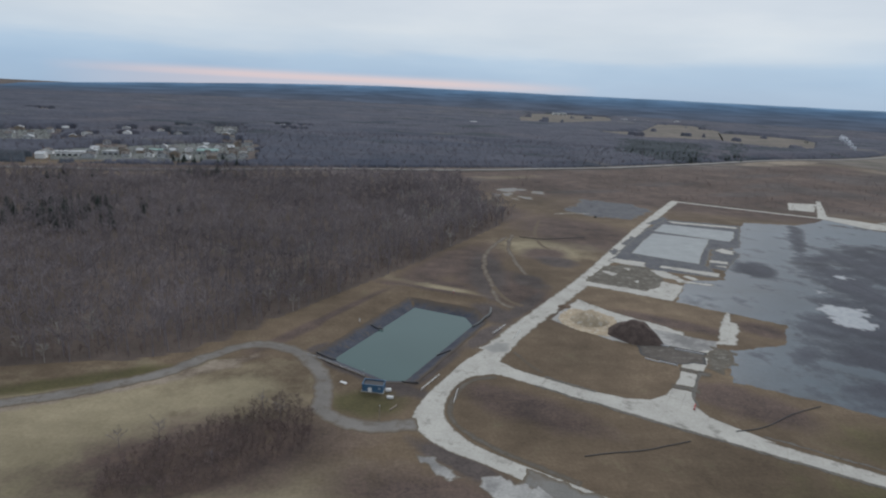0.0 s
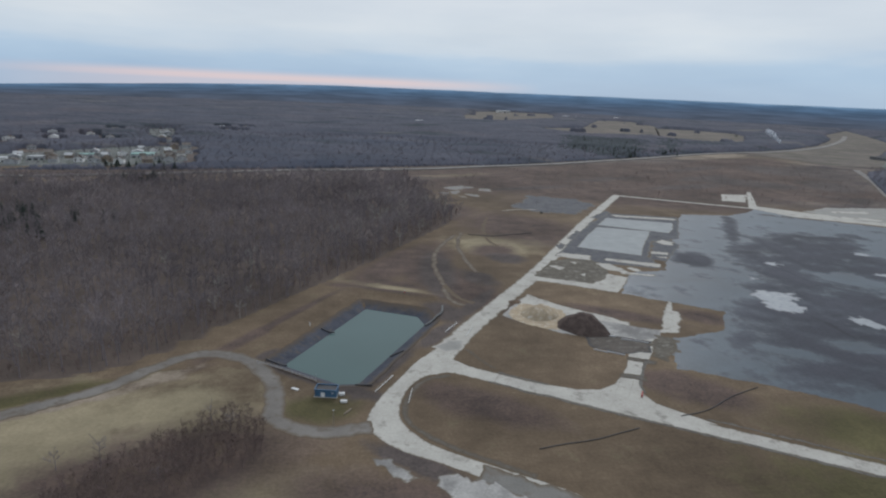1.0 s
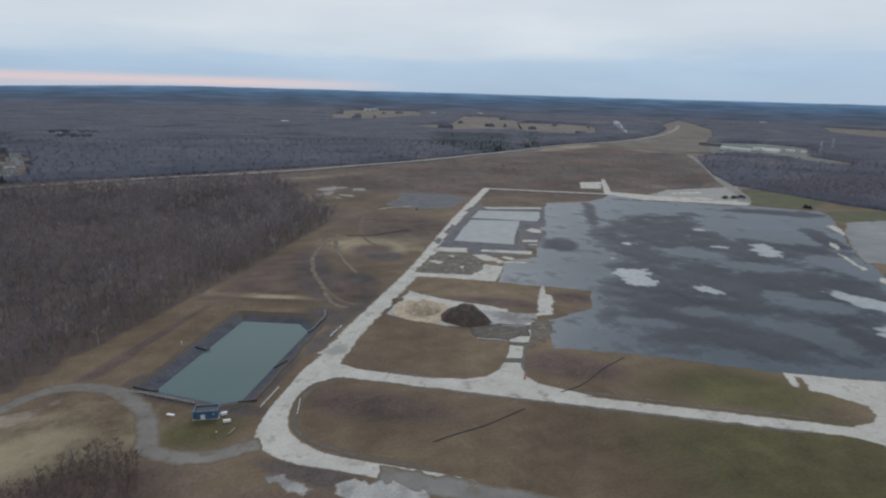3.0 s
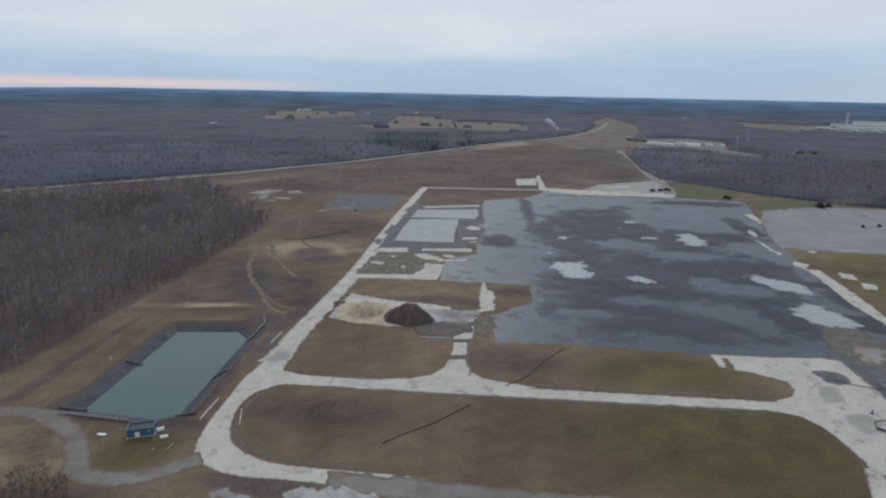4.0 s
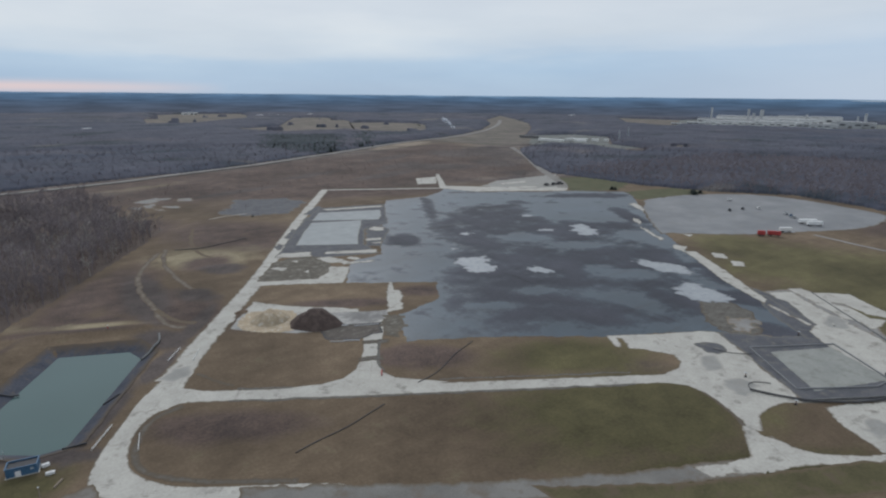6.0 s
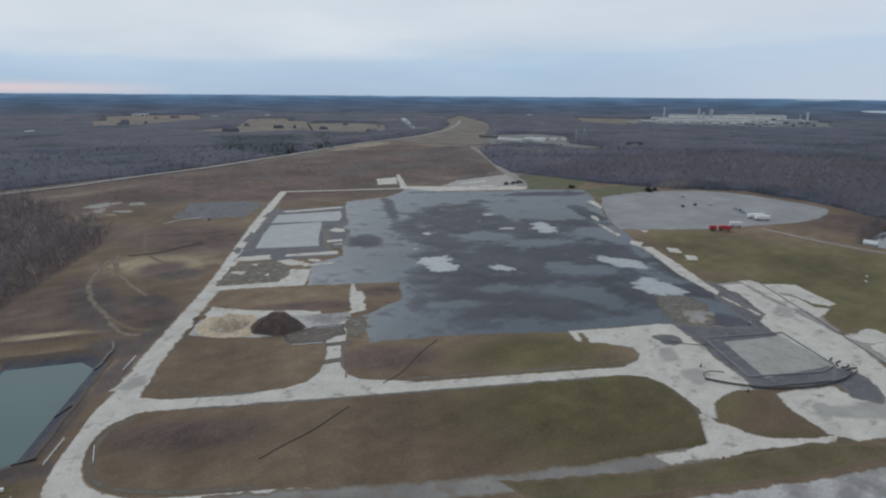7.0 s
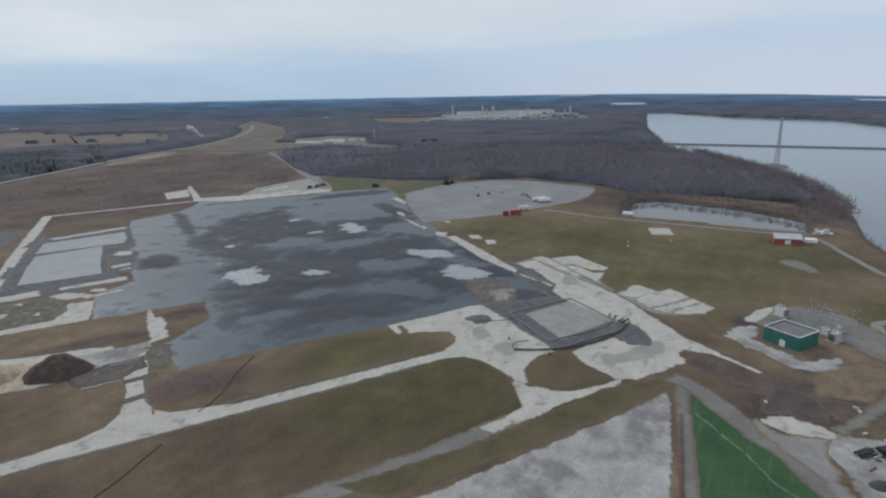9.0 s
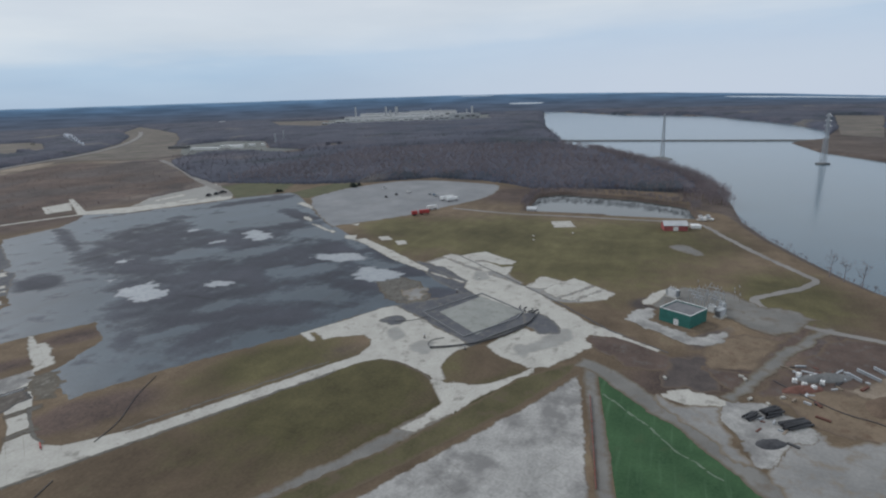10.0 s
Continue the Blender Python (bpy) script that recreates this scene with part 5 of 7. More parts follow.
def bare_tree(seed, height, limbs=7, subs=4, twigs=3, twig=0.10):
    """A leafless tree as arrays: a tapered trunk, rising limbs, branches and fine twigs."""
    rs = random.Random(seed)
    v, f = [], []

    def tube(a, b, r0, r1, n=3):
        d = (b - a).normalized()
        u = d.orthogonal().normalized()
        w = d.cross(u)
        k = len(v)
        for p, r in ((a, r0), (b, r1)):
            for i in range(n):
                an = 6.283 * i / n
                v.append(tuple(p + u * (r * math.cos(an)) + w * (r * math.sin(an))))
        for i in range(n):
            f.append((k + i, k + (i + 1) % n, k + n + (i + 1) % n))
            f.append((k + i, k + n + (i + 1) % n, k + n + i))

    def sliver(a, b, r):
        d = (b - a).normalized()
        u = Vector((rs.uniform(-1, 1), rs.uniform(-1, 1), rs.uniform(-1, 1))).cross(d).normalized()
        k = len(v)
        v.extend((tuple(a - u * r), tuple(a + u * r), tuple(b)))
        f.append((k, k + 1, k + 2))

    top = Vector((rs.uniform(-0.6, 0.6), rs.uniform(-0.6, 0.6), height * 0.8))
    fork = top * 0.45
    r = height * 0.013
    tube(Vector((0, 0, -0.5)), fork, r * 1.25, r * 0.8, 4)
    tube(fork, top, r * 0.8, r * 0.25, 3)
    for i in range(limbs):
        h = rs.uniform(0.35, 0.95)
        a = top * h
        an = 2.4 * i + rs.uniform(-0.5, 0.5)
        ln = height * rs.uniform(0.22, 0.40) * (1.15 - 0.5 * h)
        d = Vector((math.cos(an), math.sin(an), rs.uniform(0.5, 1.3))).normalized()
        b = a + d * ln
        tube(a, b, r * 0.42, r * 0.12, 3)
        for j in range(subs):
            c = a.lerp(b, rs.uniform(0.3, 1.0))
            e = (d + Vector((rs.uniform(-0.8, 0.8), rs.uniform(-0.8, 0.8), rs.uniform(-0.1, 0.9)))).normalized()
            q = c + e * ln * rs.uniform(0.3, 0.6)
            sliver(c, q, twig)
            for _ in range(twigs):
                s = c.lerp(q, rs.uniform(0.2, 0.9))
                g = (e + Vector((rs.uniform(-1, 1), rs.uniform(-1, 1), rs.uniform(-0.4, 0.9)))).normalized()
                sliver(s, s + g * ln * rs.uniform(0.15, 0.4), twig * 0.7)
    return np.array(v, np.float32), np.array(f, np.int32)


def pine_tree(seed, height, tiers=9, per=9):
    """A conifer as arrays: drooping needle fans in tiers round a stem."""
    rs = random.Random(seed)
    v, f = [(0.15, 0, -0.4), (-0.1, 0.13, -0.4), (-0.1, -0.13, -0.4), (0, 0, height)], [(0, 1, 3), (1, 2, 3), (2, 0, 3)]
    for t in range(tiers):
        h = height * (0.16 + 0.8 * t / tiers)
        ln = height * 0.24 * (1.05 - t / tiers) + 0.3
        for i in range(per):
            an = 6.283 * (i + rs.random()) / per
            l2 = ln * rs.uniform(0.7, 1.15)
            c, s = math.cos(an), math.sin(an)
            w = l2 * rs.uniform(0.3, 0.5)
            k = len(v)
            v.extend(((0, 0, h + l2 * 0.35), (c * l2 * 0.6 - s * w, s * l2 * 0.6 + c * w, h - l2 * 0.08), (c * l2, s * l2, h - l2 * rs.uniform(0.1, 0.3)),
                      (c * l2 * 0.6 + s * w, s * l2 * 0.6 - c * w, h - l2 * 0.08)))
            f.extend(((k, k + 1, k + 2), (k, k + 2, k + 3)))
    return np.array(v, np.float32), np.array(f, np.int32)


def merged(name, kinds, places, material, label, category="trees"):
    """Many trees in one mesh. places: x, y, z, scale, turn, kind."""
    V, F, off = [], [], 0
    for x, y, z, s, a, k in places:
        v, f = kinds[int(k)]
        c, n = math.cos(a) * s, math.sin(a) * s
        V.append(np.stack([v[:, 0] * c - v[:, 1] * n + x, v[:, 0] * n + v[:, 1] * c + y, v[:, 2] * s + z], 1))
        F.append(f + off)
        off += len(v)
    V, F = np.concatenate(V).astype(np.float32), np.concatenate(F).astype(np.int32)
    me = bpy.data.meshes.new(name)
    me.vertices.add(len(V))
    me.vertices.foreach_set("co", V.ravel())
    me.loops.add(F.size)
    me.loops.foreach_set("vertex_index", F.ravel())
    me.polygons.add(len(F))
    me.polygons.foreach_set("loop_start", np.arange(0, F.size, 3, dtype=np.int32))
    me.update(calc_edges=True)
    me.materials.append(material)
    return tagged(new(name, me), label, category, kind="stuff")


def scatter(rs, x0, x1, y0, y1, step, keep):
    """Jittered rows of places that pass keep."""
    gx, gy = np.meshgrid(np.arange(x0, x1, step), np.arange(y0, y1, step))
    gx = gx.ravel() + rs.uniform(-0.6, 0.6, gx.size) * step
    gy = gy.ravel() + rs.uniform(-0.6, 0.6, gy.size) * step
    ok = keep(gx, gy)
    return gx[ok], gy[ok]


def seen_side(x, y):
    """The side of the land that lies before the camera's turn."""
    return (y > -0.62 * x - 30) & (y > -0.9 * x * 0 - 700) & (x > -1.0 * y - 60)


def plant_woods():
    rs = np.random.RandomState(5)
    near = [bare_tree(10 + i, 13 + 1.2 * i, 9, 5, 4, 0.08) for i in range(6)]
    inner = [bare_tree(25 + i, 13 + 1.2 * i, 9, 4, 3, 0.10) for i in range(6)]
    mid = [bare_tree(40 + i, 14 + i, 7, 4, 2, 0.16) for i in range(5)]
    low = [bare_tree(60 + i, 13 + i, 7, 4, 0, 0.3) for i in range(5)]
    pines = [pine_tree(80 + i, 12 + 2 * i) for i in range(3)]

    def rows(x, y, kinds, lo, hi):
        return list(zip(x, y, land(x, y), rs.uniform(lo, hi, len(x)), rs.uniform(0, 6.28, len(x)), rs.randint(0, kinds, len(x))))

    # the wood beside the pond: the front rows are trees of their own
    x, y = scatter(rs, -420, 110, 170, 660, 6.2, lambda a, b: wooded(a, b) & (np.hypot(a, b) < 690) & (b < 0.25 * a + 660) & seen_side(a, b))
    edge = edge_distance(OPEN_LAND, x, y)
    order = np.argsort(edge + 0.03 * np.hypot(x, y) + 4 * rs.rand(len(x)))
    front, rest = order[:240], order[240:]
    shared = []
    for i, (v, f) in enumerate(near):
        shared.append(mesh_from("bare_tree", v.tolist(), f.tolist(), M_BARK))
    pale = [mesh_from("pale_tree", v.tolist(), f.tolist(), M_PALEBARK) for v, f in near[:3]]
    for n in front:
        light = rs.rand() < 0.06
        ob = new("bare_tree", (pale if light else shared)[rs.randint(0, 3 if light else 6)])
        s = rs.uniform(0.6, 1.05)
        ob.matrix_world = pose(x[n], y[n], float(land(x[n], y[n])), 0, 0, rs.uniform(0, 360)) @ Matrix.Diagonal((s, s, s, 1))
        tagged(ob, "pale-barked leafless tree at the wood's edge" if light else "grey-brown leafless tree at the edge of the wood", "tree", "trees along the wood's edge")
    for px, py in ((-20, 376), (-6, 391), (10, 407), (23, 416), (3, 445), (-14, 426), (21, 467), (43, 456), (-70, 272), (-105, 308), (28, 440), (14, 432), (34, 478), (-12, 406), (50, 470), (-13, 491), (-8, 498), (-2, 485), (22, 512), (28, 505), (57, 480), (62, 488), (52, 492), (6, 420), (-60, 300), (30, 425)):
        ob = new("pale_tree", pale[rs.randint(0, 3)])
        s = rs.uniform(0.95, 1.2)
        ob.matrix_world = pose(px, py, float(land(px, py)), 0, 0, rs.uniform(0, 360)) @ Matrix.Diagonal((s, s, s, 1))
        tagged(ob, "tall pale-barked leafless tree rising from the wood", "tree", "pale trees in the wood")
    merged("bare_woods", inner, rows(x[rest], y[rest], 6, 0.7, 1.1), M_BARK, "dense leafless winter wood beside the pond")
    # woods behind the lot and on the river spit
    x, y = scatter(rs, 540, 1180, -70, 560, 8.4, lambda a, b: wooded(a, b) & (np.hypot(a, b) < 1100) & (b < 520) & seen_side(a, b))
    ex, ey = scatter(rs, 540, 1000, -75, 120, 4.2, lambda a, b: wooded(a, b) & (edge_distance(RIVER, a, b) < 22) & (edge_distance(RIVER, a, b) > 1.5))
    x, y = np.concatenate([x, ex]), np.concatenate([y, ey])
    merged("bare_woods_spit", mid, rows(x, y, 5, 0.7, 1.0), M_SPITBARK, "leafless wood between the lot and the river")
    # the belt beyond the highway and to the works
    x, y = scatter(rs, -1200, 1700, 300, 1500, 13.0, lambda a, b: wooded(a, b) & (np.hypot(a, b) < 1500) & seen_side(a, b)
                   & ~((np.hypot(a, b) < 690) & (b < 0.25 * a + 660) & (a < 110)) & ~((a > 540) & (b < 520) & (np.hypot(a, b) < 1100)))
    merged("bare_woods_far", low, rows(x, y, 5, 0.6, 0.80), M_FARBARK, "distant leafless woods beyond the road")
    x, y = scatter(rs, 1000, 1700, -70, 520, 12.0, lambda a, b: wooded(a, b) & (np.hypot(a, b) >= 1100) & (np.hypot(a, b) < 1600))
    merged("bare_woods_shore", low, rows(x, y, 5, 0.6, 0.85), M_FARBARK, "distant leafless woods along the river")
    # trees among the houses
    tx, ty = scatter(rs, -700, -200, 660, 1300, 13.0, lambda a, b: (inside(TOWN[0], a, b) | inside(TOWN[1], a, b) | inside(TOWN[2], a, b)) & (rs.rand(len(a)) < 0.6))
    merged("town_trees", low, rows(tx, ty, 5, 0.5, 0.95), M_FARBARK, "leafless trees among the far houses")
    # scattered conifers
    px, py = [], []
    for cx, cy, sx, sy, n in ((-258, 415, 45, 45, 75), (-200, 400, 40, 30, 10), (-330, 560, 30, 25, 8), (-215, 600, 24, 18, 30), (1120, 1560, 60, 60, 24), (-265, 690, 40, 10, 12)):
        px += list(cx + sx * rs.randn(n) * 0.6)
        py += list(cy + sy * rs.randn(n) * 0.6)
    for p in PINES:
        qx, qy = scatter(rs, 340, 780, 900, 1370, 13.0, lambda a, b: inside(ragged(p, 16, 20, seed=3.0), a, b) & (rs.rand(len(a)) < 0.8))
        px += list(qx)
        py += list(qy)
    px, py = np.array(px), np.array(py)
    merged("pine_groves", pines, rows(px, py, 3, 0.55, 1.0), M_NEEDLE, "dark conifers among the bare woods")


def far_canopy():
    """The rolling roof of the endless woods out to the skyline, rough with crowns."""
    rs = np.random.RandomState(9)
    th = np.radians(np.linspace(-24, 142, 1200))
    r = 560 * (3080 / 560) ** (np.linspace(0, 1, 210))
    T, R = np.meshgrid(th, r)
    T = T + rs.uniform(-0.0004, 0.0004, T.shape)
    R = R * (1 + rs.uniform(-0.003, 0.003, R.shape))
    X, Y = R * np.cos(T), R * np.sin(T)
    w = wooded(X, Y) & (R > 600) & ((R > 720) | (X > 500))
    # the canopy slopes down to its open edges
    rim = edge_distance(OPEN_LAND, X, Y)
    for p in (*FIELDS, *TOWN, WORKS, RIVER):
        rim = np.minimum(rim, edge_distance(p, X, Y))
    rise = 0.25 + 0.75 * smooth01(rim / 30)
    h = land(X, Y) + np.where(w, (8.2 + 2.0 * rs.rand(*X.shape)) * rise * np.where(R < 1150, 0.72, 1.0) + 1.5 * swell(X, Y, 220, 7) * np.clip(R / 1500, 0.2, 1), -6.0)
    i = np.arange(X.size).reshape(X.shape)
    faces = np.stack([i[:-1, :-1].ravel(), i[:-1, 1:].ravel(), i[1:, 1:].ravel(), i[1:, :-1].ravel()], 1)
    keep = (w[:-1, :-1] | w[:-1, 1:] | w[1:, 1:] | w[1:, :-1]).ravel()
    rim_pine = np.zeros(X.size)
    for p in PINES:
        rim_pine = np.maximum(rim_pine, inside(ragged(p, 22, 20, seed=5.0), X.ravel(), Y.ravel()).astype(float))
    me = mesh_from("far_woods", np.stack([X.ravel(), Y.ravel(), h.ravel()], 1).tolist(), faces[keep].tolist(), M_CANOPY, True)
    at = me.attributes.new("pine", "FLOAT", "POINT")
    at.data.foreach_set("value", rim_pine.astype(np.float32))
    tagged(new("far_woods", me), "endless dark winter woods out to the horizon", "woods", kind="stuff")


plant_woods()
far_canopy()

# ---- things of the site ----


def on(x, y, up=0.0):
    return float(land(x, y)) + up


def heap(name, cx, cy, rx, ry, h, material, label, category, seed, turn=0.0, up=0.1):
    """A tipped heap: a lumpy cone with ragged foot."""
    rs = random.Random(seed)
    n, rows = 40, 12
    verts, faces = [], []
    for r in range(rows + 1):
        f = r / rows
        for i in range(n):
            a = 6.283 * i / n
            wob = 1 + 0.16 * noise.noise(Vector((math.cos(a) * 1.4 + seed, math.sin(a) * 1.4, 0.3)))
            x, y = rx * f * wob * math.cos(a), ry * f * wob * math.sin(a)
            z = h * max(0.0, (1 - f ** 1.9)) * (1 + 0.25 * noise.noise(Vector((x * 0.25 + seed, y * 0.25, 1.0))))
            z += 0.5 * h / 6 * noise.noise(Vector((x * 0.35, y * 0.35, seed + 4.0))) * (f < 0.97) + 0.28 * noise.noise(Vector((x * 0.9, y * 0.9, seed))) * (f < 0.97) - 0.12 * (r == rows)
            verts.append((x, y, z))
    for r in range(rows):
        for i in range(n):
            j = (i + 1) % n
            faces.append((r * n + i, (r + 1) * n + i, (r + 1) * n + j, r * n + j))
    ob = new(name, mesh_from(name, verts, faces, material, True))
    ob.matrix_world = pose(cx, cy, up, 0, 0, turn)
    return tagged(ob, label, category)


slab("pavement_sand_spread", ragged(rounded([(66, 245), (74, 258), (84, 258), (93, 250), (92, 238), (86, 228), (74, 232)], 3), 1.4, 2, seed=91), M_SAND, "thin spread of pale sand round the heap", thick=0.15)
heap("sand_mound", 81, 245, 9.5, 7.5, 5.0, M_SAND, "low tan heap of tipped sand on the yard", "heap", 3, 20, 0.08)
heap("compost_mound", 95.5, 229, 12, 8.6, 7.0, M_MULCH, "dark brown heap of dark compost on the yard", "heap", 8, -30, 0.08)
heap("earth_mound", 73, 262, 3.5, 2.5, 1.0, M_SOIL, "small low heap of bare earth", "heap", 12, 10, 0.08)


def pump_house():
    e = empty("pump_house", pose(-13.2, 177.4, 0, 0, 0, -10))
    part("foundation", boxed(-3.9, -2.2, -0.2, 3.9, 2.2, 0.15, 0.03), M_CONC, e)
    wall = bmesh.new()
    for a in ((-3.6, -2.0, 0.15, 3.6, -1.85, 2.7), (-3.6, 1.85, 0.15, 3.6, 2.0, 2.7), (-3.6, -1.85, 0.15, -3.45, 1.85, 2.7), (3.45, -1.85, 0.15, 3.6, 1.85, 2.7)):
        box(wall, *a)
    part("wall", wall, M_BLUE, e, "blue sheet-metal wall")
    roof = boxed(-3.35, -1.75, 2.30, 3.35, 1.75, 2.45, 0.02)
    part("roof", roof, M_DARK, e, "dark flat roof inside a low parapet")
    trim = bmesh.new()
    for a in ((-3.75, -2.12, 2.7, 3.75, -1.8, 2.82), (-3.75, 1.8, 2.7, 3.75, 2.12, 2.82), (-3.75, -1.8, 2.7, -3.4, 1.8, 2.82), (3.4, -1.8, 2.7, 3.75, 1.8, 2.82)):
        box(trim, *a)
    part("parapet", trim, M_BLUE, e)
    door = part("door", boxed(-1.5, -2.10, 0.2, -0.2, -2.0, 1.75, 0.02), M_WHITE, e, "white door panel")
    part("handle", boxed(-0.42, -2.16, 0.9, -0.34, -2.10, 1.1), M_STEEL, door)
    part("vent", boxed(2.0, -2.06, 1.4, 2.8, -2.0, 2.0, 0.01), M_STEEL, e)
    return tagged(e, "small blue metal pump house with a dark flat roof", "pump house")


pump_house()


def rail_fence(points, height, gap, label, material, name="rail_fence"):
    e = empty(name, pose(points[0][0], points[0][1], on(*points[0])))
    ox, oy, oz = e.location
    for a, b in zip(points[:-1], points[1:]):
        L = math.dist(a, b)
        k = max(1, round(L / gap))
        for i in range(k + 1):
            x, y = a[0] + (b[0] - a[0]) * i / k, a[1] + (b[1] - a[1]) * i / k
            z = on(x, y)
            part("post", rod(bmesh.new(), (x - ox, y - oy, z - oz - 0.2), (x - ox, y - oy, z - oz + height), 0.07, 0.06, 6), material, e)
        for h in (height * 0.95, height * 0.5):
            part("rail", rod(bmesh.new(), (a[0] - ox, a[1] - oy, on(*a) - oz + h), (b[0] - ox, b[1] - oy, on(*b) - oz + h), 0.07, 0.07, 6), material, e)
    return tagged(e, label, "fence")


rail_fence([(-40, 201.6), (-29.4, 195), (-17.4, 186.5)], 1.1, 3.5, "pale pipe rail fence along the pond", M_STEEL)
rail_fence([(2.9, 177.5), (9.5, 188.5)], 0.8, 2.5, "pale guard rail beside the avenue", M_WHITE, "guard_rail")
rail_fence([(33.5, 226.5), (40, 236)], 0.8, 2.5, "pale guard rail beside the avenue", M_WHITE, "guard_rail")
rail_fence([(13.7, 170), (15.6, 179)], 0.5, 3.0, "low pale rail on the grass island", M_WHITE, "guard_rail")
rail_fence([(41.5, 222), (46, 231)], 0.5, 3.0, "low pale rail on the grass island", M_WHITE, "guard_rail")


def post(x, y, h, r, material, label, name="post"):
    e = empty(name, pose(x, y, on(x, y)))
    part("shaft", rod(bmesh.new(), (0, 0, -0.3), (0, 0, h), r, r * 0.75, 7), material, e)
    part("cap", boxed(-r * 1.3, -r * 1.3, h, r * 1.3, r * 1.3, h + 0.12, 0.02), M_STEEL, e)
    return tagged(e, label, "post")


post(-10, 158.6, 5.2, 0.13, M_WOOD, "weathered timber pole beside the gravel loop", "utility_pole")
post(-17.5, 187.5, 2.6, 0.08, M_STEEL, "thin steel post beside the pump house")
post(-24, 236, 1.2, 0.2, M_WHITE, "short white marker post on the dyke")
post(19, 272, 1.2, 0.2, M_RED, "short red marker post on the dyke")


def block(x, y, sx, sy, sz, turn, material, label, name="concrete_block", up=0.0, category="block"):
    bm = boxed(-sx / 2, -sy / 2, 0, sx / 2, sy / 2, sz, min(sx, sy, sz) * 0.12)
    ob = part(name, bm, material, None)
    ob.matrix_world = pose(x, y, on(x, y, up), 0, 0, turn)
    return tagged(ob, label, category)


block(-8.2, 176.7, 1.9, 1.0, 0.9, 10, M_WHITE, "pale concrete block beside the pump house")
block(-7.4, 172, 2.2, 0.9, 0.8, -5, M_WHITE, "pale concrete block beside the pump house")
block(-6.0, 166, 3.6, 0.5, 0.4, 55, M_WOOD, "weathered timber beam lying in the weeds", "timber_beam", category="beam")
block(-24, 181.5, 2.6, 1.0, 0.25, -30, M_WHITE, "pale broken slab beside the gravel loop", "slab_piece", category="rubble")


block(94.8, 205.9, 6.0, 0.40, 0.35, -35, M_CLAD, "long pale beam lying beside the heaps", "concrete_beam", category="beam")
block(100.2, 203.4, 7.1, 0.35, 0.35, -31, M_CLAD, "long pale beam lying beside the heaps", "concrete_beam", category="beam")
block(103.4, 220.9, 7.6, 0.40, 0.35, -27, M_CLAD, "long pale beam lying beside the heaps", "concrete_beam", category="beam")
block(113.6, 214.8, 11.2, 0.35, 0.35, -23, M_CLAD, "long pale beam lying beside the heaps", "concrete_beam", category="beam")


def pipe_run(name, pts, r, material, label, category="pipe", up=0.15):
    """A bent pipe or hose lying along the ground."""
    line = rounded(pts, 5, False)
    n, verts, faces = 6, [], []
    for i, (x, y) in enumerate(line):
        a, b = Vector(line[max(i - 1, 0)]), Vector(line[min(i + 1, len(line) - 1)])
        d = (b - a).normalized()
        s = 0.15 * noise.noise(Vector((x * 0.2, y * 0.2, 7.0)))
        z = max(on(x, y), -2.4) + r + up
        for k in range(n):
            an = 6.283 * k / n
            verts.append((x - d.y * (r * math.cos(an) + s), y + d.x * (r * math.cos(an) + s), z + r * math.sin(an)))
    for i in range(len(line) - 1):
        for k in range(n):
            faces.append((i * n + k, i * n + (k + 1) % n, (i + 1) * n + (k + 1) % n, (i + 1) * n + k))
    faces += [list(range(n))[::-1], list(range((len(line) - 1) * n, len(line) * n))]
    return tagged(new(name, mesh_from(name, verts, faces, material, True)), label, category)


pipe_run("drain_hose", [(50, 142.4), (58, 144.2), (67, 145.5), (75, 147.8), (85, 151)], 0.15, M_DARK, "black drain hose lying across the grass island", "hose", 0.0)
pipe_run("drain_hose", [(102.5, 157), (110, 158.5), (117, 161.5), (128, 168), (141.5, 173.5)], 0.15, M_DARK, "black drain hose running to the asphalt", "hose", 0.0)
pipe_run("discharge_hose", [(195, 84), (199, 75.5), (206, 66), (218, 57), (233, 51.5), (242, 50.8)], 0.35, M_DARK, "thick black discharge hose across the apron", "hose", 0.2)
pipe_run("discharge_hose", [(195.5, 84), (199, 86.5), (203, 85.5), (206, 82)], 0.14, M_DARK, "thin black hose curling over the apron", "hose", 0.2)
pipe_run("discharge_hose", [(217, 110), (219, 105), (222, 101), (226, 98)], 0.12, M_DARK, "thin black hose curling over the apron", "hose", 0.2)
for k, (a, b, c) in enumerate((((245, 56), (248, 57.5), (251, 57)), ((245, 55), (247.5, 53.5), (250, 54)), ((246, 58), (249, 60), (251.5, 60)), ((244, 53), (247, 52), (249, 51)))):
    pipe_run("discharge_hose", [a, b, c], 0.3, M_DARK, "black hose end piled at the slab's corner", "hose", 0.02 * k)
for a, b in (((-37.3, 204.3), (-29.5, 203)), ((-3.9, 185.2), (2, 182)), ((9.2, 208.9), (14.6, 210.4)), ((-19, 234), (-13.5, 233))):
    pipe_run("outfall_pipe", [a, ((a[0] + b[0]) / 2, (a[1] + b[1]) / 2), b], 0.3, M_DARK, "dark outfall pipe on the pond's bank", "pipe", 0.15)
pipe_run("inlet_pipe", [(26, 238), (31, 243), (34.5, 248), (36, 256)], 0.5, M_STONE, "grey curved inlet channel at the pond", "pipe", 0.15)
pipe_run("lane_cable", [(73, 398), (90, 394), (105, 399), (122, 404)], 0.25, M_DARK, "dark pipe lying across the rough grass", "pipe", 0.0)


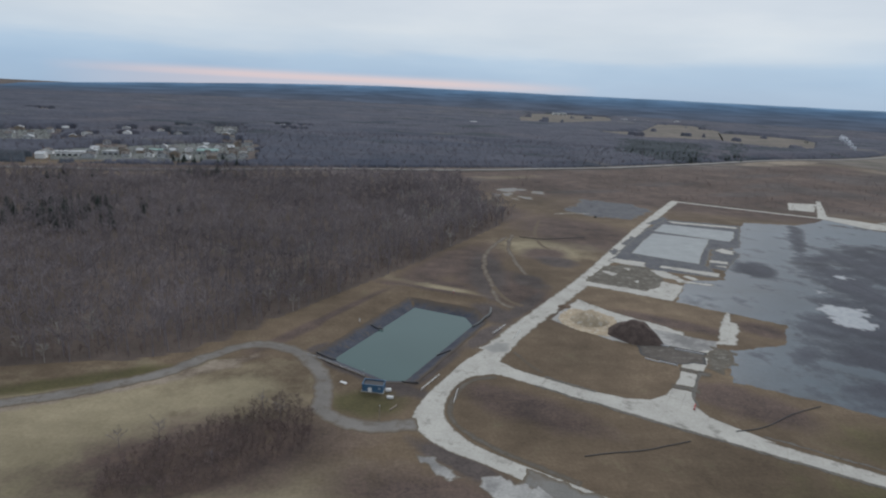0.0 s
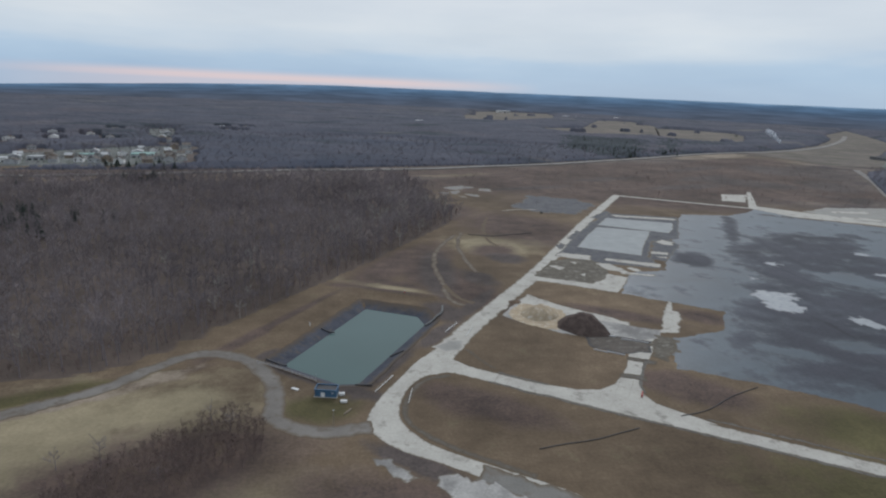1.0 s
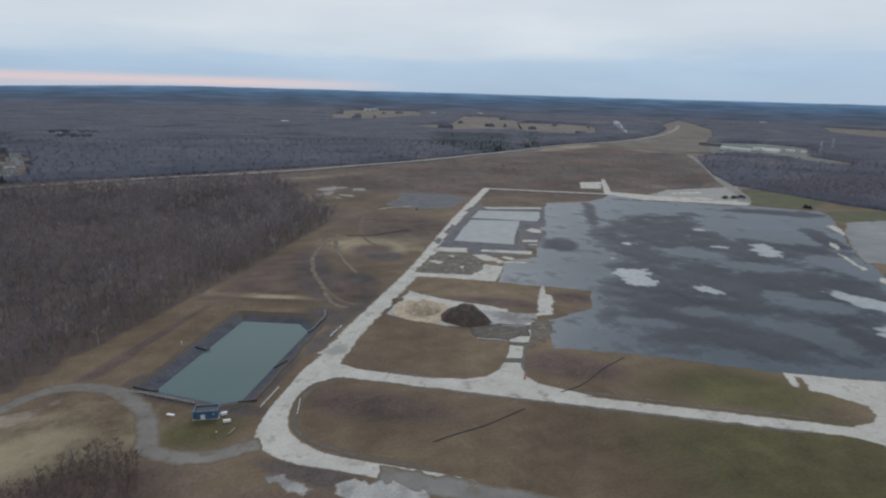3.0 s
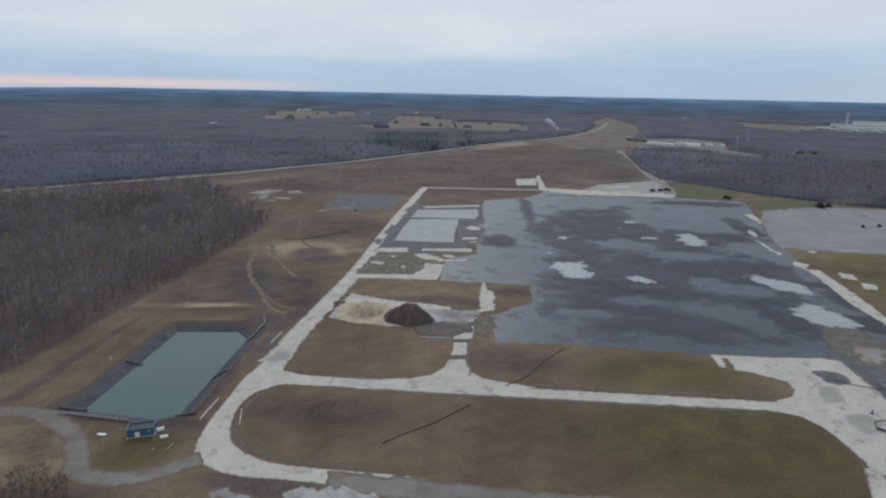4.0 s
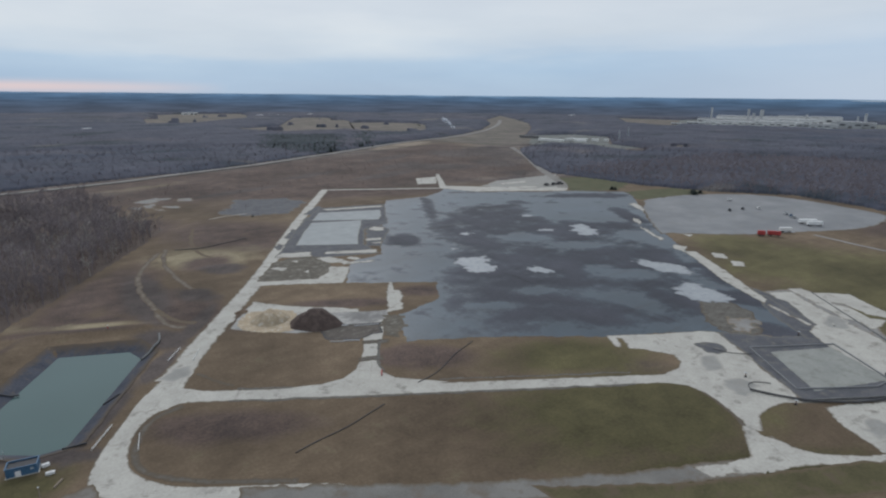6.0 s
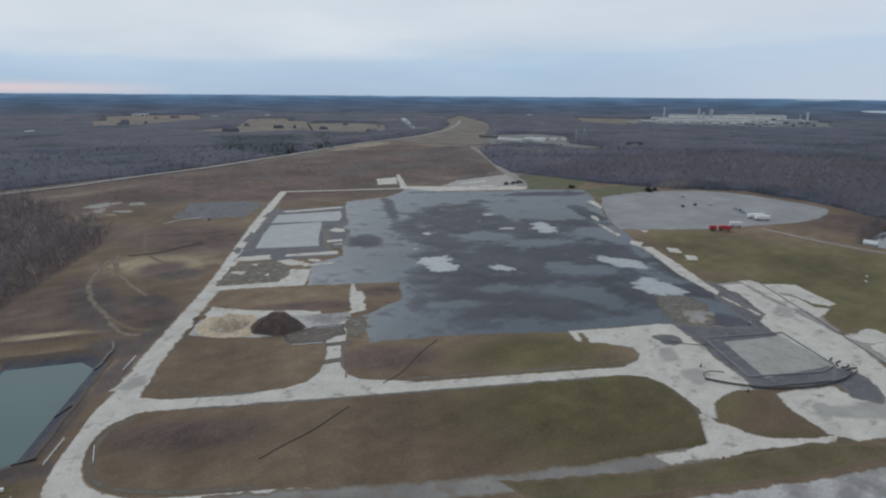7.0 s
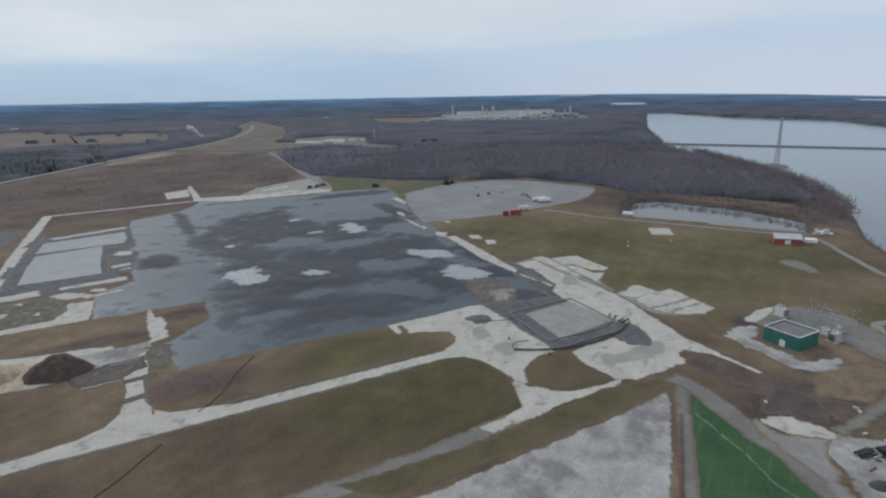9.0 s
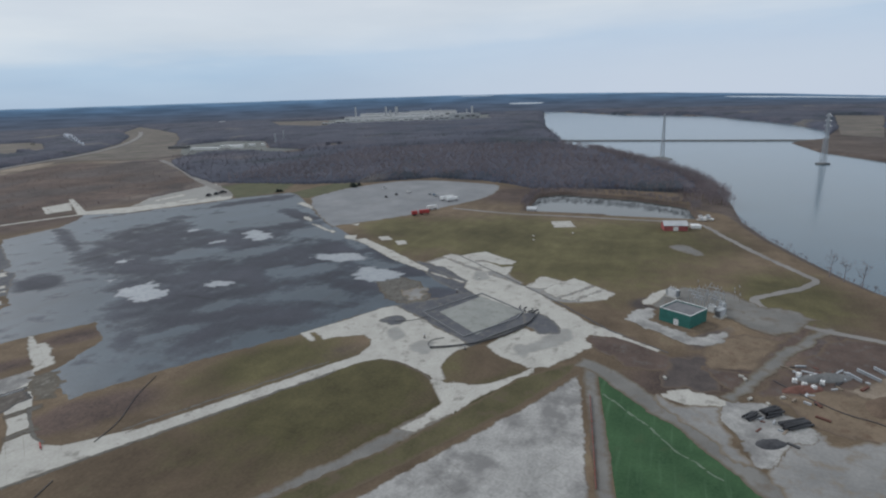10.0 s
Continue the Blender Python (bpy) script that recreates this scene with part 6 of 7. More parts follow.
def wall_run(name, pts, h, w, material, label, category="low wall"):
    """A low wall along a plan, each stretch a part of its own."""
    e = empty(name, pose(pts[0][0], pts[0][1], 0))
    for a, b in zip(pts[:-1], pts[1:]):
        bm = boxed(0, -w / 2, -0.2, math.dist(a, b), w / 2, h, 0.05)
        ob = part("wall_section", bm, material, e)
        ob.matrix_basis = pose(a[0] - pts[0][0], a[1] - pts[0][1], 0, 0, 0, math.degrees(math.atan2(b[1] - a[1], b[0] - a[0])))
    return tagged(e, label, category)


wall_run("containment_wall", [(231, 102), (209.5, 74.5), (235, 58.5), (245, 57), (264, 83), (231, 102)], 0.55, 0.4, M_LOT, "low grey concrete wall round the sunken slab")
wall_run("kerb_wall", [(205, 68), (232, 52), (246, 50)], 0.7, 0.4, M_STONE, "low dark kerb wall beside the hose")
for x, y in ((262, 96), (198, 70), (204, 90)):
    e = empty("valve_stand", pose(x, y, 0.1))
    part("stem", rod(bmesh.new(), (0, 0, 0), (0, 0, 1.6), 0.18, 0.15, 8), M_RUST, e)
    part("hand_wheel", rod(bmesh.new(), (0, 0, 1.6), (0, 0, 1.7), 0.45, 0.45, 10), M_STEEL, e)
    part("flange", rod(bmesh.new(), (0, 0, 0.0), (0, 0, 0.25), 0.5, 0.5, 10), M_DARK, e)
    tagged(e, "rusty valve stand with a hand wheel on the apron", "valve", "valve stands on the apron")


def barrier(x, y, turn, n):
    e = empty("safety_barrier", pose(x, y, on(x, y, 0.1), 0, 0, turn))
    for i in range(n):
        part("panel", boxed(i * 1.6, -0.2, 0, i * 1.6 + 1.5, 0.2, 0.9, 0.06), M_RED, e)
    return tagged(e, "row of red plastic safety barriers", "barrier")


barrier(94.5, 169, 60, 2)
M_SEAM = worn("thin_pale_turf", (0.085, 0.120, 0.080), (0.150, 0.185, 0.135), 0.4, 2.0, 0.95, 0, 0.02, under=(0.045, 0.085, 0.045))
SEAM = [(178.3, 14.2), (175.3, 11.4), (172.4, 8.7), (169.6, 6), (166.2, 2.8), (162, -0.7), (157.2, -4.2), (152.6, -8), (148.7, -11.9), (145, -15.7), (141.4, -20.2)]
for k, (a, b) in enumerate(zip(SEAM[:-1], SEAM[1:])):
    slab("turf_seam", ragged(strip([a, ((a[0] + b[0]) / 2, (a[1] + b[1]) / 2), (a[0] * 0.12 + b[0] * 0.88, a[1] * 0.12 + b[1] * 0.88)], (0.9, 0.5)), 0.7, 0.8, seed=200 + k), M_SEAM, "pale worn seam between strips of sown turf", "lawn", thick=0.1)
e = empty("silt_fence", pose(176, 18.4, 0.1))
for i in range(16):
    a, b = (-i * 3.0, -i * 0.46), (-(i + 1) * 3.0, -(i + 1) * 0.46)
    part("stake", rod(bmesh.new(), (*a, -0.2), (*a, 1.0), 0.05, 0.05, 5), M_WOOD, e)
    ob = part("mesh_panel", boxed(0, -0.02, 0.0, 3.0, 0.02, 0.85), M_RED, e)
    ob.matrix_basis = pose(*a, 0, 0, 0, 180 + 8.7)
tagged(e, "faded red silt fence along the gravel lane", "fence")

# ---- the teal building and the substation ----


def teal_building():
    e = empty("control_building", pose(254.4, -11.8, 0.03, 0, 0, -31))
    X, Y, H = 6.75, 7.2, 5.8
    wall = bmesh.new()
    for a in ((-X, -Y, 0, -X + 0.25, Y, H), (X - 0.25, -Y, 0, X, Y, H), (-X + 0.25, -Y, 0, X - 0.25, -Y + 0.25, H), (-X + 0.25, Y - 0.25, 0, X - 0.25, Y, H)):
        box(wall, *a)
    part("wall", wall, M_TEAL, e, "teal sheet-metal wall")
    part("roof", boxed(-X + 0.25, -Y + 0.25, H - 0.6, X - 0.25, Y - 0.25, H - 0.4), M_ROOF, e, "flat grey felt roof")
    for a in ((-X - 0.1, -Y - 0.1, H, -X + 0.2, Y + 0.1, H + 0.25), (X - 0.2, -Y - 0.1, H, X + 0.1, Y + 0.1, H + 0.25),
              (-X + 0.2, -Y - 0.1, H, X - 0.2, -Y + 0.2, H + 0.25), (-X + 0.2, Y - 0.2, H, X - 0.2, Y + 0.1, H + 0.25)):
        part("parapet_trim", boxed(*a), M_WHITE, e, "white parapet trim")
    for i in range(12):
        y = -Y + 0.6 + i * 1.19
        part("wall_rib", boxed(-X - 0.06, y - 0.06, 0.1, -X, y + 0.06, H - 0.05), M_TEAL, e)
    for i in range(11):
        x = -X + 0.7 + i * 1.2
        part("wall_rib", boxed(x - 0.06, -Y - 0.06, 0.1, x + 0.06, -Y, H - 0.05), M_TEAL, e)
    door = part("door", boxed(-X - 0.12, -1.9, 0.0, -X - 0.04, 0.3, 2.7, 0.02), M_WHITE, e, "pale double door")
    part("handle", boxed(-X - 0.2, -0.9, 1.1, -X - 0.12, -0.7, 1.3), M_DARK, door)
    part("lamp", boxed(-X - 0.3, -1.0, 3.2, -X - 0.05, -0.6, 3.4, 0.03), M_STEEL, e)
    return tagged(e, "teal metal control building with a white-trimmed flat roof", "building")


teal_building()


def transformer(x, y, turn, s, fins, paint=M_CLAD):
    e = empty("transformer", pose(x, y, 0.1, 0, 0, turn) @ Matrix.Diagonal((s, s, s, 1)))
    part("plinth", boxed(-2.6, -1.8, -0.2, 2.6, 1.8, 0.3, 0.05), M_CONC, e)
    part("tank", boxed(-1.9, -1.1, 0.3, 1.9, 1.1, 3.4, 0.12), paint, e, "pale steel tank")
    for i in range(fins):
        y0 = -1.0 + i * 2.0 / max(1, fins - 1)
        part("cooling_fin", boxed(1.95, y0 - 0.05, 0.6, 2.6, y0 + 0.05, 3.1), M_STEEL, e)
        part("cooling_fin", boxed(-2.6, y0 - 0.05, 0.6, -1.95, y0 + 0.05, 3.1), M_STEEL, e)
    for i in (-1, 0, 1):
        b = part("bushing", rod(bmesh.new(), (i * 1.1, 0, 3.4), (i * 1.1, 0, 4.8), 0.2, 0.1, 8), M_WHITE, e)
        part("terminal", rod(bmesh.new(), (i * 1.1, 0, 4.8), (i * 1.1, 0, 5.05), 0.06, 0.06, 6), M_STEEL, b)
    part("conservator", rod(bmesh.new(), (-1.4, 0.9, 3.9), (1.4, 0.9, 3.9), 0.35, 0.35, 10), M_CLAD, e)
    return tagged(e, "pale grey transformer with cooling fins and bushings", "transformer", "transformers of the substation")


transformer(285, -8, 58, 1.15, 6, M_WHITE)
transformer(263.5, -27.5, -31, 1.1, 7)
transformer(269.5, -24.5, 58, 0.8, 5, M_WHITE)
transformer(274, -29, -31, 0.8, 5)


def switch_frame(x, y, turn, w, h):
    e = empty("switch_frame", pose(x, y, 0.05, 0, 0, turn))
    for s in (-1, 1):
        for d in (-0.25, 0.25):
            part("leg", rod(bmesh.new(), (s * w / 2 + d, 0, -0.1), (s * w / 2, 0, h), 0.09, 0.06, 5), M_STEEL, e)
        for k in range(4):
            z = h * (k + 0.5) / 4.5
            part("brace", rod(bmesh.new(), (s * w / 2 - 0.2, 0, z), (s * w / 2 + 0.2, 0, z + h / 6), 0.04, 0.04, 4), M_STEEL, e)
    part("beam", boxed(-w / 2 - 0.4, -0.15, h, w / 2 + 0.4, 0.15, h + 0.3, 0.02), M_STEEL, e)
    for i in range(3):
        u = (i - 1) * w * 0.36
        ins = part("insulator", rod(bmesh.new(), (u, 0, h + 0.3), (u, 0, h + 1.5), 0.15, 0.11, 8), M_CLAD, e)
        part("insulator_cap", rod(bmesh.new(), (u, 0, h + 1.5), (u, 0, h + 1.65), 0.2, 0.2, 8), M_STEEL, ins)
    return tagged(e, "galvanised steel switchgear frame with white insulators", "switchgear", "switchgear frames of the substation")


first = switch_frame(270, -19, 58, 5.0, 5.2)
for x, y, a in ((275, -18, 58), (280, -17, 58), (271, -26, 58), (277, -24, 58), (284, -21, 58), (281, -28, 58), (288, -26, 58)):
    copy_thing(first, pose(x, y, 0.05, 0, 0, a))
lamp_first = None
for i, (x, y) in enumerate(((303, -20), (300.5, -26), (297, -23), (294.5, -30), (290, -35.5), (299.5, -38.5), (295.5, -36), (287, -37.5))):
    e = empty("insulator_post", pose(x, y, 0.0))
    part("post", rod(bmesh.new(), (0, 0, -0.2), (0, 0, 3.4), 0.10, 0.08, 6), M_WOOD, e)
    part("cross_arm", boxed(-1.1, -0.08, 3.0, 1.1, 0.08, 3.2), M_WOOD, e)
    for u in (-0.95, 0, 0.95):
        part("insulator", rod(bmesh.new(), (u, 0, 3.2), (u, 0, 3.9), 0.13, 0.08, 7), M_CLAD, e)
    tagged(e, "short timber post with pale insulators on its cross arm", "post", "insulator posts behind the substation")

# ---- the storage yard ----


def pipe_stack(x, y, turn, length, rows, r, material, label):
    e = empty("pipe_stack", pose(x, y, 0.12, 0, 0, turn))
    rs = random.Random(int(x * 10))
    for k, n in enumerate(rows):
        for i in range(n):
            yy = (i - (n - 1) / 2) * r * 2.05
            sh, sk = rs.uniform(-1.1, 1.1), rs.uniform(-0.35, 0.35)
            part("pipe", rod(bmesh.new(), (-length / 2 + sh, yy - sk, r + k * r * 1.75), (length / 2 + sh, yy + sk, r + k * r * 1.75), r, r, 8), material, e)
    part("bearer", boxed(-length * 0.3 - 0.1, -len(rows) * r - r * rows[0], -0.05, -length * 0.3 + 0.1, r * rows[0] + r, 0.05), M_WOOD, e)
    part("bearer", boxed(length * 0.3 - 0.1, -r * rows[0] - r, -0.05, length * 0.3 + 0.1, r * rows[0] + r, 0.05), M_WOOD, e)
    return tagged(e, label, "pipe stack", "pipe stacks in the yard")


pipe_stack(177.5, -30, -38, 5.5, (5, 3), 0.32, M_DARK, "stack of black plastic pipes on the yard")
pipe_stack(181.5, -36, -50, 6.0, (6, 5, 3), 0.36, M_DARK, "tall stack of black plastic pipes on the yard")
pipe_stack(176.3, -41.5, -55, 9.0, (6, 4), 0.36, M_DARK, "long stack of black plastic pipes on the yard")
heap("rubble_mound", 163.5, -33.5, 4.6, 2.6, 0.9, M_DARK, "low dark heap of scrap on the yard floor", "heap", 21, -60, 0.1)
heap("rubble_mound", 212, -57, 10, 3.4, 1.8, M_STONE, "long grey heap of rubble and scrap", "heap", 22, -68, 0.0)
heap("brick_mound", 201, -48, 7.5, 2.8, 1.0, M_RUST, "low rusty-red heap of broken brick", "heap", 23, -62, 0.0)
heap("spoil_mound", 196, -70, 9, 5, 1.6, M_SOIL, "low brown heap of bare earth", "heap", 24, -30, 0.0)
heap("spoil_mound", 172, -72, 6, 4, 1.2, M_SAND, "low pale heap of sand", "heap", 25, -30, 0.0)
for i, (x, y) in enumerate(((211.5, -48.7), (210.6, -52.3), (207.2, -54.9), (206, -46.5), (204, -49), (202.5, -51.5))):
    e = empty("storage_tank", pose(x, y, 0.0, 0, 0, -40 + 13 * i))
    part("cage", boxed(-0.75, -0.75, 0, 0.75, 0.75, 0.18, 0.03), M_STEEL, e)
    part("tank", boxed(-0.7, -0.7, 0.18, 0.7, 0.7, 1.45, 0.14), M_WHITE, e)
    part("lid", rod(bmesh.new(), (0, 0, 1.45), (0, 0, 1.53), 0.2, 0.2, 9), M_DARK, e)
    tagged(e, "white plastic storage tank beside the rubble heap", "tank", "storage tanks in the yard")
for x, y, s, a in ((218, -71, 9, 35), (215, -66, 6, 30), (222, -76, 7, 28)):
    e = empty("steel_beam", pose(x, y, 0.15, 0, 0, a))
    part("top_flange", boxed(-s / 2, -0.35, 0.85, s / 2, 0.35, 0.95), M_STEEL, e)
    part("web", boxed(-s / 2, -0.06, 0.1, s / 2, 0.06, 0.85), M_STEEL, e)
    part("bottom_flange", boxed(-s / 2, -0.35, 0.0, s / 2, 0.35, 0.1), M_STEEL, e)
    tagged(e, "long pale steel beam lying in the yard", "beam", "steel beams in the yard")
for x, y, a in ((187, -36, 20), (189, -31, -40), (203, -31, 15), (193, -41, -50), (196, -5, 20), (205, -30, 60)):
    block(x, y, 1.7, 0.9, 0.7, a, M_CONC, "pale concrete block lying at the yard's edge", up=0.0)
rs_j = random.Random(31)
for i in range(46):
    if i < 26:
        x, y = 213 + rs_j.gauss(0, 5), -58 + rs_j.gauss(0, 6)
    elif i < 36:
        x, y = 176 + rs_j.gauss(0, 5), -36 + rs_j.gauss(0, 5)
    else:
        x, y = 196 + rs_j.gauss(0, 9), -52 + rs_j.gauss(0, 9)
    lng, tall = rs_j.uniform(1.2, 4.5), rs_j.uniform(0.12, 0.7)
    block(x, y, lng, rs_j.uniform(0.3, 1.0), tall, rs_j.uniform(0, 180), (M_WOOD, M_STEEL, M_DARK, M_RUST, M_CLAD)[i % 5],
          ("weathered timber baulk dumped in the yard", "galvanised sheet dumped in the yard", "black scrap lying in the yard", "rusty scrap lying in the yard", "pale panel dumped in the yard")[i % 5],
          ("timber_baulk", "metal_sheet", "rubber_scrap", "rusty_scrap", "wall_panel")[i % 5], 0.02, "scrap")
pipe_run("yard_cable", [(205, -40), (196, -48), (188, -57), (184, -66), (176, -74)], 0.16, M_DARK, "dark hose lying across the yard", "hose", 0.0)

# ---- barn, lagoon and lot ----


def gabled(name, x, y, turn, w, d, h, rise, wall_mat, roof_mat, label, category, door=True, windows=2, group="", chimney=False):
    """A gabled building; its front looks down -y before the turn."""
    e = empty(name, pose(x, y, on(x, y), 0, 0, turn))
    t = 0.2
    wall = bmesh.new()
    for a in ((-w / 2, -d / 2, 0, w / 2, -d / 2 + t, h), (-w / 2, d / 2 - t, 0, w / 2, d / 2, h), (-w / 2, -d / 2 + t, 0, -w / 2 + t, d / 2 - t, h), (w / 2 - t, -d / 2 + t, 0, w / 2, d / 2 - t, h)):
        box(wall, *a)
    for s in (-1, 1):
        y0, y1 = s * d / 2, s * (d / 2 - t)
        q = [wall.verts.new(p) for p in ((-w / 2, y0, h), (w / 2, y0, h), (0, y0, h + rise), (-w / 2, y1, h), (w / 2, y1, h), (0, y1, h + rise))]
        for f in ((0, 1, 2), (5, 4, 3), (0, 2, 5, 3), (1, 4, 5, 2)):
            wall.faces.new([q[i] for i in f])
    bmesh.ops.recalc_face_normals(wall, faces=wall.faces)
    part("wall", wall, wall_mat, e)
    o = 0.4
    for s in (-1, 1):
        bm = bmesh.new()
        pr = []
        for yy in (-d / 2 - o, d / 2 + o):
            for px, pz in ((0, h + rise + 0.02), (s * (w / 2 + o), h - rise * o / (w / 2)), (s * (w / 2 + o), h - rise * o / (w / 2) + 0.22), (0, h + rise + 0.26)):
                pr.append(bm.verts.new((px, yy, pz)))
        for f in ((0, 1, 2, 3), (7, 6, 5, 4), (0, 4, 5, 1), (1, 5, 6, 2), (2, 6, 7, 3), (3, 7, 4, 0)):
            bm.faces.new([pr[i] for i in f])
        bmesh.ops.recalc_face_normals(bm, faces=bm.faces)
        r = part("roof", bm, roof_mat, e)
    if door:
        dw, dh = (min(3.4, w * 0.25), min(3.2, h * 0.8)) if category == "barn" else (1.1, 2.1)
        dd = part("door", boxed(-dw / 2, -d / 2 - 0.07, 0.05, dw / 2, -d / 2 - 0.003, dh, 0.02), M_WHITE, e)
    for i in range(windows):
        u = (i - (windows - 1) / 2) * w * 0.62 if windows > 1 else w * 0.3
        wd = part("window", boxed(u - 0.6, -d / 2 - 0.05, h * 0.42, u + 0.6, -d / 2 - 0.003, h * 0.8), M_GLASS, e)
        part("frame", boxed(u - 0.7, -d / 2 - 0.08, h * 0.42 - 0.12, u + 0.7, -d / 2 - 0.002, h * 0.42 - 0.01), M_WHITE, wd)
    if chimney:
        part("chimney", boxed(w * 0.2, -0.4, h + rise * 0.4, w * 0.2 + 0.8, 0.4, h + rise + 1.1, 0.03), M_RUST, e)
    return tagged(e, label, category, group)


barn = gabled("barn", 436, -9.5, 192, 11, 16, 3.8, 2.4, M_BARN, M_TINROOF, "faded red barn with a pale tin roof and white doors", "barn", False, 0)
barn_door = part("door", boxed(5.503, -1.7, 0.05, 5.58, 1.7, 3.0, 0.02), M_WHITE, barn, "white double door")
part("handle", boxed(5.58, -0.2, 1.2, 5.66, 0.2, 1.3), M_DARK, barn_door)
block(443, -24, 7, 5, 2.6, -78, M_WHITE, "white low lean-to beside the barn", "lean_to", category="shed")
gabled("boat_house", 497, 108, 8, 9, 8, 4.0, 1.6, M_WHITE, M_TINROOF, "white boat house at the end of the lagoon", "boat house", True, 1)


def boat(x, y, turn, s):
    e = empty("boat", pose(x, y, on(x, y, 0.4), 0, 0, turn) @ Matrix.Diagonal((s, s, s, 1)))
    bm = bmesh.new()
    ring = []
    for u, w, z in ((-3, 1.1, 0.1), (-1, 1.25, 0.0), (1.2, 1.05, 0.05), (3.2, 0.08, 0.5)):
        ring.append([bm.verts.new(p) for p in ((u, -w * 0.55, z), (u, w * 0.55, z), (u, w, 1.1 + z * 0.5), (u, -w, 1.1 + z * 0.5))])
    for a, b in zip(ring[:-1], ring[1:]):
        for i in range(4):
            bm.faces.new((a[i], b[i], b[(i + 1) % 4], a[(i + 1) % 4]))
    bm.faces.new(ring[0][::-1])
    bm.faces.new(ring[-1])
    bmesh.ops.recalc_face_normals(bm, faces=bm.faces)
    part("hull", bm, M_WHITE, e)
    part("cabin", boxed(-1.2, -0.75, 1.1, 1.0, 0.75, 2.0, 0.15), M_CLAD, e)
    part("windscreen", boxed(1.0, -0.7, 1.2, 1.06, 0.7, 1.8), M_GLASS, e)
    part("cradle", boxed(-1.6, -0.9, -0.4, 1.4, 0.9, 0.05, 0.03), M_WOOD, e)
    return tagged(e, "white motor boat on a timber cradle by the lagoon", "boat", "boats by the lagoon")


for x, y, a, s in ((476, -29, 20, 1.3), (472, -34, 60, 1.3), (480, -34, -30, 1.2), (468, -29, 100, 1.1)):
    boat(x, y, a, s)


def car(x, y, turn, paint, label, s=1.0, group="vehicles on the lot"):
    e = empty("car", pose(x, y, on(x, y, 0.3), 0, 0, turn) @ Matrix.Diagonal((s, s, s, 1)))
    part("body", boxed(-2.2, -0.9, 0.35, 2.2, 0.9, 0.95, 0.14), paint, e)
    cab = boxed(-1.3, -0.8, 0.95, 0.9, 0.8, 1.5, 0.22)
    part("cabin", cab, M_GLASS, e, "dark glazed cabin")
    part("roof", boxed(-1.0, -0.68, 1.5, 0.6, 0.68, 1.56, 0.02), paint, e)
    for u in (-1.4, 1.4):
        for v in (-0.9, 0.9):
            w = part("wheel", rod(bmesh.new(), (u, v - 0.11, 0.34), (u, v + 0.11, 0.34), 0.34, 0.34, 12), M_DARK, e)
    return tagged(e, label, "car", group)


for x, y, a, m, l in ((517, 262, 30, M_DARK, "dark parked car on the gravel lot"), (533, 258, 10, M_DARK, "dark parked car on the gravel lot"), (549, 251, 60, M_WHITE, "white parked car on the gravel lot"),
                      (542, 224, 40, M_CLAD, "pale parked car on the gravel lot"), (531, 213, 80, M_CLAD, "pale parked car on the gravel lot"), (538, 218, 20, M_BLUE, "blue parked car on the gravel lot"),
                      (570, 290, 0, M_WHITE, "white parked car on the gravel lot"), (487, 462, 20, M_DARK, "dark parked truck on the far road"), (497, 460, 10, M_DARK, "dark parked truck on the far road"),
                      (508, 461, -20, M_DARK, "dark parked truck on the far road")):
    car(x, y, a, m, l, 1.9 if "truck" in l else 1.25)


def trailer(x, y, turn, L, paint, label):
    e = empty("trailer", pose(x, y, on(x, y, 0.3), 0, 0, turn))
    part("box", boxed(-L / 2, -1.3, 1.1, L / 2, 1.3, 3.8, 0.06), paint, e)
    part("chassis", boxed(-L / 2, -0.6, 0.7, L / 2, 0.6, 1.1), M_DARK, e)
    for u in (-L / 2 + 1.2, -L / 2 + 2.5, L / 2 - 1.5):
        for v in (-1.1, 1.1):
            part("wheel", rod(bmesh.new(), (u, v - 0.15, 0.5), (u, v + 0.15, 0.5), 0.5, 0.5, 12), M_DARK, e)
    return tagged(e, label, "trailer", "trailers at the lot's edge")


trailer(447, 191, -50, 9, M_RED, "red box trailer parked at the edge of the lot")
trailer(440, 197, -48, 5, M_RED, "short red trailer parked at the edge of the lot")
trailer(467.5, 192, -40, 9, M_WHITE, "white box trailer parked at the edge of the lot")
trailer(516, 196, -35, 14, M_WHITE, "long white trailer parked on the lot")
trailer(512, 189, -38, 12, M_WHITE, "long white trailer parked on the lot")
for x, y in ((391.9, 83.9), (380.6, 81.4), (407, 58.4), (288, 92)):
    block(x, y, 2.4, 1.0, 0.5, 30, M_CONC, "pale slab piece lying in the meadow", "slab_piece", category="rubble")
for x, y in ((371, 482), (385, 475), (396, 468), (404, 463)):
    slab("pavement_dark_mat", ragged([(x - 6, y + 1), (x - 3, y + 5), (x + 6, y - 1), (x + 3, y - 5)], 0.5, 2, seed=x), M_MUD, "dark wet patch on the far road", thick=0.12)

# ---- the river crossing ----


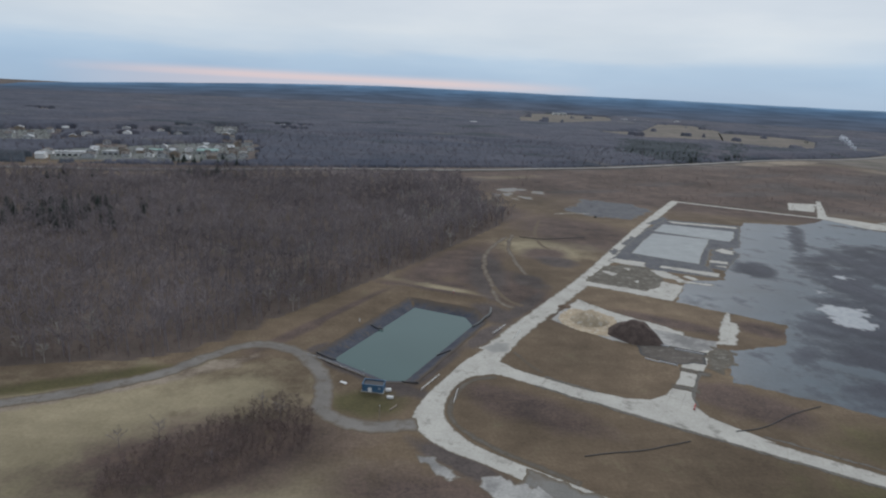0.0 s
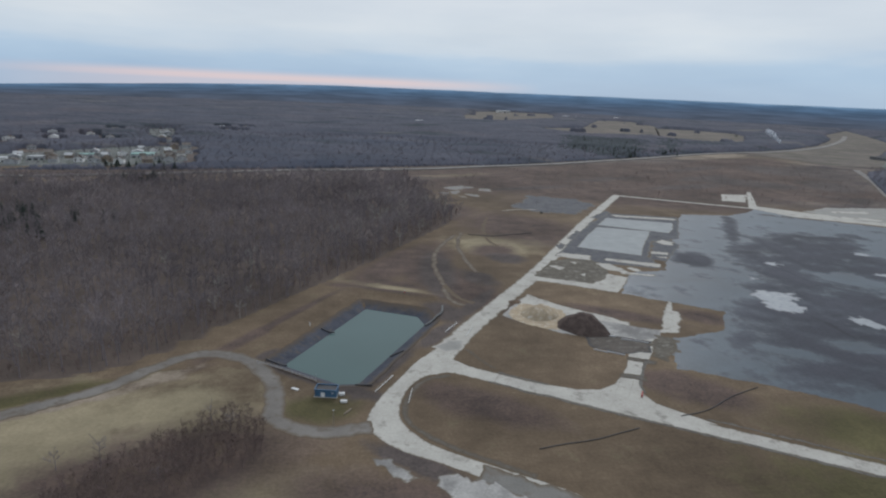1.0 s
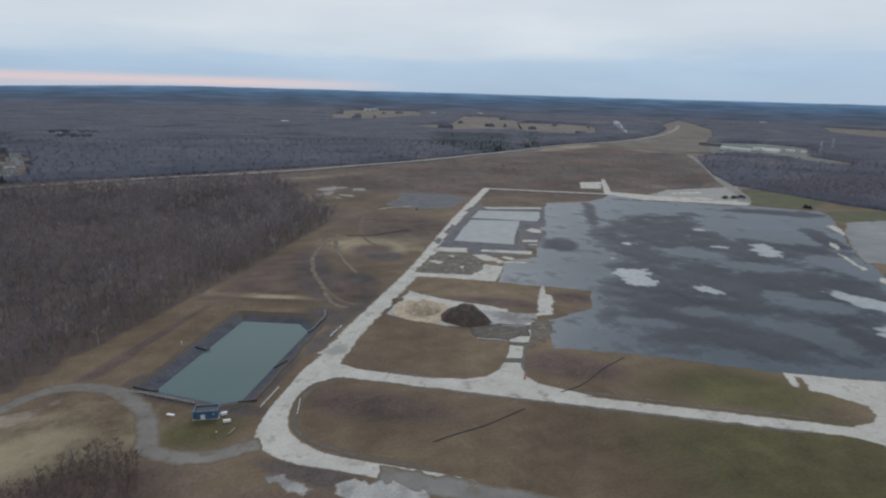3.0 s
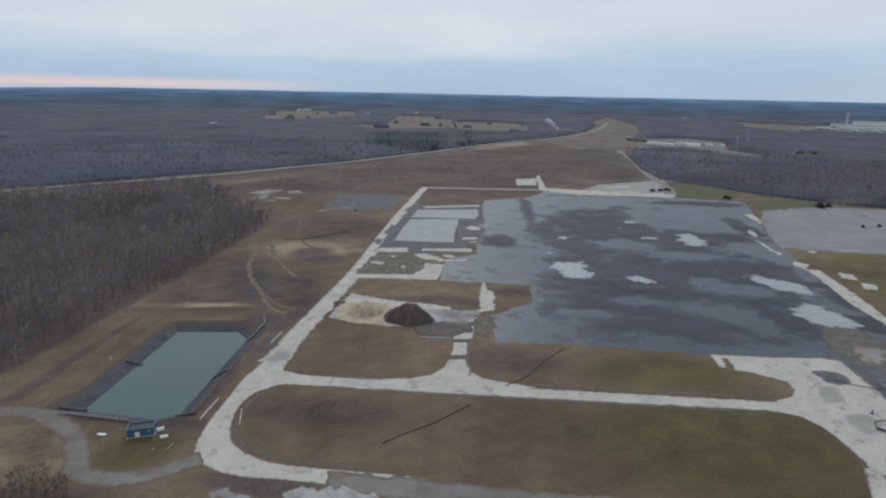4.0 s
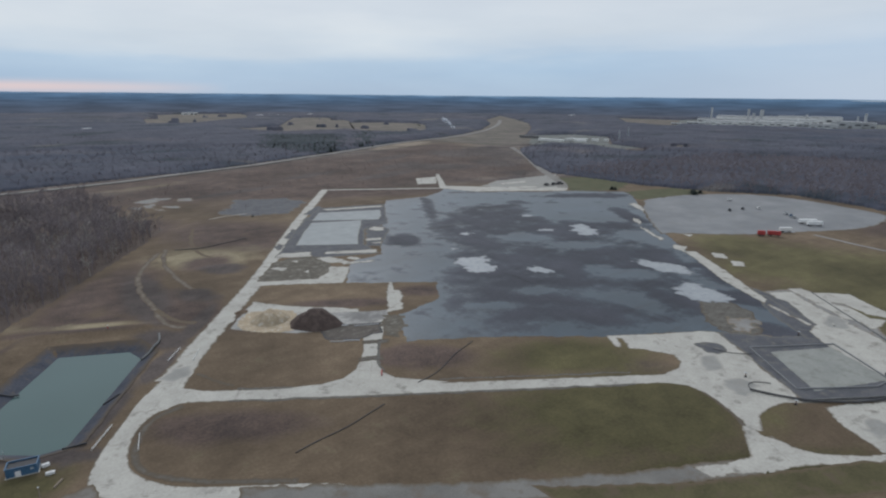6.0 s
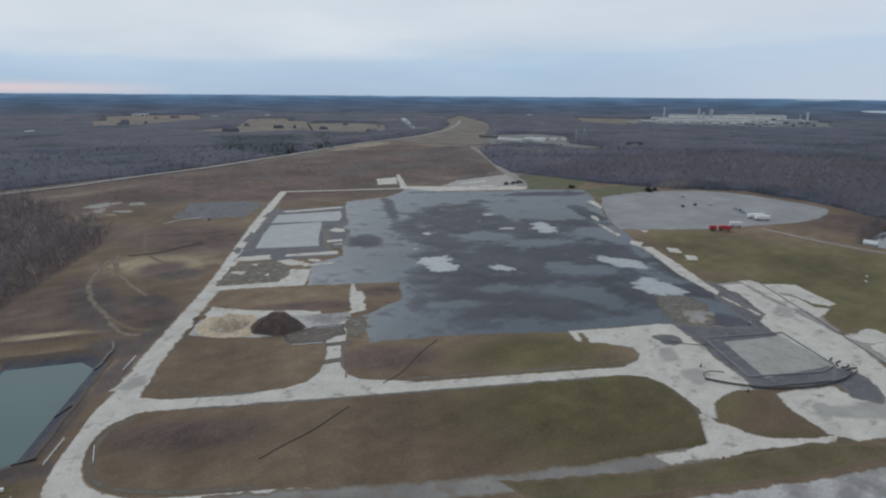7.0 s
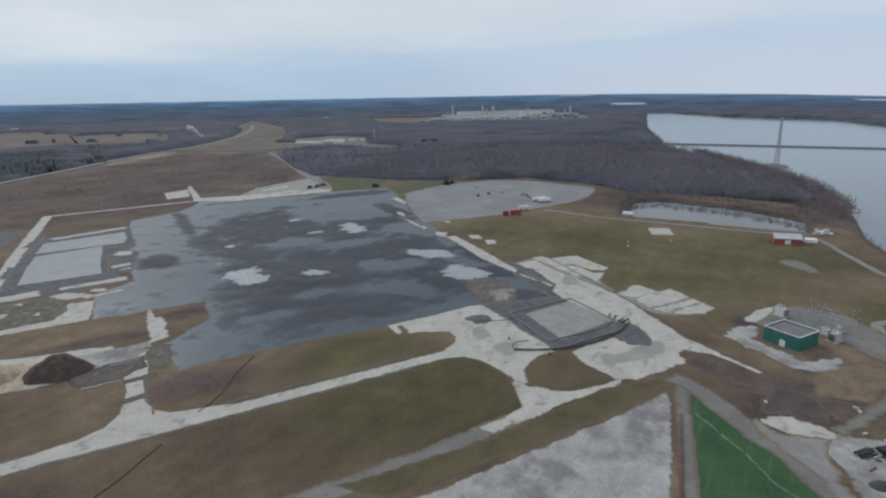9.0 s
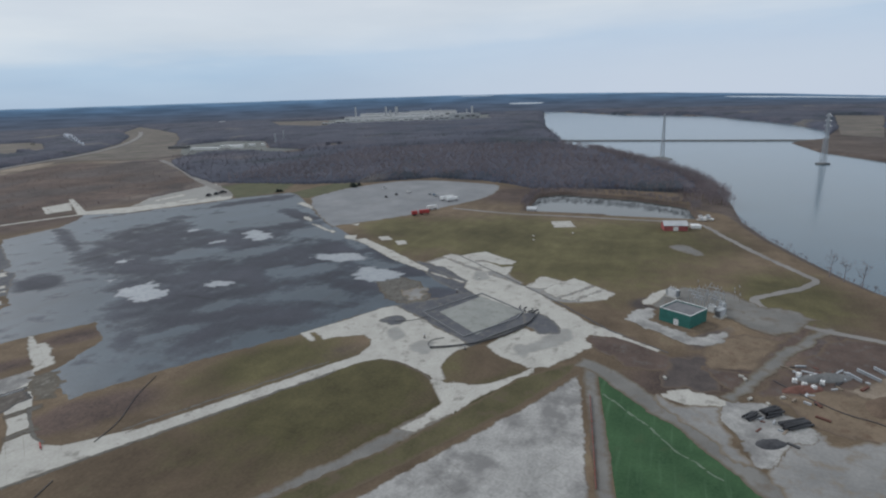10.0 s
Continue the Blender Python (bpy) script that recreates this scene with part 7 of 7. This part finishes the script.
def lattice_tower(x, y, base, h, w, turn, label, arms=3, foot=None):
    e = empty("transmission_tower", pose(x, y, base, 0, 0, turn))
    levels = 9
    corners = ((-1, -1), (1, -1), (1, 1), (-1, 1))

    def half(k):
        return w / 2 * (1 - 0.72 * min(1.0, (k / levels) ** 0.8))

    for cx, cy in corners:
        bm = bmesh.new()
        for k in range(levels):
            a, b = half(k), half(k + 1)
            rod(bm, (cx * a, cy * a, h * k / levels), (cx * b, cy * b, h * (k + 1) / levels), 0.34, 0.30, 4)
        part("leg", bm, M_STEEL, e)
    for side in range(4):
        (ax, ay), (bx, by) = corners[side], corners[(side + 1) % 4]
        for k in range(levels):
            a, b, z0, z1 = half(k), half(k + 1), h * k / levels, h * (k + 1) / levels
            part("brace", rod(bmesh.new(), (ax * a, ay * a, z0), (bx * b, by * b, z1), 0.17, 0.17, 4), M_STEEL, e)
            part("brace", rod(bmesh.new(), (bx * a, by * a, z0), (ax * b, ay * b, z1), 0.17, 0.17, 4), M_STEEL, e)
            part("girt", rod(bmesh.new(), (ax * b, ay * b, z1), (bx * b, by * b, z1), 0.17, 0.17, 4), M_STEEL, e)
    for i in range(arms):
        z = h * (0.76 + 0.10 * i)
        L = 1.35 * w * (0.95 - 0.12 * i)
        bm = bmesh.new()
        for s in (-1, 1):
            rod(bm, (s * L, 0, z), (0, -0.9, z), 0.28, 0.28, 4)
            rod(bm, (s * L, 0, z), (0, 0.9, z), 0.28, 0.28, 4)
            rod(bm, (s * L, 0, z), (0, 0, z + 2.4), 0.25, 0.25, 4)
        arm = part("cross_arm", bm, M_STEEL, e)
        for s in (-1, 1):
            part("insulator", rod(bmesh.new(), (s * L, 0, z - 1.8), (s * L, 0, z), 0.22, 0.16, 6), M_WHITE, arm)
    if foot:
        for cx, cy in corners:
            part("footing", boxed(cx * w / 2 - foot, cy * w / 2 - foot, -5, cx * w / 2 + foot, cy * w / 2 + foot, 1.2, 0.2), M_STONE, e)
    return tagged(e, label, "transmission tower", "towers of the river crossing")


lattice_tower(925, 4, -2, 64, 5.6, 14, "tall steel lattice transmission tower on the river bank", 0, 2.2)
lattice_tower(878, -193, -2.5, 64, 6.0, 20, "tall steel lattice transmission tower standing in the river", 3, 3.2)
lattice_tower(1165, 850, 0, 30, 6, 30, "distant steel lattice pylon above the woods", 2)
lattice_tower(1108, 832, 0, 26, 6, 30, "distant steel lattice pylon above the woods", 2)
heap("rock_islet", 925, 4, 24, 14, 2.2, M_STONE, "low dark rocky islet under the tower", "islet", 31, 20, -3.0)


def causeway():
    e = empty("causeway", pose(1247, 60, -3))
    L = 330
    bm = bmesh.new()
    prof = ((-7, -3), (-2.6, 1.9), (2.6, 1.9), (7, -3))
    rows = []
    for k in range(45):
        y = -L / 2 - 760 + (L + 890) * k / 44
        rows.append([bm.verts.new((px + 0.5 * noise.noise(Vector((y * 0.1, px, 0))), y, pz)) for px, pz in prof])
    for a, b in zip(rows[:-1], rows[1:]):
        for i in range(3):
            bm.faces.new((a[i], a[i + 1], b[i + 1], b[i]))
    bmesh.ops.recalc_face_normals(bm, faces=bm.faces)
    part("embankment", bm, M_STONE, e)
    part("deck", boxed(-2.2, -L / 2 - 760, 1.9, 2.2, L / 2 + 130, 2.3), M_LOT, e)
    return tagged(e, "low dark stone causeway across the river", "causeway")


causeway()

# ---- far buildings ----
rs_b = random.Random(77)
WALLS = (M_WHITE, M_CLAD, M_CLAD, M_WOOD)
for i, (x, y) in enumerate(HOUSES):
    w = rs_b.uniform(9, 14)
    gabled("house", x, y, rs_b.choice((20, 110, 200)) + rs_b.uniform(-12, 12), w, w * rs_b.uniform(0.65, 0.9), rs_b.uniform(3.6, 5.5), rs_b.uniform(1.8, 3.0), WALLS[i % 4], M_TINROOF if i % 3 == 0 else M_SHINGLE,
           "small pale gabled house among bare trees", "house", True, 2, "houses of the far town", i % 2 == 0)


def long_hall(name, x, y, turn, L, w, h, wall_mat, roof_mat, label, bays=0, category="hall", group="", base=None):
    e = empty(name, pose(x, y, on(x, y) if base is None else base, 0, 0, turn))
    part("wall", boxed(-L / 2, -w / 2, -1, L / 2, w / 2, h), wall_mat, e)
    part("roof", boxed(-L / 2 - 0.6, -w / 2 - 0.6, h, L / 2 + 0.6, w / 2 + 0.6, h + 0.9, 0.2), roof_mat, e)
    for i in range(bays):
        u = -L / 2 + L * (i + 0.5) / bays
        part("loading_door", boxed(u - L / bays * 0.28, -w / 2 - 0.3, 0.2, u + L / bays * 0.28, -w / 2 - 0.01, h * 0.55), M_GLASS, e)
    return tagged(e, label, category, group)


long_hall("store_hall", -420, 716, 18, 30, 10, 4.5, M_WHITE, M_TINROOF, "long white store hall in the far town", 5)
long_hall("store_hall", -385, 742, 12, 18, 10, 4, M_CLAD, M_TINROOF, "pale low store hall in the far town", 3)
M_MINT = worn("faded_green_roof", (0.16, 0.26, 0.24), (0.26, 0.37, 0.34), 0.1, 0.8, 0.7, 0, 0.0)
long_hall("green_roofed_hall", -285, 795, 15, 26, 22, 4, M_CLAD, M_MINT, "low hall with a faded green roof", 4)
long_hall("green_roofed_hall", -345, 775, 15, 16, 12, 4, M_CLAD, M_MINT, "low hall with a faded green roof", 3)
for x, y, L, a in ((993, 931, 62, -75), (1063, 906, 34, -24), (1052, 926, 22, -24), (1085, 880, 14, -60), (1100, 860, 10, -60), (1035, 880, 26, -75)):
    long_hall("low_shed", x, y, a, L, 9, 4, M_WHITE, M_WHITE, "long low white shed beyond the woods", 0, "shed", "white sheds beyond the woods")
long_hall("dark_shed", 1014, 1024, -75, 46, 12, 5, M_ROOF, M_DARK, "long low dark shed beyond the woods", 0, "shed")
for x, y, L in ((700, 2920, 60), (872, 2502, 40), (958, 2487, 40), (1119, 2540, 30), (2255, 1985, 60), (158, 1732, 30), (660, 2900, 30), (905, 2490, 26)):
    long_hall("farm_building", x, y, 20, L * 0.7, 16, 9, M_WHITE, M_TINROOF, "white farm building on the far fields", 2, "farm", "far farm buildings", 0.0)

# the large works: rows of pale halls with roof monitors, bays and stacks


def works_hall(x, y, turn, L, w, h, bays, monitors):
    e = empty("works_hall", pose(x, y, 0, 0, 0, turn))
    part("wall", boxed(-L / 2, -w / 2, -1, L / 2, w / 2, h), M_WHITE if bays > 6 else M_CLAD, e)
    part("roof", boxed(-L / 2 - 0.8, -w / 2 - 0.8, h, L / 2 + 0.8, w / 2 + 0.8, h + 1.0, 0.2), M_TINROOF, e)
    for i in range(bays):
        u = -L / 2 + L * (i + 0.5) / bays
        if i % 3 != 2:
            part("window_band", boxed(u - L / bays * 0.36, -w / 2 - 0.4, h * 0.5, u + L / bays * 0.36, -w / 2 - 0.02, h * 0.72), M_GLASS, e)
        else:
            part("loading_door", boxed(u - L / bays * 0.25, -w / 2 - 0.4, 0.2, u + L / bays * 0.25, -w / 2 - 0.02, h * 0.45), M_ROOF, e)
        part("downpipe", boxed(u - L / bays * 0.5 - 0.5, -w / 2 - 0.5, 0, u - L / bays * 0.5 + 0.5, -w / 2 - 0.02, h), M_STEEL, e)
    for i in range(monitors):
        u = -L / 2 + L * (i + 0.5) / monitors
        mon = part("roof_monitor", boxed(u - L / monitors * 0.46, -w * 0.3, h + 1.0, u + L / monitors * 0.46, w * 0.3, h + 3.2, 0.3), M_TINROOF, e)
        part("louvre", boxed(u - L / monitors * 0.44, -w * 0.3 - 0.4, h + 1.4, u + L / monitors * 0.44, -w * 0.3 - 0.02, h + 2.4), M_ROOF, mon)
    return tagged(e, "vast pale works hall with dark window bands", "works", "halls of the far works")


def on_bearing(az, r):
    return r * math.cos(radians(az)), r * math.sin(radians(az))


for az, r, L, w, h, bays, mons in ((30.4, 2420, 60, 40, 9, 3, 0), (27.9, 2440, 150, 50, 12, 8, 3), (24.4, 2400, 140, 50, 15, 7, 2), (21.2, 2400, 120, 44, 13, 6, 3), (28.0, 2540, 200, 60, 18, 9, 4),
                                   (23.3, 2520, 190, 70, 22, 8, 3), (19.2, 2500, 90, 60, 20, 4, 1), (26.4, 2680, 220, 80, 26, 8, 3), (21.8, 2660, 210, 80, 30, 8, 2), (17.9, 2560, 60, 40, 16, 3, 1)):
    works_hall(*on_bearing(az, r), az - 90, L, w, h, bays, mons)
for az, r, L in ((31.6, 2330, 24), (30.8, 2300, 18), (29.6, 2290, 30), (28.6, 2280, 22), (26.9, 2270, 26), (25.6, 2260, 34), (23.9, 2270, 20), (22.4, 2250, 28), (20.2, 2260, 22), (18.6, 2240, 30), (17.2, 2150, 24), (16.4, 2010, 20), (32.2, 2380, 20)):
    long_hall("works_shed", *on_bearing(az, r), az - 90 + (L % 4) * 8, L, 14, 6, M_WHITE if L % 4 else M_CLAD, M_TINROOF, "small white shed before the works halls", 2, "works", "sheds of the far works", 0.0)
for az, r0, h, r in ((29.2, 2700, 58, 4), (26.3, 2600, 56, 5), (25.9, 2600, 40, 6), (25.3, 2620, 54, 8), (22.0, 2600, 40, 4), (18.0, 2580, 48, 5), (18.5, 2540, 38, 3)):
    x, y = on_bearing(az, r0)
    e = empty("works_stack", pose(x, y, 0))
    part("shaft", rod(bmesh.new(), (0, 0, 0), (0, 0, h), r, r * 0.8, 12), M_CLAD, e)
    part("rim", rod(bmesh.new(), (0, 0, h), (0, 0, h + 1.5), r * 0.95, r * 0.95, 12), M_STEEL, e)
    tagged(e, "pale stack rising above the works halls", "stack", "stacks of the far works")

# a thin plume of smoke over the far woods, leaning with the wind


def smoke_plume(x, y, z):
    rs = random.Random(5)
    bm = bmesh.new()
    for k in range(16):
        f = k / 15
        r = 2.2 + 3.4 * f + rs.uniform(-0.5, 0.9)
        m = Matrix.Translation((x - 26 * f ** 1.3 + rs.uniform(-2, 2), y + 16 * f ** 1.3 + rs.uniform(-2, 2), z + 26 * f)) @ Matrix.Diagonal((r, r, r * 1.2, 1))
        for v in bmesh.ops.create_icosphere(bm, subdivisions=2, radius=1.0, matrix=m)["verts"]:
            n = noise.noise_vector(v.co * 0.35)
            v.co += n * 1.6
    m, nt, b, co = nodes_of("thin_smoke")
    b.inputs["Base Color"].default_value = (0.72, 0.74, 0.78, 1)
    b.inputs["Roughness"].default_value = 1.0
    nt.links.new(ramp_node(nt, noise_node(nt, co.outputs["Object"], 0.12, 4.0, 0.6), [(0.35, 0.10), (0.65, 0.55)]), b.inputs["Alpha"])
    ob = part("smoke_plume", bm, m, None, smooth=True)
    tagged(ob, "thin white smoke drifting up from the far woods", "smoke", kind="stuff")


smoke_plume(1000, 1305, 8)

# ---- scrub, lone trees and shrubs ----
SCRUB = [(-77, 123), (-79, 135), (-65, 148), (-50, 163), (-40, 170), (-30, 159), (-29, 142), (-47, 129), (-59, 121)]


def scrub():
    rs = np.random.RandomState(31)
    kinds = [bare_tree(120 + i, 3.2 + 0.5 * i, 9, 4, 3, 0.045) for i in range(4)]

    def rows(x, y, lo, hi):
        return list(zip(x, y, land(x, y), rs.uniform(lo, hi, len(x)), rs.uniform(0, 6.28, len(x)), rs.randint(0, 4, len(x))))

    x, y = scatter(rs, -85, -20, 115, 170, 1.7, lambda a, b: inside(SCRUB, a, b))
    merged("scrub", kinds, rows(x, y, 0.5, 1.3), M_BRUSH, "dense leafless scrub on the slope", "scrub")
    x, y = scatter(rs, -150, 100, 180, 520, 3.2, lambda a, b: wooded(a, b) & (edge_distance(OPEN_LAND, a, b) < 26))
    merged("undergrowth", kinds, rows(x, y, 0.5, 1.2), M_BRUSH, "leafless undergrowth along the wood's edge", "scrub")
    x, y = scatter(rs, 560, 640, -30, 340, 4.0, lambda a, b: wooded(a, b) & (edge_distance(OPEN_LAND, a, b) < 16))
    merged("undergrowth_lot", kinds, rows(x, y, 0.7, 1.6), M_BRUSH, "leafless undergrowth behind the gravel lot", "scrub")
    x, y = scatter(rs, 300, 500, -110, -50, 3.0, lambda a, b: ~inside(RIVER, a, b) & (edge_distance(RIVER, a, b) < 5))
    merged("bank_scrub", kinds, rows(x, y, 0.4, 1.0), M_BARK, "leafless scrub along the river bank", "scrub")
    x, y = scatter(rs, 500, 600, -30, 135, 2.2, lambda a, b: ~inside(LAGOON, a, b) & (edge_distance(LAGOON, a, b) < 7) & (a > 512 - 0.1 * b))
    merged("lagoon_brush", kinds, rows(x, y, 0.9, 1.9), M_BARK, "leafless brush along the lagoon's far bank", "scrub")
    x, y = scatter(rs, 40, 760, 480, 900, 10.0, lambda a, b: inside(OPEN_LAND, a, b) & (b > 610 - 0.2 * a) & (rs.rand(len(a)) < 0.25 + 0.5 * (swell(a, b, 90, 4) > 0.1)))
    merged("field_scrub", kinds, rows(x, y, 0.5, 1.2), M_BRUSH, "scattered leafless scrub on the rough fields", "scrub")


scrub()
lone = [bare_tree(140 + i, 9.0 + i, 11, 5, 4, 0.035) for i in range(4)]
lone_meshes = [mesh_from("lone_tree", v.tolist(), f.tolist(), M_BARK) for v, f in lone]
for i, (x, y, s) in enumerate(((-80.4, 142, 0.85), (-70, 143, 1.0), (-46, 161, 0.8), (-40, 158, 0.7), (-53, 136, 0.6), (338.8, -85, 1.5), (332, -90, 1.3), (325, -96, 1.3), (391, -75, 0.8), (600, 70, 1.2), (590, 120, 1.3),
                               (612, -5, 1.2), (155, 505, 0.7), (592, 338, 1.2))):
    ob = new("lone_tree", lone_meshes[i % 4])
    ob.matrix_world = pose(x, y, on(x, y), 0, 0, 77 * i) @ Matrix.Diagonal((s, s, s, 1))
    tagged(ob, "slender leafless tree standing on its own", "tree", "lone leafless trees")
bush_v, bush_f = pine_tree(200, 7.5, 7, 12)
bush_mesh = mesh_from("evergreen_bush", bush_v.tolist(), bush_f.tolist(), M_NEEDLE)
for i, (x, y, s) in enumerate(((527, 401, 1.0), (529, 398, 0.8), (573, 330, 1.3), (580, 336, 1.2), (586, 331, 1.0), (151, 476, 0.4))):
    ob = new("evergreen_bush", bush_mesh)
    ob.matrix_world = pose(x, y, on(x, y), 0, 0, 50 * i) @ Matrix.Diagonal((s * 1.7, s * 1.7, s * 0.62, 1))
    tagged(ob, "dark evergreen bush at the edge of the lawn", "bush", "evergreen bushes")
# the hazy distance: a plain self-glowing backdrop rising from the last woods to the skyline
rim_v, rim_f = [], []
N, ROWS = 300, 8
for i in range(N + 1):
    a = radians(-34 + 184 * i / N)
    c, s = math.cos(a), math.sin(a)
    az = math.degrees(a)
    side = 1.15 * min(1.2, max(0.0, (az - 93) / 30)) ** 1.35 + min(1.3, max(0.0, (21 - az) / 36)) ** 2
    top = 94 - 80 * side + 2.5 * noise.noise(Vector((i * 0.13, 0, 0))) + 1.5 * noise.noise(Vector((i * 0.7, 3, 0)))
    foot = 9
    for k in range(ROWS + 1):
        f = k / ROWS
        r = 3060 + 1750 * f
        rim_v.append((r * c, r * s, foot + (top - foot) * f ** 1.15 - (14 if k == 0 else 0)))
for i in range(N):
    for k in range(ROWS):
        q = i * (ROWS + 1) + k
        rim_f.append((q, q + ROWS + 1, q + ROWS + 2, q + 1))
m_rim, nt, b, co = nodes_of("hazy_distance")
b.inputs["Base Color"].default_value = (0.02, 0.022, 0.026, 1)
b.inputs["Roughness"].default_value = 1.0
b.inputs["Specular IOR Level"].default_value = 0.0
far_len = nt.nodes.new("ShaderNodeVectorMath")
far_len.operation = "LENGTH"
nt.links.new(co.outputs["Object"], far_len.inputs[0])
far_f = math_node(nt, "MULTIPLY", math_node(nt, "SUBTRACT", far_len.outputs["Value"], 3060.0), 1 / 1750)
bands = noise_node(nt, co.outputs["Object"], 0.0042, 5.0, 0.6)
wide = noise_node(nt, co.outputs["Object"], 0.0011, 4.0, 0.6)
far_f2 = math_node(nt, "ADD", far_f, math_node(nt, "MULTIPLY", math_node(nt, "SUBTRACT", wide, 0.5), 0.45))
# haze painted as emission colour, bluer and brighter towards the skyline
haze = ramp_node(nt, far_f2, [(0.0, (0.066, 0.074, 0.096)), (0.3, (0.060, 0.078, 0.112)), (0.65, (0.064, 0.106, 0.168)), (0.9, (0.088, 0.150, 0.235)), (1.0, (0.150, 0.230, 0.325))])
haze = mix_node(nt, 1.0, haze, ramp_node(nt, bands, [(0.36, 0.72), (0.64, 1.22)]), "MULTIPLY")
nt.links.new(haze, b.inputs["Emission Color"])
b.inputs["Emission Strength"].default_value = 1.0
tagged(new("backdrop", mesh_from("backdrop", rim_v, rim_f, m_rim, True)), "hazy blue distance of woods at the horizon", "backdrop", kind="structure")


def far_water(az0, az1, f0, f1):
    """A far sheet of water lying on the hazy distance."""
    v = []
    outline = []
    for k in range(24):
        a, w = 6.283 * k / 24, 1 + 0.22 * noise.noise(Vector((k * 0.9, az0, 0)))
        outline.append(((az0 + az1) / 2 + (az1 - az0) / 2 * math.copysign(abs(math.cos(a)) ** 0.6, math.cos(a)) * w, (f0 + f1) / 2 + (f1 - f0) / 2 * math.sin(a) * w))
    for az, f in outline:
        a, side = radians(az), min(1.3, max(0.0, (21 - az) / 36)) ** 2
        r = 3060 + 1750 * f
        v.append((r * math.cos(a), r * math.sin(a), 9 + (85 - 80 * side) * f ** 1.15 + 1.5))
    tagged(new("water_far", mesh_from("water_far", v, [list(range(24))], M_RIVER)), "far pale sheet of water near the horizon", "water", kind="structure")


far_water(-19, -4.5, 0.56, 0.70)
far_water(11.2, 14.4, 0.32, 0.40)
far_water(15.8, 19.2, 0.88, 0.93)
